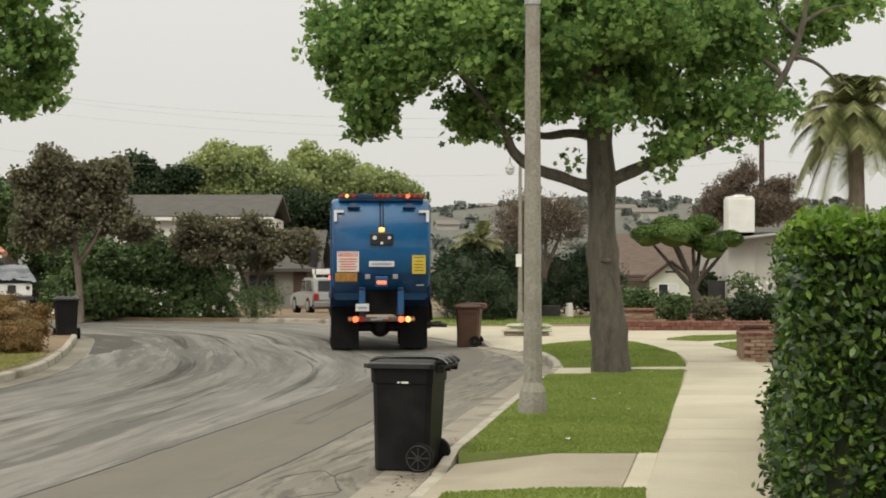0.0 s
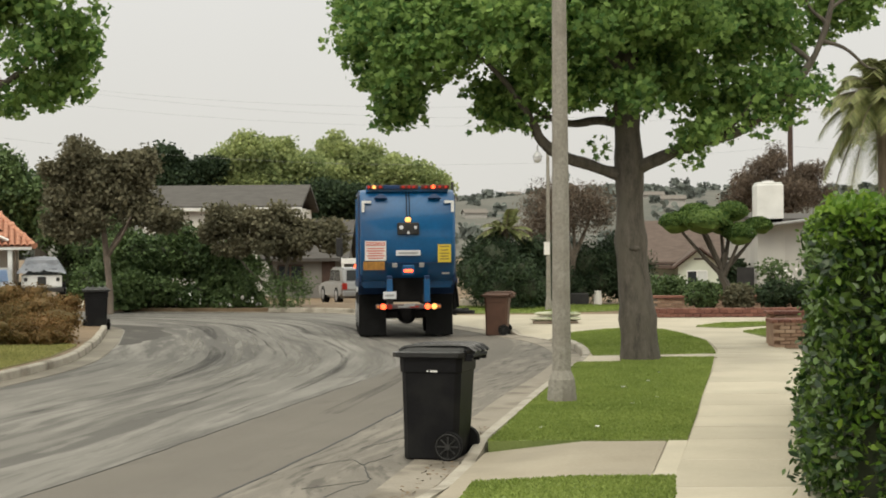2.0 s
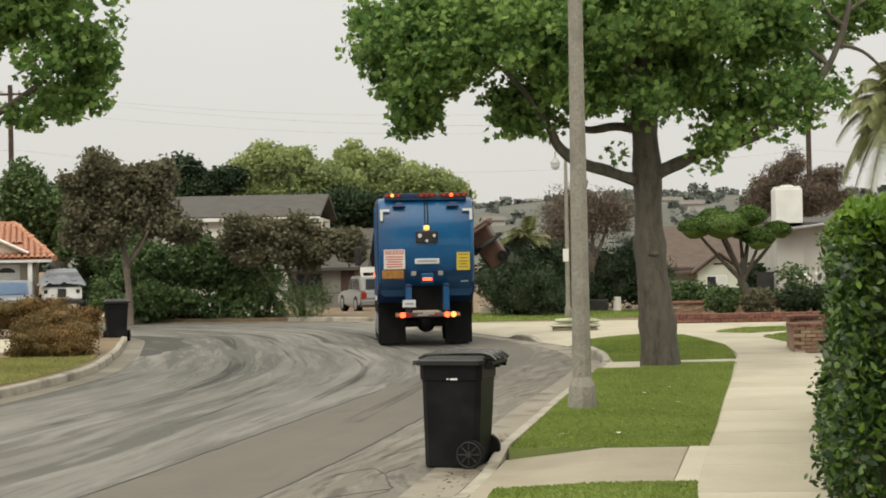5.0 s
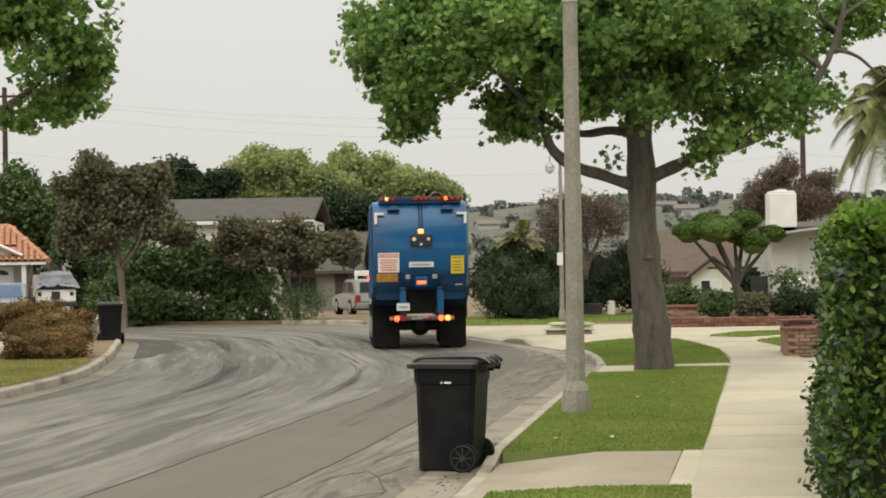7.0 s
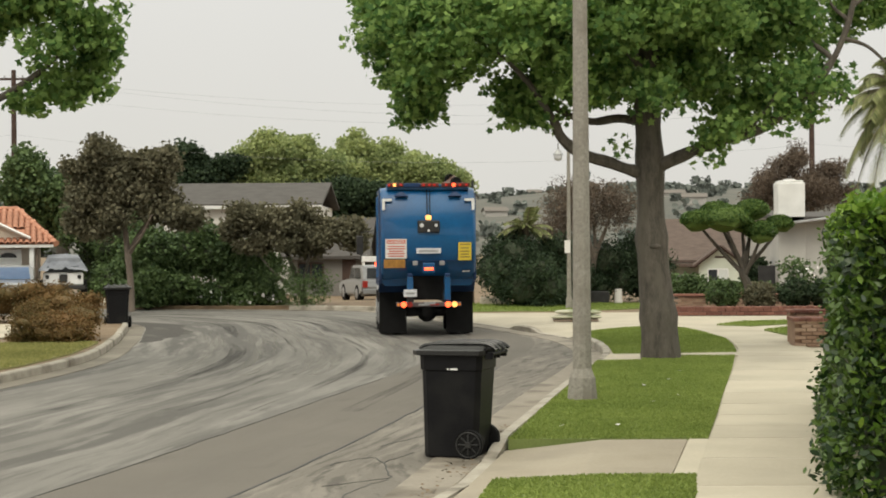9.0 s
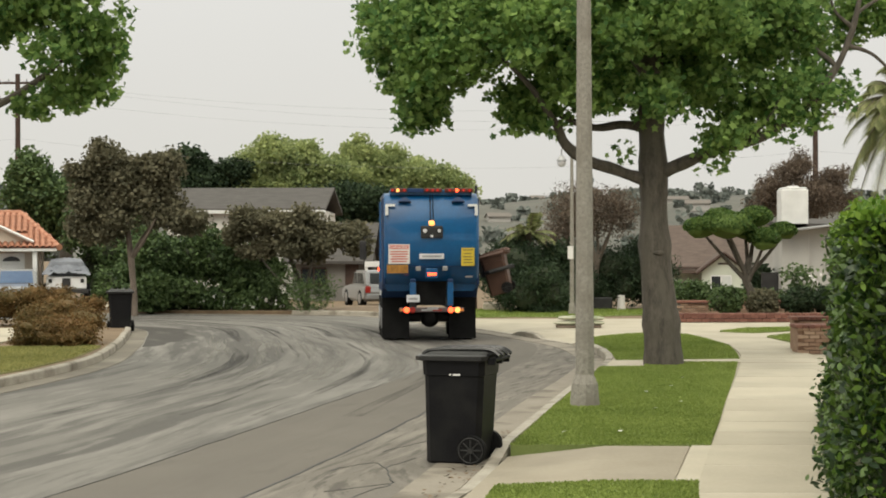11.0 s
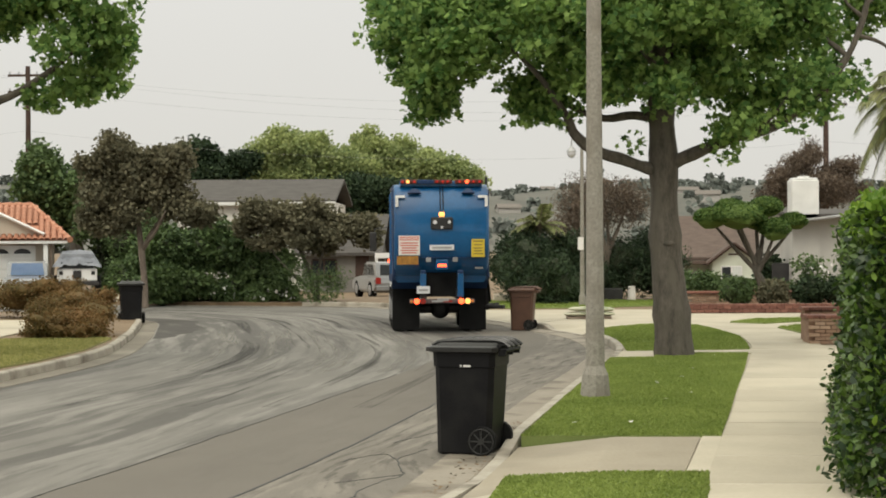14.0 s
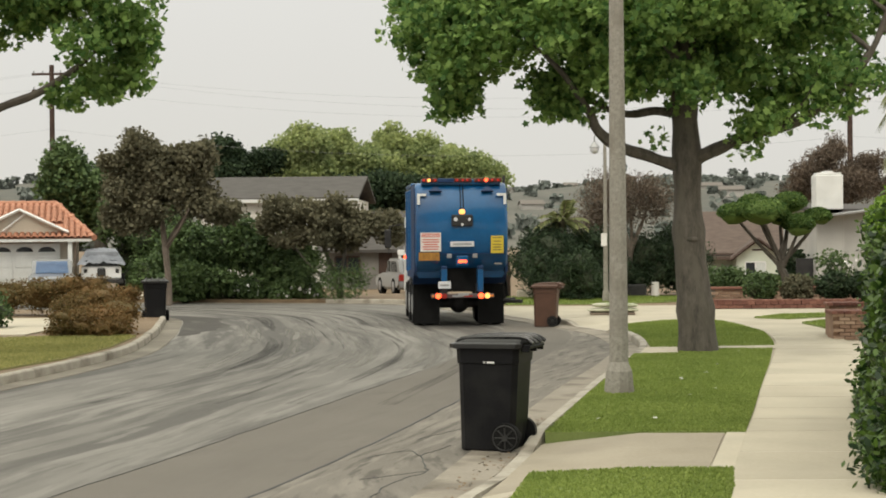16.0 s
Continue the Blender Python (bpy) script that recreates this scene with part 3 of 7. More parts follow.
def build_verges():
    rng = np.random.default_rng(5)
    build_ground()
    strip("gutter_near", outer_line, -0.5, 0.0, 0.012, "gutter", "stained concrete gutter along the kerb", "gutter")
    strip("gutter_left", inner_line, 0.0, 0.42, 0.008, "gutter_dark", "stained concrete gutter at the inner bend", "gutter")
    kerb_run([p for p in outer_line if p.y < 56], 1, DROPS, "kerb_near", "pale concrete kerb dipping at the driveway")
    kerb_run(inner_line, -1, [], "kerb_left", "rounded concrete kerb round the planted corner")
    # raised land on the near side, all one slab of concrete walks, lawns lie on it
    edge = [p.lerp(q, 1.0 if 13.5 < c.y < 17.6 else dip(c.y)) for c, p, q in zip(outer_line, side_of(outer_line, 0.15), side_of(outer_line, 1.3))]
    bm = bmesh.new()
    last = None
    for c, p, q in zip(outer_line, side_of(outer_line, 0.148), edge):
        k = dip(c.y)
        cur = (bm.verts.new((p.x, p.y, 0.14 - 0.115 * k)), bm.verts.new((q.x, q.y, 0.1275)))
        if last and 30 < c.y < 49:
            bm.faces.new((last[0], cur[0], cur[1], last[1]))
        last = cur
    bmesh.ops.delete(bm, geom=[v for v in bm.verts if not v.link_faces], context="VERTS")
    bmesh.ops.recalc_face_normals(bm, faces=bm.faces)
    tagged(finish("pavement_ramp", bm, "concrete"), "concrete driveway ramps sloping down to the dropped kerb", "pavement", kind="structure")
    near = [p for p in edge if p.y < 49.5]
    tagged(finish("pavement_near", prism([*near, (30, 49.5, 0), (30, -10, 0)], -0.05, 0.125), "concrete"),
           "pale concrete walks and driveway aprons", "pavement", kind="structure")
    rest = [p for p in edge if p.y >= 49.0]
    tagged(finish("ground_far", prism([*rest, (-60, 66, 0), (-60, 67, 0), (-5, 62, 0), (60, 62, 0), (60, 49.0, 0)], -0.05, 0.12), "dirt"),
           "dry earth verge beyond the bend", "ground", kind="structure")
    ledge = side_of(inner_line, -0.15)
    tagged(finish("ground_left", prism([*ledge, (-60, 56, 0), (-60, -10, 0)], -0.05, 0.12), "dirt"), "dry earth of the corner garden", "ground", kind="structure")

    lawns = [
        ("lawn_parkway", [(0.16, 16.93), (0.63, 20.3), (0.98, 22.7), (1.49, 26.2), (1.8, 28.4), (2.58, 28.5), (2.66, 29.6), (4.32, 29.6), (3.77, 26.2), (3.08, 22.2), (2.6, 19.3), (2.2, 17.0)], "grass", 3600, 0.02),
        ("lawn_corner", [(2.22, 30.2), (2.26, 31.6), (2.27, 34.2), (2.05, 36.5), (2.25, 38.3), (3.2, 39.8), (4.2, 40.6), (4.6, 39.4), (4.8, 37.5), (4.92, 34.9), (4.68, 32.1), (4.5, 30.6)], "grass", 1700, 0.022),
        ("lawn_front", [(-0.6, 8.0), (-0.22, 12.0), (0.0, 14.0), (0.9, 14.3), (1.75, 14.3), (1.62, 13.2), (0.7, 8.0)], "grass", 3600, 0.02),
        ("lawn_beyond_walk", [(5.56, 41.1), (6.3, 40.4), (7.9, 41.9), (8.6, 43.6), (6.4, 42.7)], "grass", 800, 0.03),
        ("lawn_by_pillar", [(6.3, 38.5), (6.45, 36.2), (6.7, 33.4), (7.2, 32.6), (9.0, 33.5), (9.0, 40.4), (7.2, 40.0)], "grass", 800, 0.03),
        ("lawn_far", [(-0.6, 50.1), (0.6, 50.4), (2.4, 50.2), (5.2, 52.2), (6.5, 56.0), (-2.0, 56.5), (-2.6, 53.2)], "grass", 260, 0.06),
        ("lawn_left", [(-8.4, 25.3), (-8.0, 28.0), (-7.95, 31.0), (-8.3, 34.6), (-8.9, 35.2), (-11.0, 34.0), (-13.5, 31.0), (-13.0, 26.0)], "grass_dry", 1100, 0.035),
    ]
    for name, o, mat, dens, h in lawns:
        z = 0.15
        slab = finish(name, prism(o, -0.02, z), "grass_soil" if mat == "grass" else "dry_soil")
        tagged(slab, "clipped green lawn" if mat == "grass" else "yellowing clipped lawn", "lawn", kind="structure")
        grass_on(o, z, dens, h, mat, "grass_blades", "short mown grass blades", rng, slab)
    litter = np.column_stack([rng.uniform(-0.55, -0.1, 260), rng.uniform(13.5, 19.5, 260), np.full(260, 0.014)])
    litter[:, 0] += (litter[:, 1] - 14.75) * 0.126 - 0.1 + np.abs(rng.normal(0, 0.12, 260))
    tagged(leaves("gutter_litter", litter, 0.035, TUFT, "dirt", rng, None, 3.0), "dry leaf crumbs and grit in the gutter", "litter", kind="stuff")
    fallen_leaves([(0.75, 17.9), (1.35, 17.95), (2.4, 21.5), (2.55, 24.0), (2.0, 20.6), (2.9, 25.6), (3.6, 28.6), (2.1, 23.0)], 0.15, rng)

    # walk along the hedge, slab by slab
    left = smooth_line([(0.35, 6, 0), (1.0, 10, 0), (1.62, 13.6, 0), (2.22, 17.0, 0), (2.63, 19.3, 0), (3.1, 22.2, 0), (3.8, 26.2, 0), (4.36, 29.5, 0), (4.72, 32.0, 0), (4.96, 35, 0)], 8)
    right = smooth_line([(1.95, 6, 0), (2.6, 10, 0), (3.2, 13.6, 0), (3.75, 17.0, 0), (4.15, 19.3, 0), (4.6, 22.2, 0), (5.25, 26.2, 0), (5.75, 29.5, 0), (6.05, 32.0, 0), (6.2, 35, 0)], 8)
    walk_base = tagged(finish("pavement_walk", prism([*left, *right[::-1]], 0.05, 0.1475), "joint"), "concrete footpath with scored joints", "footpath", kind="structure")
    k = 0
    while k + 4 < len(left):
        k2 = k + 4
        lo, hi = 0.012, 1 - 0.012
        mix = lambda line, t: line[k + int(t * 3.999)].lerp(line[min(k + int(t * 3.999) + 1, k2)], t * 4 - int(t * 3.999))
        quad = [mix(left, lo), mix(right, lo), mix(right, 0.5), mix(right, hi), mix(left, hi), mix(left, 0.5)]
        part("paving_slab", prism(quad, 0.12, 0.15), "concrete", walk_base)
        k = k2
    # apron strip across the verge and its pale edging
    bm = bmesh.new()
    rows = [[(-0.47, 12.35, 0.122), (-0.21, 14.35, 0.05), (0.13, 16.9, 0.035)], [(0.45, 12.35, 0.13), (0.75, 14.35, 0.146), (1.12, 16.9, 0.146)],
            [(1.2, 12.35, 0.13), (1.55, 14.35, 0.146), (1.98, 16.9, 0.146)]]
    top = [[bm.verts.new(v) for v in r] for r in rows]
    low = [[bm.verts.new((v[0], v[1], -0.04)) for v in r] for r in rows]
    for k in range(2):
        for e in range(2):
            bm.faces.new((top[k][e], top[k + 1][e], top[k + 1][e + 1], top[k][e + 1]))
        for e in (0, 2):
            bm.faces.new((low[k][e], low[k + 1][e], top[k + 1][e], top[k][e]))
    bmesh.ops.recalc_face_normals(bm, faces=bm.faces)
    drive = tagged(finish("pavement_apron", bm, "apron"), "tan concrete crossing over the verge, sloping to the dropped kerb", "pavement", kind="structure")
    bm = prism([(1.56, 14.35), (2.0, 16.9), (2.2, 16.9), (1.76, 14.35)], 0.1, 0.152)
    part("edging", bm, "concrete", drive, "cream mortared edging strip")
    tagged(finish("pavement_cross", prism([(1.84, 28.45), (2.1, 30.15), (4.5, 30.55), (4.4, 29.65), (2.64, 29.65), (2.56, 28.55)], 0.1, 0.147), "concrete"), "narrow concrete path across the verge", "pavement", kind="structure")
    # brown lane beside the near kerb, its worn outer band, and the tarred seams between them
    seam_a = smooth_line([(-7.0, -10, 0), (-5.4, 5, 0), (-4.3, 12.0, 0), (-3.56, 15.95, 0), (-2.8, 20.4, 0), (-1.98, 25.35, 0), (-1.4, 29.0, 0), (-0.75, 34.0, 0), (-0.55, 37.5, 0), (-0.75, 40.8, 0), (-1.5, 44.5, 0), (-2.6, 48.0, 0)], 8)
    seam_b = smooth_line([(-5.6, -10, 0), (-3.5, 5, 0), (-2.6, 12.0, 0), (-2.08, 14.75, 0), (-1.5, 18.0, 0), (-0.92, 21.8, 0), (-0.15, 27.0, 0), (0.35, 30.5, 0), (0.8, 34.0, 0), (0.9, 37.5, 0), (0.2, 40.8, 0), (-0.7, 44.5, 0), (-2.0, 48.0, 0)], 8)
    edge_line = [p + Vector((-0.3, 0, 0)) for p in outer_line if -11 < p.y < 49]
    lane_sheet("road_lane", seam_a, edge_line, 0.003, "asphalt_brown", "smooth brownish asphalt lane along the near kerb")
    lane_sheet("road_edge", seam_b, edge_line, 0.006, "asphalt_worn", "blotched worn asphalt edge beside the gutter")
    for line, y1, w in ((seam_a, 27, 0.006), (seam_b, 29, 0.016)):
        line = [q + Vector((0.03 * noise.noise(q * 1.3), 0, 0)) for q in line if q.y < y1]
        strip("road_seam", line, -w, w, 0.0085, "black_metal", "dark tarred seam in the asphalt", "road seam", thick=0.003)
    # stained asphalt at the inner bend and wheel smears round it
    turn = [p for p in inner_line if 22 < p.y < 50.5]
    stain = [p for p in inner_line if 36.5 < p.y < 47.6]
    bm = bmesh.new()
    uv = bm.loops.layers.uv.new("UVMap")
    prev = None
    for k, (p, q) in enumerate(zip(side_of(stain, 0.45), side_of(stain, 1.9))):
        t = k / (len(stain) - 1)
        w = math.sin(math.pi * t) ** 0.7 * (0.75 + 0.35 * noise.noise(Vector((t * 9, 0, 0))))
        r = (bm.verts.new((p.x, p.y, 0.003)), bm.verts.new((*p.lerp(q, max(w, 0.03))[:2], 0.003)), w, t * 11)
        if prev:
            f = bm.faces.new((prev[0], prev[1], r[1], r[0]))
            for loop, c in zip(f.loops, ((0, prev[3]), (prev[2], prev[3]), (r[2], r[3]), (0, r[3]))):
                loop[uv].uv = c
        prev = r
    bmesh.ops.recalc_face_normals(bm, faces=bm.faces)
    tagged(finish("road_stain", bm, "asphalt_stain"), "dark oily stain on the asphalt at the inner bend", "road stain", kind="structure")
    for k, (d, w, mat) in enumerate(((1.9, 0.5, "dust_mark"), (2.4, 0.35, "tyre_mark"), (2.9, 0.7, "dust_mark"), (3.7, 0.3, "tyre_mark"), (4.1, 0.8, "dust_mark"), (5.0, 0.22, "tyre_mark"), (5.5, 0.7, "dust_mark"), (6.3, 0.25, "tyre_mark"))):
        a = int(len(turn) * (0.0 if k % 2 else 0.12))
        line = [q + noise.noise_vector(Vector((q.x * 0.12, q.y * 0.1, k * 7.0))) * 0.25 for q in turn[a:]]
        for q in line:
            q.z = 0.0
        strip("tyre_streak", line, d, d + w, 0.0022 + 0.0002 * k, mat, "broken wheel smear curving along the road", "road mark", thick=0.002)
    cracks = [[(-1.35, 13.2), (-1.2, 14.4), (-0.95, 15.1), (-1.05, 16.2), (-0.8, 17.0)], [(-1.5, 14.6), (-1.2, 14.9), (-0.95, 15.1)],
              [(-1.6, 16.0), (-1.25, 16.6), (-1.05, 16.2)], [(-1.2, 17.5), (-0.9, 18.2), (-0.45, 19.0)]]
    for pts in cracks:
        line = smooth_line([(x, y, 0.0) for x, y in pts], 8)
        for q in line:
            q += Vector((0.05 * noise.noise(q * 5.1), 0.05 * noise.noise(q * 4.3 + Vector((9, 0, 0))), 0))
        strip("road_crack", line, -0.007, 0.007, 0.009, "black_metal", "fine open crack in the asphalt", "road crack", thick=0.003)


build_verges()


# ---- wheeled bins ----
def build_bin(name, m, body_mat, lid_mat, label, h=1.08, group="wheeled bins"):
    """A two-wheeled cart, its front to -y, wheels and handle at +y."""
    b = thing(name, label, "bin", m, group)
    s = h / 1.08
    bm = bmesh.new()
    rings = []
    for z, w, y0, y1 in ((0.0, 0.24, -0.28, 0.2), (0.02, 0.255, -0.29, 0.22), (0.3, 0.265, -0.292, 0.26), (0.84, 0.285, -0.3, 0.29), (0.845, 0.3, -0.312, 0.3), (0.98, 0.305, -0.318, 0.305), (0.985, 0.325, -0.335, 0.32), (1.0, 0.325, -0.335, 0.32)):
        c = 0.05
        o = [(-w + c, y0), (w - c, y0), (w, y0 + c), (w, y1 - c), (w - c, y1), (-w + c, y1), (-w, y1 - c), (-w, y0 + c)]
        rings.append([bm.verts.new((x * s, y * s, z * s + (0.03 if z < 0.01 else 0) * 0)) for x, y in o])
    for r0, r1 in zip(rings, rings[1:]):
        for k in range(8):
            bm.faces.new((r0[k], r0[(k + 1) % 8], r1[(k + 1) % 8], r1[k]))
    bm.faces.new(rings[0][::-1])
    bm.faces.new(rings[-1])
    bmesh.ops.recalc_face_normals(bm, faces=bm.faces)
    body = part("body", bm, body_mat, b)
    # lid: a shallow dome with a rim and two raised ribs
    bm = bmesh.new()
    rings = []
    for z, w, y0, y1 in ((0.985, 0.335, -0.355, 0.33), (0.99, 0.35, -0.375, 0.34), (1.032, 0.35, -0.375, 0.345), (1.038, 0.335, -0.36, 0.34), (1.045, 0.30, -0.31, 0.34), (1.075, 0.27, -0.26, 0.335), (1.08, 0.24, -0.2, 0.32)):
        c = 0.05
        o = [(-w + c, y0), (w - c, y0), (w, y0 + c), (w, y1 - c), (w - c, y1), (-w + c, y1), (-w, y1 - c), (-w, y0 + c)]
        rings.append([bm.verts.new((x * s, y * s, z * s)) for x, y in o])
    for r0, r1 in zip(rings, rings[1:]):
        for k in range(8):
            bm.faces.new((r0[k], r0[(k + 1) % 8], r1[(k + 1) % 8], r1[k]))
    bm.faces.new(rings[0][::-1])
    bm.faces.new(rings[-1])
    bmesh.ops.recalc_face_normals(bm, faces=bm.faces)
    lid = part("lid", bm, lid_mat, b)
    for x in (-0.22, -0.08, 0.08, 0.22):
        bm = bmesh.new()
        tube(bm, smooth_line([(x * s, -0.33 * s, 1.04 * s), (x * s, -0.22 * s, 1.085 * s), (x * s, 0.22 * s, 1.098 * s), (x * s, 0.36 * s, 1.085 * s), (x * 1.05 * s, 0.44 * s, 1.035 * s)], 4), [0.02 * s] * 17, 6)
        part("rib", bm, lid_mat, lid, smooth=True)
    bm = bmesh.new()
    rod(bm, (-0.3 * s, 0.345 * s, 1.045 * s), (0.3 * s, 0.345 * s, 1.045 * s), 0.016 * s)
    part("hinge", bm, body_mat, lid)
    bm = bmesh.new()
    rod(bm, (-0.27 * s, 0.4 * s, 1.0 * s), (0.27 * s, 0.4 * s, 1.0 * s), 0.018 * s)
    for x in (-0.25, 0.0, 0.25):
        box(bm, (x - 0.02) * s, (x + 0.02) * s, 0.33 * s, 0.41 * s, 0.95 * s, 1.02 * s, 0.006)
    part("handle", bm, body_mat, b)
    bm = rod(bmesh.new(), (-0.31 * s, 0.18 * s, 0.14 * s), (0.31 * s, 0.18 * s, 0.14 * s), 0.014)
    part("axle", bm, "black_metal", b)
    for x in (-0.3, 0.3):
        bm = rod(bmesh.new(), ((x - 0.035) * s, 0.18 * s, 0.14 * s), ((x + 0.035) * s, 0.18 * s, 0.14 * s), 0.14 * s, seg=24)
        wheel = part("wheel", bm, "black", b)
        out = 1 if x > 0 else -1
        bm = bmesh.new()
        for k in range(8):
            a = k * math.tau / 8
            d = Vector((0, math.cos(a), math.sin(a)))
            c0 = Vector(((x + out * 0.04) * s, 0.18 * s, 0.14 * s))
            rod(bm, c0 + d * 0.025, c0 + d * 0.1 * s, 0.009, seg=5)
        rod(bm, ((x + out * 0.03) * s, 0.18 * s, 0.14 * s), ((x + out * 0.055) * s, 0.18 * s, 0.14 * s), 0.03 * s, seg=10)
        part("hub", bm, "bin_wheel", wheel)
        bm = bmesh.new()
        ring = [Vector(((x + out * 0.036) * s, 0.18 * s + math.cos(k * math.tau / 24) * 0.118 * s, 0.14 * s + math.sin(k * math.tau / 24) * 0.118 * s)) for k in range(25)]
        part("rim", tube(bm, ring, [0.007] * 25, 6), "bin_wheel", wheel)
    return b, body


near_bin, near_body = build_bin("wheeled_bin", pose(-0.335, 16.78, 0.008, 0, 0, -105), "bin_black", "bin_lid", "black plastic wheeled bin standing in the gutter by the kerb", 1.13)
tagged(near_bin, group="wheeled bins")
for y0, y1 in ((-0.035, -0.018), (0.0, 0.075)):
    part("marking", new_box(0.318, 0.324, y0, y1, 0.885, 0.903), "white_paint", near_bin, "unreadable small white print")
left_bin, left_body = build_bin("wheeled_bin", pose(-10.02, 44.0, 0.008, 0, 0, 12), "bin_black", "bin_lid", "black plastic wheeled bin at the inner bend of the kerb", 1.13)
brown_bin, brown_body = build_bin("wheeled_bin", pose(0.66, 40.75, 0.008, 0, 0, 0), "bin_brown", "bin_brown", "brown plastic wheeled bin with black wheels, emptied by the truck", 1.03)


# ---- street lamps ----
def build_lamp(m, label, height, base_r, top_r, arm=True):
    p = thing("street_lamp", label, "street lamp", m, "street lamps")
    bm = bmesh.new()
    bmesh.ops.create_cone(bm, segments=10, radius1=base_r * 1.65, radius2=base_r * 1.42, depth=0.3, cap_ends=True, matrix=Matrix.Translation((0, 0, 0.15)))
    bmesh.ops.create_cone(bm, segments=10, radius1=base_r * 1.42, radius2=base_r, depth=0.12, cap_ends=False, matrix=Matrix.Translation((0, 0, 0.36)))
    part("base", bm, "pole", p)
    bm = bmesh.new()
    tube(bm, [(0, 0, 0.4), (0, 0, height * 0.5), (0, 0, height)], [base_r, (base_r + top_r) / 2, top_r], 10)
    part("pole", bm, "pole", p)
    return p


lamp = build_lamp(pose(1.155, 21.3, 0.13), "grey aggregate concrete street lamp pole on the lawn", 8.2, 0.122, 0.075)
part("band", rod(bmesh.new(), (0, 0, 5.28), (0, 0, 5.42), 0.105, 0.104, 12), "steel", lamp, "metal band")
bm = bmesh.new()
tube(bm, smooth_line([(0, 0, 8.1), (-0.5, 0, 8.6), (-1.6, 0, 8.8)]), [0.035] * 13, 8)
part("arm", bm, "steel", lamp)
bm = bmesh.new()
bmesh.ops.create_uvsphere(bm, u_segments=14, v_segments=8, radius=1, matrix=Matrix.LocRotScale((-1.85, 0, 8.76), None, (0.35, 0.16, 0.1)))
part("lamp_head", bm, "steel", lamp, smooth=True)

far_lamp = build_lamp(pose(2.42, 51.8, 0.12), "slim grey street lamp pole with a hanging head, beyond the driveway", 5.05, 0.075, 0.05)
bm = bmesh.new()
tube(bm, smooth_line([(0, 0, 4.85), (-0.1, 0, 5.2), (-0.3, 0, 5.22), (-0.32, 0, 5.0)]), [0.025] * 19, 6)
part("arm", bm, "steel", far_lamp)
bm = bmesh.new()
bmesh.ops.create_cone(bm, segments=14, radius1=0.17, radius2=0.05, depth=0.16, cap_ends=True, matrix=Matrix.Translation((-0.32, 0, 4.93)))
part("hood", bm, "steel", far_lamp)
bm = bmesh.new()
bmesh.ops.create_uvsphere(bm, u_segments=12, v_segments=8, radius=0.14, matrix=Matrix.LocRotScale((-0.32, 0, 4.8), None, (1, 1, 1.1)))
part("globe", bm, "white_lens", far_lamp, smooth=True)
part("sign", new_box(-0.14, 0.04, -0.1, -0.08, 1.77, 2.17, 0.004), "sign_white", far_lamp, "small white notice plate")


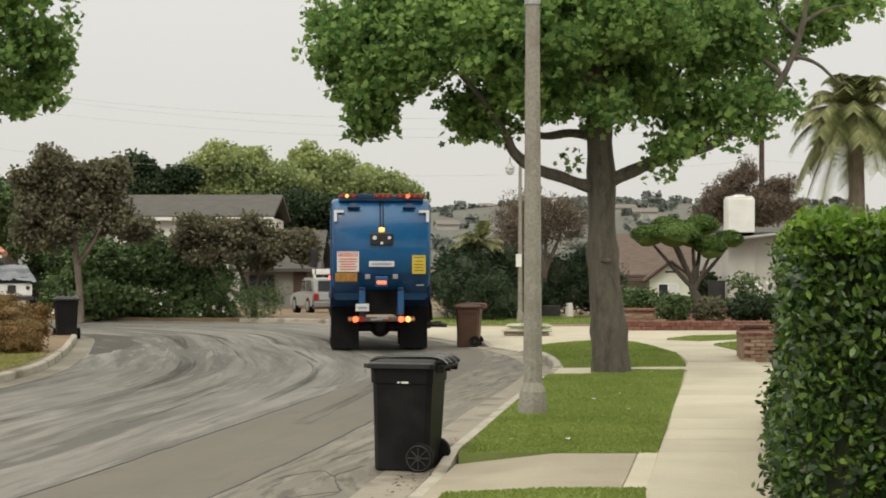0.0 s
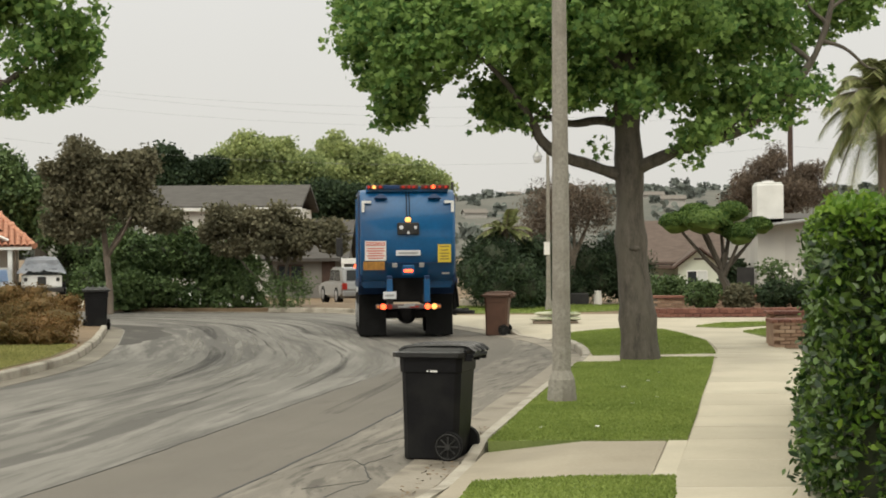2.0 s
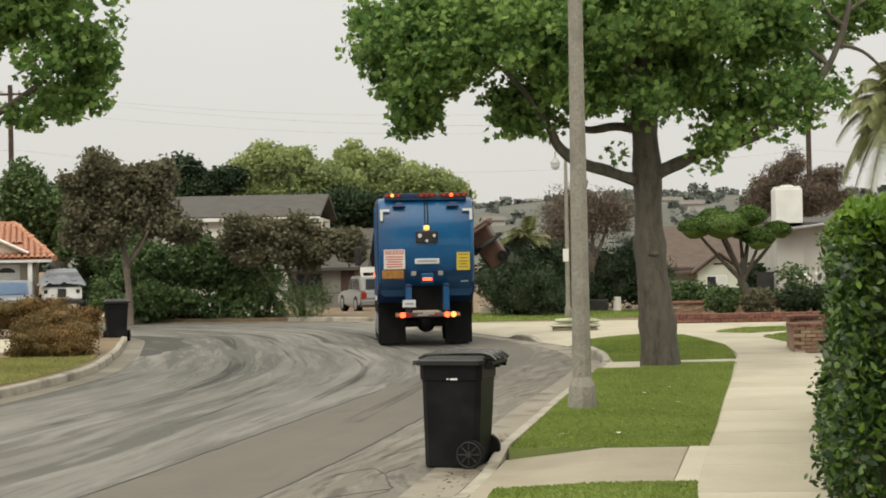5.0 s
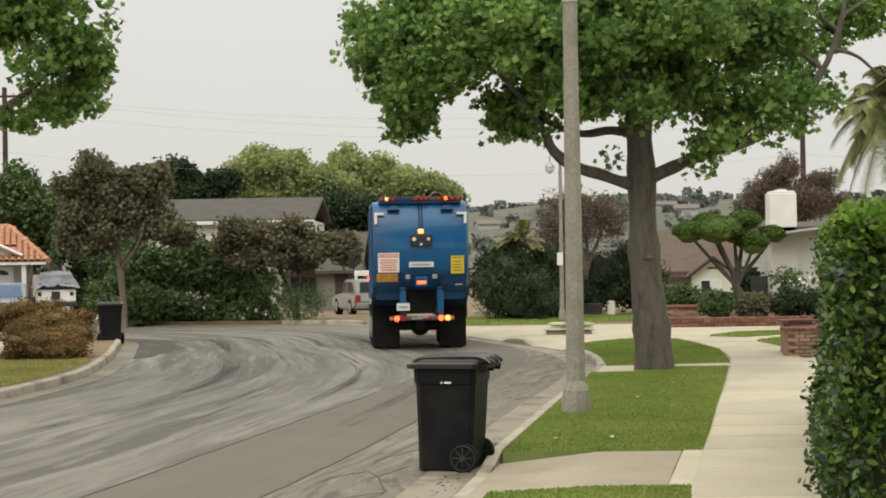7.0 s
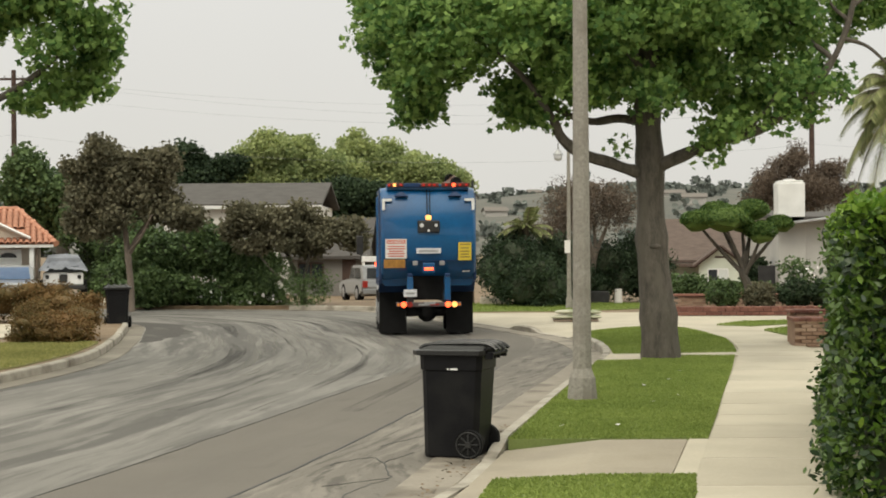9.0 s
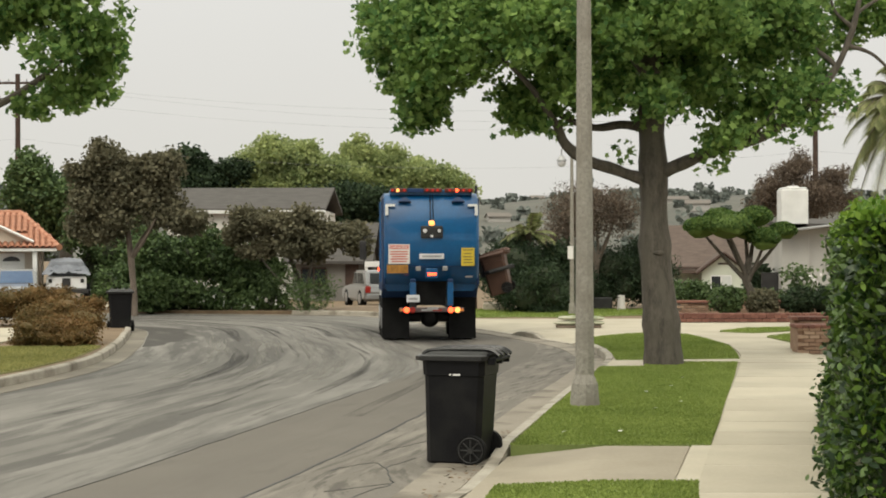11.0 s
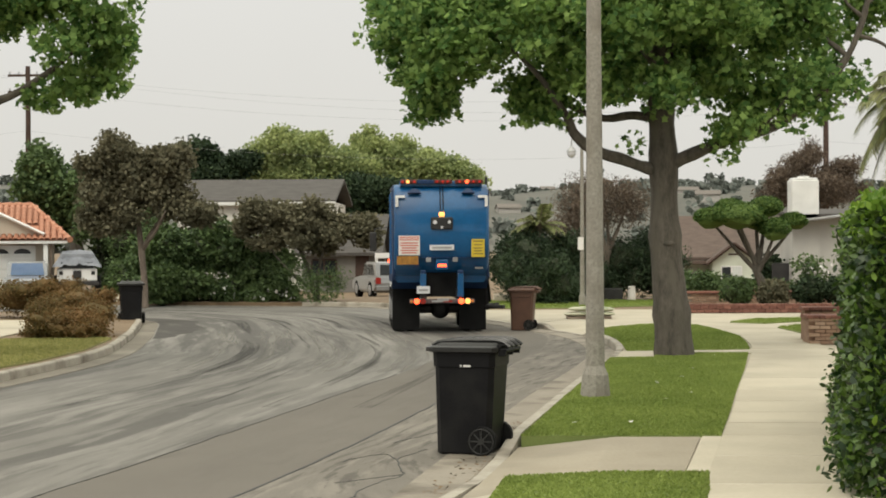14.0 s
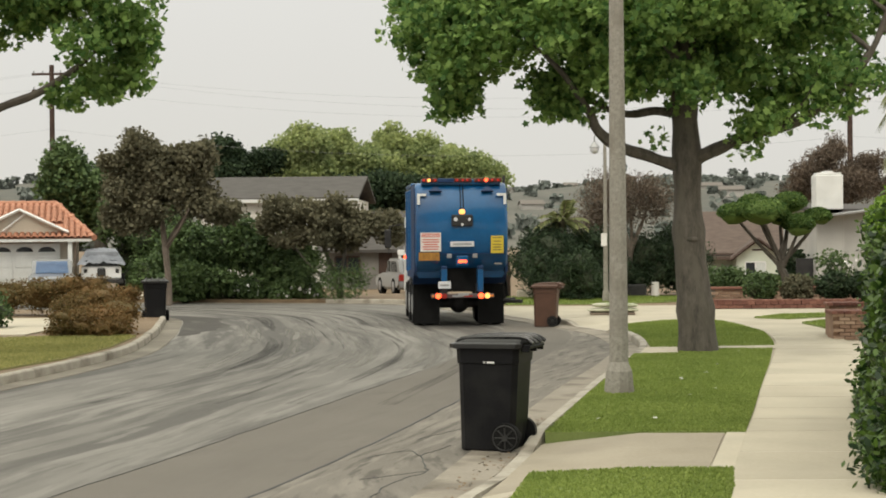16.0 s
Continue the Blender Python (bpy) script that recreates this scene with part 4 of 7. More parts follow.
# ---- refuse truck: x right, y forward, origin on the road below its tail ----
def build_truck():
    tk = thing("garbage_truck", "blue side-loading garbage truck with lit tail lamps on the road", "truck")
    # body: rounded tailgate that leans forward towards the roof
    side = [(0.54, 1.32), (0.46, 1.36), (0.25, 1.54), (0.085, 1.85), (0.005, 2.3), (0.03, 2.75), (0.14, 3.15), (0.34, 3.48), (0.5, 3.58), (0.56, 3.58), (0.56, 1.15)]
    rear = [(p.x, p.y) for p in smooth_line([(y, z, 0) for y, z in side[:9]], 4)]
    bm = profile_y(bmesh.new(), rear + side[9:], -1.17, 1.17)
    bmesh.ops.bevel(bm, geom=[e for e in bm.edges if abs(e.verts[0].co.x - e.verts[1].co.x) < 0.01 and e.calc_length() < 5 or (abs(e.verts[0].co.x - e.verts[1].co.x) < 0.01 and e.verts[0].co.z > 3.5)],
                    offset=0.09, segments=3, affect="EDGES", profile=0.6)
    part("tailgate", bm, "blue", tk, "glossy blue rounded steel tailgate", smooth=True)
    part("body", new_box(-1.08, 1.08, 2.3, 6.3, 1.15, 3.58, 0.06), "blue", tk, "glossy blue steel body")
    bm = new_box(-1.17, -1.1, 0.57, 2.29, 1.21, 3.56)
    box(bm, 1.1, 1.17, 0.57, 2.29, 1.21, 2.3)
    box(bm, -1.1, 1.1, 0.57, 2.29, 1.21, 1.3)
    part("hopper", bm, "blue_dark", tk, "open loading hopper")
    # ribs on the sides, tailgate edge frame
    for x in (-1.1, 1.1):
        for y in (2.4, 3.3, 4.3, 5.5):
            part("side_rib", new_box(x - 0.04, x + 0.04, y, y + 0.12, 1.25, 3.5, 0.015), "blue", tk)
        part("tailgate_frame", new_box(x * 1.06 - 0.03, x * 1.06 + 0.03, 0.36, 0.5, 1.3, 3.45, 0.015), "blue_dark", tk)
    part("roof_rail", new_box(-1.02, 1.02, 0.3, 0.48, 3.52, 3.66, 0.02), "blue", tk)
    # light bar on top
    for x0, x1, lamps in ((-1.0, -0.6, ((-0.95, "red_marker"), (-0.82, "amber_lit"), (-0.66, "red_marker"))), (-0.17, 0.27, ((-0.1, "red_marker"), (0.04, "red_marker"), (0.16, "red_marker"))),
                          (0.34, 1.04, ((0.46, "red_marker"), (0.64, "red_lit"), (0.8, "red_marker"), (0.95, "red_marker")))):
        bar = part("light_bar", new_box(x0, x1, 0.22, 0.3, 3.59, 3.69, 0.015), "red_bar", tk, "dull red lamp strip")
        for xc, mat in lamps:
            r = 0.045 if "lit" in mat else 0.03
            part("lamp", rod(bmesh.new(), (xc, 0.19, 3.64), (xc, 0.225, 3.64), r, seg=12), mat, bar)
    part("bar_mount", new_box(-0.59, -0.18, 0.23, 0.3, 3.58, 3.69, 0.015), "blue_dark", tk)
    part("exhaust", rod(bmesh.new(), (1.17, 0.9, 3.4), (1.17, 0.9, 3.78), 0.035, seg=10), "black_metal", tk)
    for sx in (-1, 1):
        bm = new_box(sx * 1.1 - 0.035, sx * 1.1 + 0.035, 0.025, 0.06, 3.02, 3.28, 0.0)
        box(bm, min(sx * 1.13, sx * 0.9), max(sx * 1.13, sx * 0.9), 0.1, 0.16, 3.24, 3.3)
        part("corner_reflector", bm, "white_paint", tk)
        bm = bmesh.new()
        prism([(sx * 0.66 - 0.16, 0), (sx * 0.66 + 0.16, 0), (sx * 0.66 + 0.05, 0.11), (sx * 0.66 - 0.05, 0.11)], 0, 0.09, bm)
        bmesh.ops.transform(bm, matrix=Matrix.Translation((0, 0.2, 3.33)) @ Matrix.Rotation(radians(65), 4, "X"), verts=bm.verts)
        part("hinge", bm, "blue_dark", tk)
    bm = bmesh.new()
    for x in (-0.03, 0.04):
        tube(bm, [(x, 0.28, 3.52), (x, 0.16, 3.3), (x, 0.06, 2.95), (x + 0.02, 0.03, 2.86)], [0.012] * 4, 6)
    part("cable", bm, "black", tk)
    # camera and work lamps
    rig = part("work_light_box", new_box(-0.27, 0.27, -0.06, 0.06, 2.46, 2.76, 0.03), "black_metal", tk)
    for x, z, r in ((-0.17, 2.64, 0.05), (0.18, 2.64, 0.04), (0.0, 2.51, 0.035)):
        part("lens", rod(bmesh.new(), (x, -0.085, z), (x, -0.055, z), r, seg=16), "white_lens", rig)
    part("beacon", new_box(-0.07, 0.07, -0.05, 0.08, 2.77, 2.89, 0.03), "amber_lit", tk, "lit amber beacon")
    # notices
    sign = part("warning_sign", new_box(-1.06, -0.54, -0.015, 0.12, 1.83, 2.31, 0.004), "sign_white", tk, "white warning sign with red print")
    part("print", new_box(-1.03, -0.57, -0.018, -0.015, 2.19, 2.29), "sign_red", sign)
    cu = bpy.data.curves.new("print", "FONT")
    cu.body, cu.size, cu.align_x, cu.extrude = "DANGER", 0.105, "CENTER", 0.001
    txt = new("print", cu)
    txt.matrix_basis = pose(-0.8, -0.0195, 2.203, 90, 0, 0)
    me = bpy.data.meshes.new_from_object(txt)
    bpy.data.objects.remove(txt)
    me.materials.clear()
    me.materials.append(M["sign_white"])
    t_ob = new("lettering", me)
    t_ob.matrix_basis = pose(-0.8, -0.0195, 2.203, 90, 0, 0)
    t_ob.parent = sign
    for z, w in ((2.13, 0.42), (2.07, 0.44), (2.01, 0.36), (1.95, 0.42), (1.89, 0.38)):
        part("print", new_box(-0.8 - w / 2, -0.8 + w / 2, -0.018, -0.015, z - 0.016, z + 0.016), "sign_red", sign)
    part("orange_sign", new_box(-1.1, -0.58, -0.01, 0.2, 1.6, 1.81, 0.004), "sign_orange", tk, "scratched orange plate")
    s2 = part("label_plate", new_box(-0.3, 0.3, -0.015, 0.1, 1.95, 2.08, 0.004), "plate", tk, "pale plate with worn print")
    part("print", new_box(-0.24, 0.24, -0.018, -0.015, 1.99, 2.035), "steel", s2)
    s3 = part("yellow_sign", new_box(0.73, 1.05, -0.015, 0.13, 1.78, 2.22, 0.004), "sign_yellow", tk, "yellow notice with dark print")
    for z, w in ((2.17, 0.24), (2.08, 0.18), (2.0, 0.22), (1.93, 0.2), (1.86, 0.23)):
        part("print", new_box(0.89 - w / 2, 0.89 + w / 2, -0.018, -0.015, z - 0.012, z + 0.012), "print_dark", s3)
    part("fleet_number", new_box(0.84, 1.02, 0.14, 0.3, 1.49, 1.53), "steel", tk, "unreadable small print")
    for x in (-0.33, 0.33):
        part("reflector", new_box(x - 0.06, x + 0.06, 0.03, 0.18, 1.66, 1.77, 0.01), "steel", tk)
    part("edge_strip", new_box(-1.1, 1.1, 0.06, 0.14, 1.765, 1.785), "blue_dark", tk)
    mount = part("lamp_mount", new_box(-0.15, 0.15, -0.04, 0.24, 1.47, 1.72, 0.02), "blue", tk)
    part("brake_lamp", new_box(-0.11, 0.11, -0.06, -0.035, 1.54, 1.61, 0.012), "red_lit", mount, "lit red brake lamp")
    # tail frame
    for x in (-0.46, 0.46):
        part("strut", new_box(x - 0.075, x + 0.075, 0.02, 0.3, 0.8 if x > 0 else 1.05, 1.38, 0.02), "blue", tk)
        part("strut_cap", new_box(x - 0.07, x + 0.07, 0.0, 0.2, 1.381, 1.46, 0.02), "blue_dark", tk)
    # solid black block in place of the shaded recess between the struts
    part("hopper_throat", new_box(-0.48, 0.48, 0.4, 0.9, 0.8, 1.4), "black", tk)
    pl = part("number_plate", new_box(-0.62, -0.3, -0.02, 0.01, 0.89, 1.07, 0.006), "plate", tk, "pale number plate")
    part("print", new_box(-0.57, -0.35, -0.024, -0.02, 0.95, 1.0), "steel", pl)
    bumper = part("bumper", new_box(-0.8, 0.8, 0.0, 0.18, 0.645, 0.755, 0.02), "lamp_bar", tk, "grimy steel lamp bar")
    part("stripe", new_box(-0.26, 0.02, -0.004, 0.001, 0.675, 0.72), "steel", bumper)
    part("stripe", new_box(0.03, 0.25, -0.004, 0.001, 0.675, 0.72), "red_dim", bumper)
    part("hitch_plate", new_box(-0.12, 0.16, -0.012, 0.0, 0.7, 0.77, 0.004), "steel", bumper)
    for x, mat in ((-0.62, "red_lit"), (-0.47, "red_dim"), (0.47, "red_lit"), (0.63, "amber_lit")):
        part("tail_lamp", rod(bmesh.new(), (x, -0.03, 0.7), (x, 0.02, 0.7), 0.07, seg=18), mat, bumper)
    for x in (-0.75, 0.75):
        part("tail_lamp", rod(bmesh.new(), (x, -0.02, 0.7), (x, 0.02, 0.7), 0.035, seg=14), "amber_dim", bumper)
    bm = bmesh.new()
    rod(bm, (-0.7, 1.85, 0.45), (0.7, 1.85, 0.45), 0.12, seg=12)
    rod(bm, (-0.9, 5.58, 0.45), (0.9, 5.58, 0.45), 0.08, seg=12)
    bmesh.ops.create_uvsphere(bm, u_segments=14, v_segments=8, radius=0.26, matrix=Matrix.Translation((0.05, 1.85, 0.45)))
    box(bm, -0.5, -0.36, 0.3, 8.0, 0.75, 1.0)
    box(bm, 0.36, 0.5, 0.3, 8.0, 0.75, 1.0)
    part("chassis", bm, "black_metal", tk, "dark greasy frame and axle")
    # flaps, fenders, wheels
    for sx in (-1, 1):
        xs = sorted((sx * 0.5, sx * 1.18))
        part("mud_flap", new_box(xs[0] * 0.95, xs[1] * 0.95, 1.14, 1.17, 0.05, 1.03, 0.006), "black", tk)
        bm = profile_y(bmesh.new(), [(0.45, 1.4), (1.15, 0.98), (1.23, 0.98), (1.28, 1.14), (3.9, 1.14), (3.9, 1.26), (0.6, 1.42)], xs[0] - 0.02, xs[1] + 0.02)
        part("fender", bm, "blue_dark", tk, "grimy blue wheel fender")
        for y in (1.85, 3.2):
            for x in (0.72, 1.04):
                build_wheel(tk, sx * x * 0.95, y * 0.95, 0.52, 0.27, sx)
        build_wheel(tk, sx * 0.94, 5.3, 0.52, 0.29, sx)
    # cab
    cab_side = [(6.45, 1.4), (6.45, 2.75), (6.7, 2.85), (8.1, 2.8), (8.5, 2.0), (8.7, 1.7), (8.75, 0.6), (7.9, 0.6), (7.85, 1.4)]
    bm = profile_y(bmesh.new(), cab_side, -1.04, 1.04)
    cab = part("cab", bm, "white_paint", tk, "white painted cab")
    for sx in (-1, 1):
        part("side_window", new_box(sx * 1.045 - 0.006, sx * 1.045 + 0.006, 7.0, 8.1, 1.75, 2.5, 0.0), "glass", cab)
        bm = bmesh.new()
        tube(bm, [(sx * 1.1, 8.2, 2.6), (sx * 1.5, 8.2, 2.55), (sx * 1.52, 8.2, 1.7)], [0.02] * 3, 6)
        box(bm, sx * 1.55 - 0.1, sx * 1.55 + 0.1, 8.15, 8.22, 1.9, 2.45, 0.03)
        part("mirror", bm, "black_metal", cab)
    part("windscreen", new_box(-1.05, 1.05, 8.2, 8.24, 1.95, 2.6), "glass", cab)
    part("rear_cab_wall", new_box(-1.1, 1.1, 6.4, 6.45, 1.1, 2.6), "white_paint", cab)
    part("red_marker", new_box(-1.16, -1.08, 6.36, 6.46, 1.58, 1.68, 0.01), "red_lit", cab, "lit red marker lamp")
    bm = new_box(-1.1, -0.8, 3.6, 4.7, 0.55, 1.1, 0.05)
    part("fuel_tank", bm, "black_metal", tk)
    # hopper lip on the roof
    part("hopper_hood", new_box(-1.1, 1.1, 3.6, 6.2, 3.58, 3.68, 0.03), "blue", tk)
    # body a little smaller, carried higher on its springs
    for ob in tk.children_recursive:
        if ob.name.split(".")[0] not in ("wheel", "rim", "mud_flap"):
            ob.data.transform(ob.matrix_basis)
            ob.matrix_basis = Matrix.Identity(4)
            ob.data.transform(Matrix.Translation((0, 0, 0.107)) @ Matrix.Scale(0.95, 4))
    return tk


def build_wheel(tk, x, y, r, w, sx):
    bm = rod(bmesh.new(), (x - w / 2, y, r), (x + w / 2, y, r), r, seg=28)
    bmesh.ops.bevel(bm, geom=[e for e in bm.edges if abs(e.verts[0].co.x - e.verts[1].co.x) < 1e-4], offset=0.05, segments=2, affect="EDGES")
    wheel = part("wheel", bm, "black", tk)
    part("rim", rod(bmesh.new(), (x + sx * w * 0.46, y, r), (x + sx * (w * 0.5 + 0.012), y, r), 0.29, 0.24, seg=20), "steel", wheel)


truck = build_truck()
# side arm: boom across the truck, upright carriage and two gripping claws
arm = part("lift_arm", new_box(-1.0, 0.12, -0.07, 0.07, 1.28, 1.4, 0.02), "blue_dark", truck, "grimy blue steel lifting arm")
bm = new_box(0.0, 0.1, -0.07, 0.07, 0.5, 1.5, 0.02)
box(bm, -0.14, 0.06, -0.12, 0.12, 1.2, 1.6, 0.02)
part("carriage", bm, "black_metal", arm)
bm = bmesh.new()
tube(bm, [(-0.25, -0.06, 1.7), (0.02, -0.08, 1.5), (0.1, -0.12, 1.0), (0.12, -0.12, 0.7)], [0.03] * 4, 8)
part("hose", bm, "black", arm)
claws = []
for y in (-1, 1):
    bm = bmesh.new()
    tube(bm, [(0.0, 0.0, 0.0), (0.12, y * 0.22, 0.0), (0.45, y * 0.25, 0.0), (0.7, y * 0.2, 0.0)], [0.05, 0.055, 0.05, 0.04], 8)
    claw = part("claw", bm, "black_metal", arm, smooth=True)
    claw.location = (0.1, y * 0.1, 0.6)
    part("claw_tip", new_box(0.5, 0.72, min(y * 0.17, y * 0.26), max(y * 0.17, y * 0.26), -0.045, 0.045, 0.01), "black_metal", claw)
    claws.append((claw, y))


# ---- trees, hedges and shrubs ----
def build_tree(name, label, m_limbs, bark, lumps, n, size, shape, leaf, seed, per=22, spread=0.22, up=0.25, shell=0.45, group="", rough=0):
    """m_limbs: list of (points, radii); lumps: crown masses."""
    rng = np.random.default_rng(seed)
    base = Vector(m_limbs[0][0][0])
    t = thing(name, label, "tree" if "tree" in name else "shrub", Matrix.Translation(base), group)
    for i, (pts, rad) in enumerate(m_limbs):
        line = smooth_line([Vector(p) - base for p in pts], 5)
        k = len(line)
        rr = [np.interp(j / (k - 1) * (len(rad) - 1), range(len(rad)), rad) for j in range(k)]
        for j, q in enumerate(line[1:-1], 1):
            q += noise.noise_vector(q * 0.6 + Vector((seed, 0, 0))) * min(0.05, rr[j] * 0.5) + noise.noise_vector(q * 2.3) * rr[j] * 0.35 * (i > 0)
            rr[j] *= 1 + 0.22 * noise.noise(q * 3.1 + Vector((0, seed, 0)))
        part("trunk" if i == 0 else "limb", tube(bmesh.new(), line, rr, 12 if i == 0 else 8), bark, t, smooth=True)
    if rough:
        lumps = rough_lumps(lumps, rng, rough)
    c = clumps([(x - base.x, y - base.y, z - base.z, a, b, h) for x, y, z, a, b, h in lumps], n, rng, per, spread, shell)
    s = size * rng.uniform(0.7, 1.25, len(c))
    leaves("crown", c, s, shape, leaf, rng, t, up)
    return t


CROWN_LEFT = [(-1.43, 6.10, 1.04, 0.0), (-1.55, 5.10, 0.55, 0.6), (-1.28, 4.71, 0.52, -0.4), (-0.64, 5.40, 0.90, -0.8), (-1.7, 6.20, 0.5, 0.5), (-0.84, 6.40, 0.99, 0.6), (0.16, 6.10, 1.09, -1.0), (0.66, 5.00, 0.72, 0.3), (0.95, 4.46, 0.42, -0.3), (0.46, 4.46, 0.32, 0.0), (1.15, 5.90, 1.09, 1.0), (1.75, 5.20, 0.70, -1.2), (2.15, 6.10, 1.09, -1.2), (2.45, 5.20, 0.75, 0.9), (2.94, 6.10, 1.09, -1.5), (2.84, 4.81, 0.48, -1.3), (3.44, 5.40, 0.90, 0.4)]
CROWN_RIGHT = [(3.94, 4.90, 0.72, -0.5), (3.94, 6.10, 0.99, 0.0), (4.44, 4.41, 0.48, -0.4), (4.19, 4.09, 0.30, -0.5), (4.7, 5.75, 0.72, 0.5), (5.0, 4.81, 0.48, -0.5), (5.33, 5.30, 0.50, 0.0), (5.35, 6.20, 0.62, -0.4), (6.3, 6.0, 0.25, 0.3), (5.85, 4.85, 0.3, -0.4), (6.44, 6.30, 0.40, 0.0), (3.84, 4.06, 0.28, -0.4), (1.6, 4.8, 0.3, 0.3), (5.5, 4.45, 0.26, -0.5), (4.9, 4.5, 0.4, -1.0), (5.3, 5.0, 0.42, -1.0), (4.2, 4.2, 0.32, -0.9), (6.74, 6.08, 0.22, 0.0), (-0.34, 6.10, 0.99, 0.8), (-2.0, 6.45, 0.32, 0.0), (6.95, 6.4, 0.4, 0.2), (7.35, 6.7, 0.35, 0.2)]
SPRIGS = [(2.32, 3.81, 0.11, -0.3), (2.27, 4.09, 0.09, -0.3), (2.80, 4.36, 0.24, -0.5), (3.74, 3.66, 0.09, -0.4)]
LUMPS = CROWN_LEFT + CROWN_RIGHT + SPRIGS  # x, z, radius, depth shift
VINES = [
    (0, [(-13.00, 60.00, 1.74, 0.60, 0.70, 0.60), (-12.99, 59.00, 1.20, 0.40, 0.50, 0.60), (-11.95, 56.50, 0.47, 0.60, 0.50, 0.55), (-11.77, 57.00, 0.84, 0.50, 0.50, 0.60)]),
    (0, [(-11.68, 58.00, 1.91, 0.80, 0.90, 0.90), (-10.78, 58.50, 1.91, 0.90, 0.90, 1.00), (-11.08, 58.00, 0.72, 1.10, 0.90, 0.75)]),
    (0, [(-9.98, 58.50, 1.81, 0.90, 0.90, 1.00), (-9.08, 58.50, 1.51, 0.90, 0.90, 0.90), (-9.59, 58.00, 0.52, 1.10, 0.80, 0.55)]),
    (0, [(-8.38, 58.50, 1.21, 0.70, 0.90, 0.75), (-8.50, 58.00, 0.52, 0.90, 0.80, 0.50)]),
    (0, [(-17.32, 70.00, 2.82, 1.20, 1.20, 1.00), (-16.12, 70.00, 2.82, 1.20, 1.20, 1.20), (-14.73, 68.00, 1.87, 1.20, 1.00, 1.20), (-17.3, 71.0, 1.6, 1.0, 0.9, 1.3), (-15.4, 66.5, 0.9, 0.8, 0.8, 0.8)]),
]
TALL = [
    (0, [(-12.95, 95.00, 7.29, 1.60, 1.60, 1.10), (-13.77, 95.00, 5.99, 1.50, 1.40, 1.20), (-12.47, 95.00, 5.67, 1.80, 1.50, 1.40), (-12.95, 95.00, 8.27, 0.80, 0.80, 0.50)], "bright_leaf", 3500),
    (0, [(-11.07, 97.00, 7.07, 2.00, 1.60, 1.30), (-10.08, 97.00, 5.74, 2.20, 1.60, 1.60), (-11.40, 97.00, 8.06, 1.00, 1.00, 0.70), (-9.08, 97.00, 6.41, 1.50, 1.30, 1.20)], "bright_leaf", 4500),
    (0, [(-7.92, 99.00, 7.17, 1.80, 1.60, 1.30), (-6.90, 99.00, 5.82, 2.20, 1.60, 1.60), (-8.09, 99.00, 8.19, 1.00, 1.00, 0.60), (-6.23, 99.00, 7.17, 1.10, 1.00, 1.00)], "bright_leaf", 4500),
    (0, [(-4.49, 98.00, 5.95, 2.00, 1.60, 1.20), (-2.81, 98.00, 5.61, 1.70, 1.40, 1.00), (-4.82, 98.00, 6.95, 1.00, 1.00, 0.70), (-3.15, 98.00, 6.45, 1.00, 1.00, 0.50), (-4.15, 98.00, 4.44, 2.20, 1.60, 1.40)], "bright_leaf", 4200),
    (0, [(-7.04, 92.00, 4.36, 3.00, 1.60, 1.50), (-8.93, 92.00, 4.61, 2.40, 1.60, 1.20)], "dark_leaf", 3500),
    (0, [(-17.67, 92.00, 6.19, 0.90, 0.90, 1.60), (-17.67, 92.00, 6.97, 0.50, 0.50, 0.80)], "dark_leaf", 1400),
    (0, [(-16.95, 92.00, 6.03, 0.90, 0.90, 1.50), (-16.88, 92.00, 6.88, 0.50, 0.50, 0.80)], "dark_leaf", 1400),
    (0, [(-16.03, 94.00, 6.11, 1.60, 1.20, 0.80), (-15.23, 94.00, 6.43, 1.20, 1.20, 0.70), (-14.59, 94.00, 6.92, 0.60, 0.60, 0.50)], "dark_leaf", 1800),
    (0, [(-21.12, 75.00, 5.44, 1.20, 1.20, 1.30), (-20.86, 75.00, 4.15, 1.40, 1.30, 1.20), (-21.38, 75.00, 3.13, 1.50, 1.20, 1.00)], "vine_leaf", 3500),
    (0, [(-21.03, 80.00, 4.15, 1.40, 1.20, 1.00), (-20.48, 80.00, 5.66, 0.50, 0.50, 0.30)], "dark_leaf", 1500),
]
big_lumps = []
for x, z, r, dy in LUMPS:
    big_lumps.append((x, 29.1 + dy, z, r, r * 0.95, r * 0.8))
big_lumps += [(3.0, 29.6, 8.3, 1.5, 1.3, 1.0), (0.9, 29.6, 7.6, 1.1, 1.2, 0.8), (4.9, 29.6, 7.6, 1.0, 1.1, 0.7),
              (2.2, 31.0, 6.4, 1.8, 1.2, 1.2), (4.6, 30.8, 6.6, 1.6, 1.2, 1.2), (3.0, 27.6, 6.3, 0.8, 0.6, 0.6)]
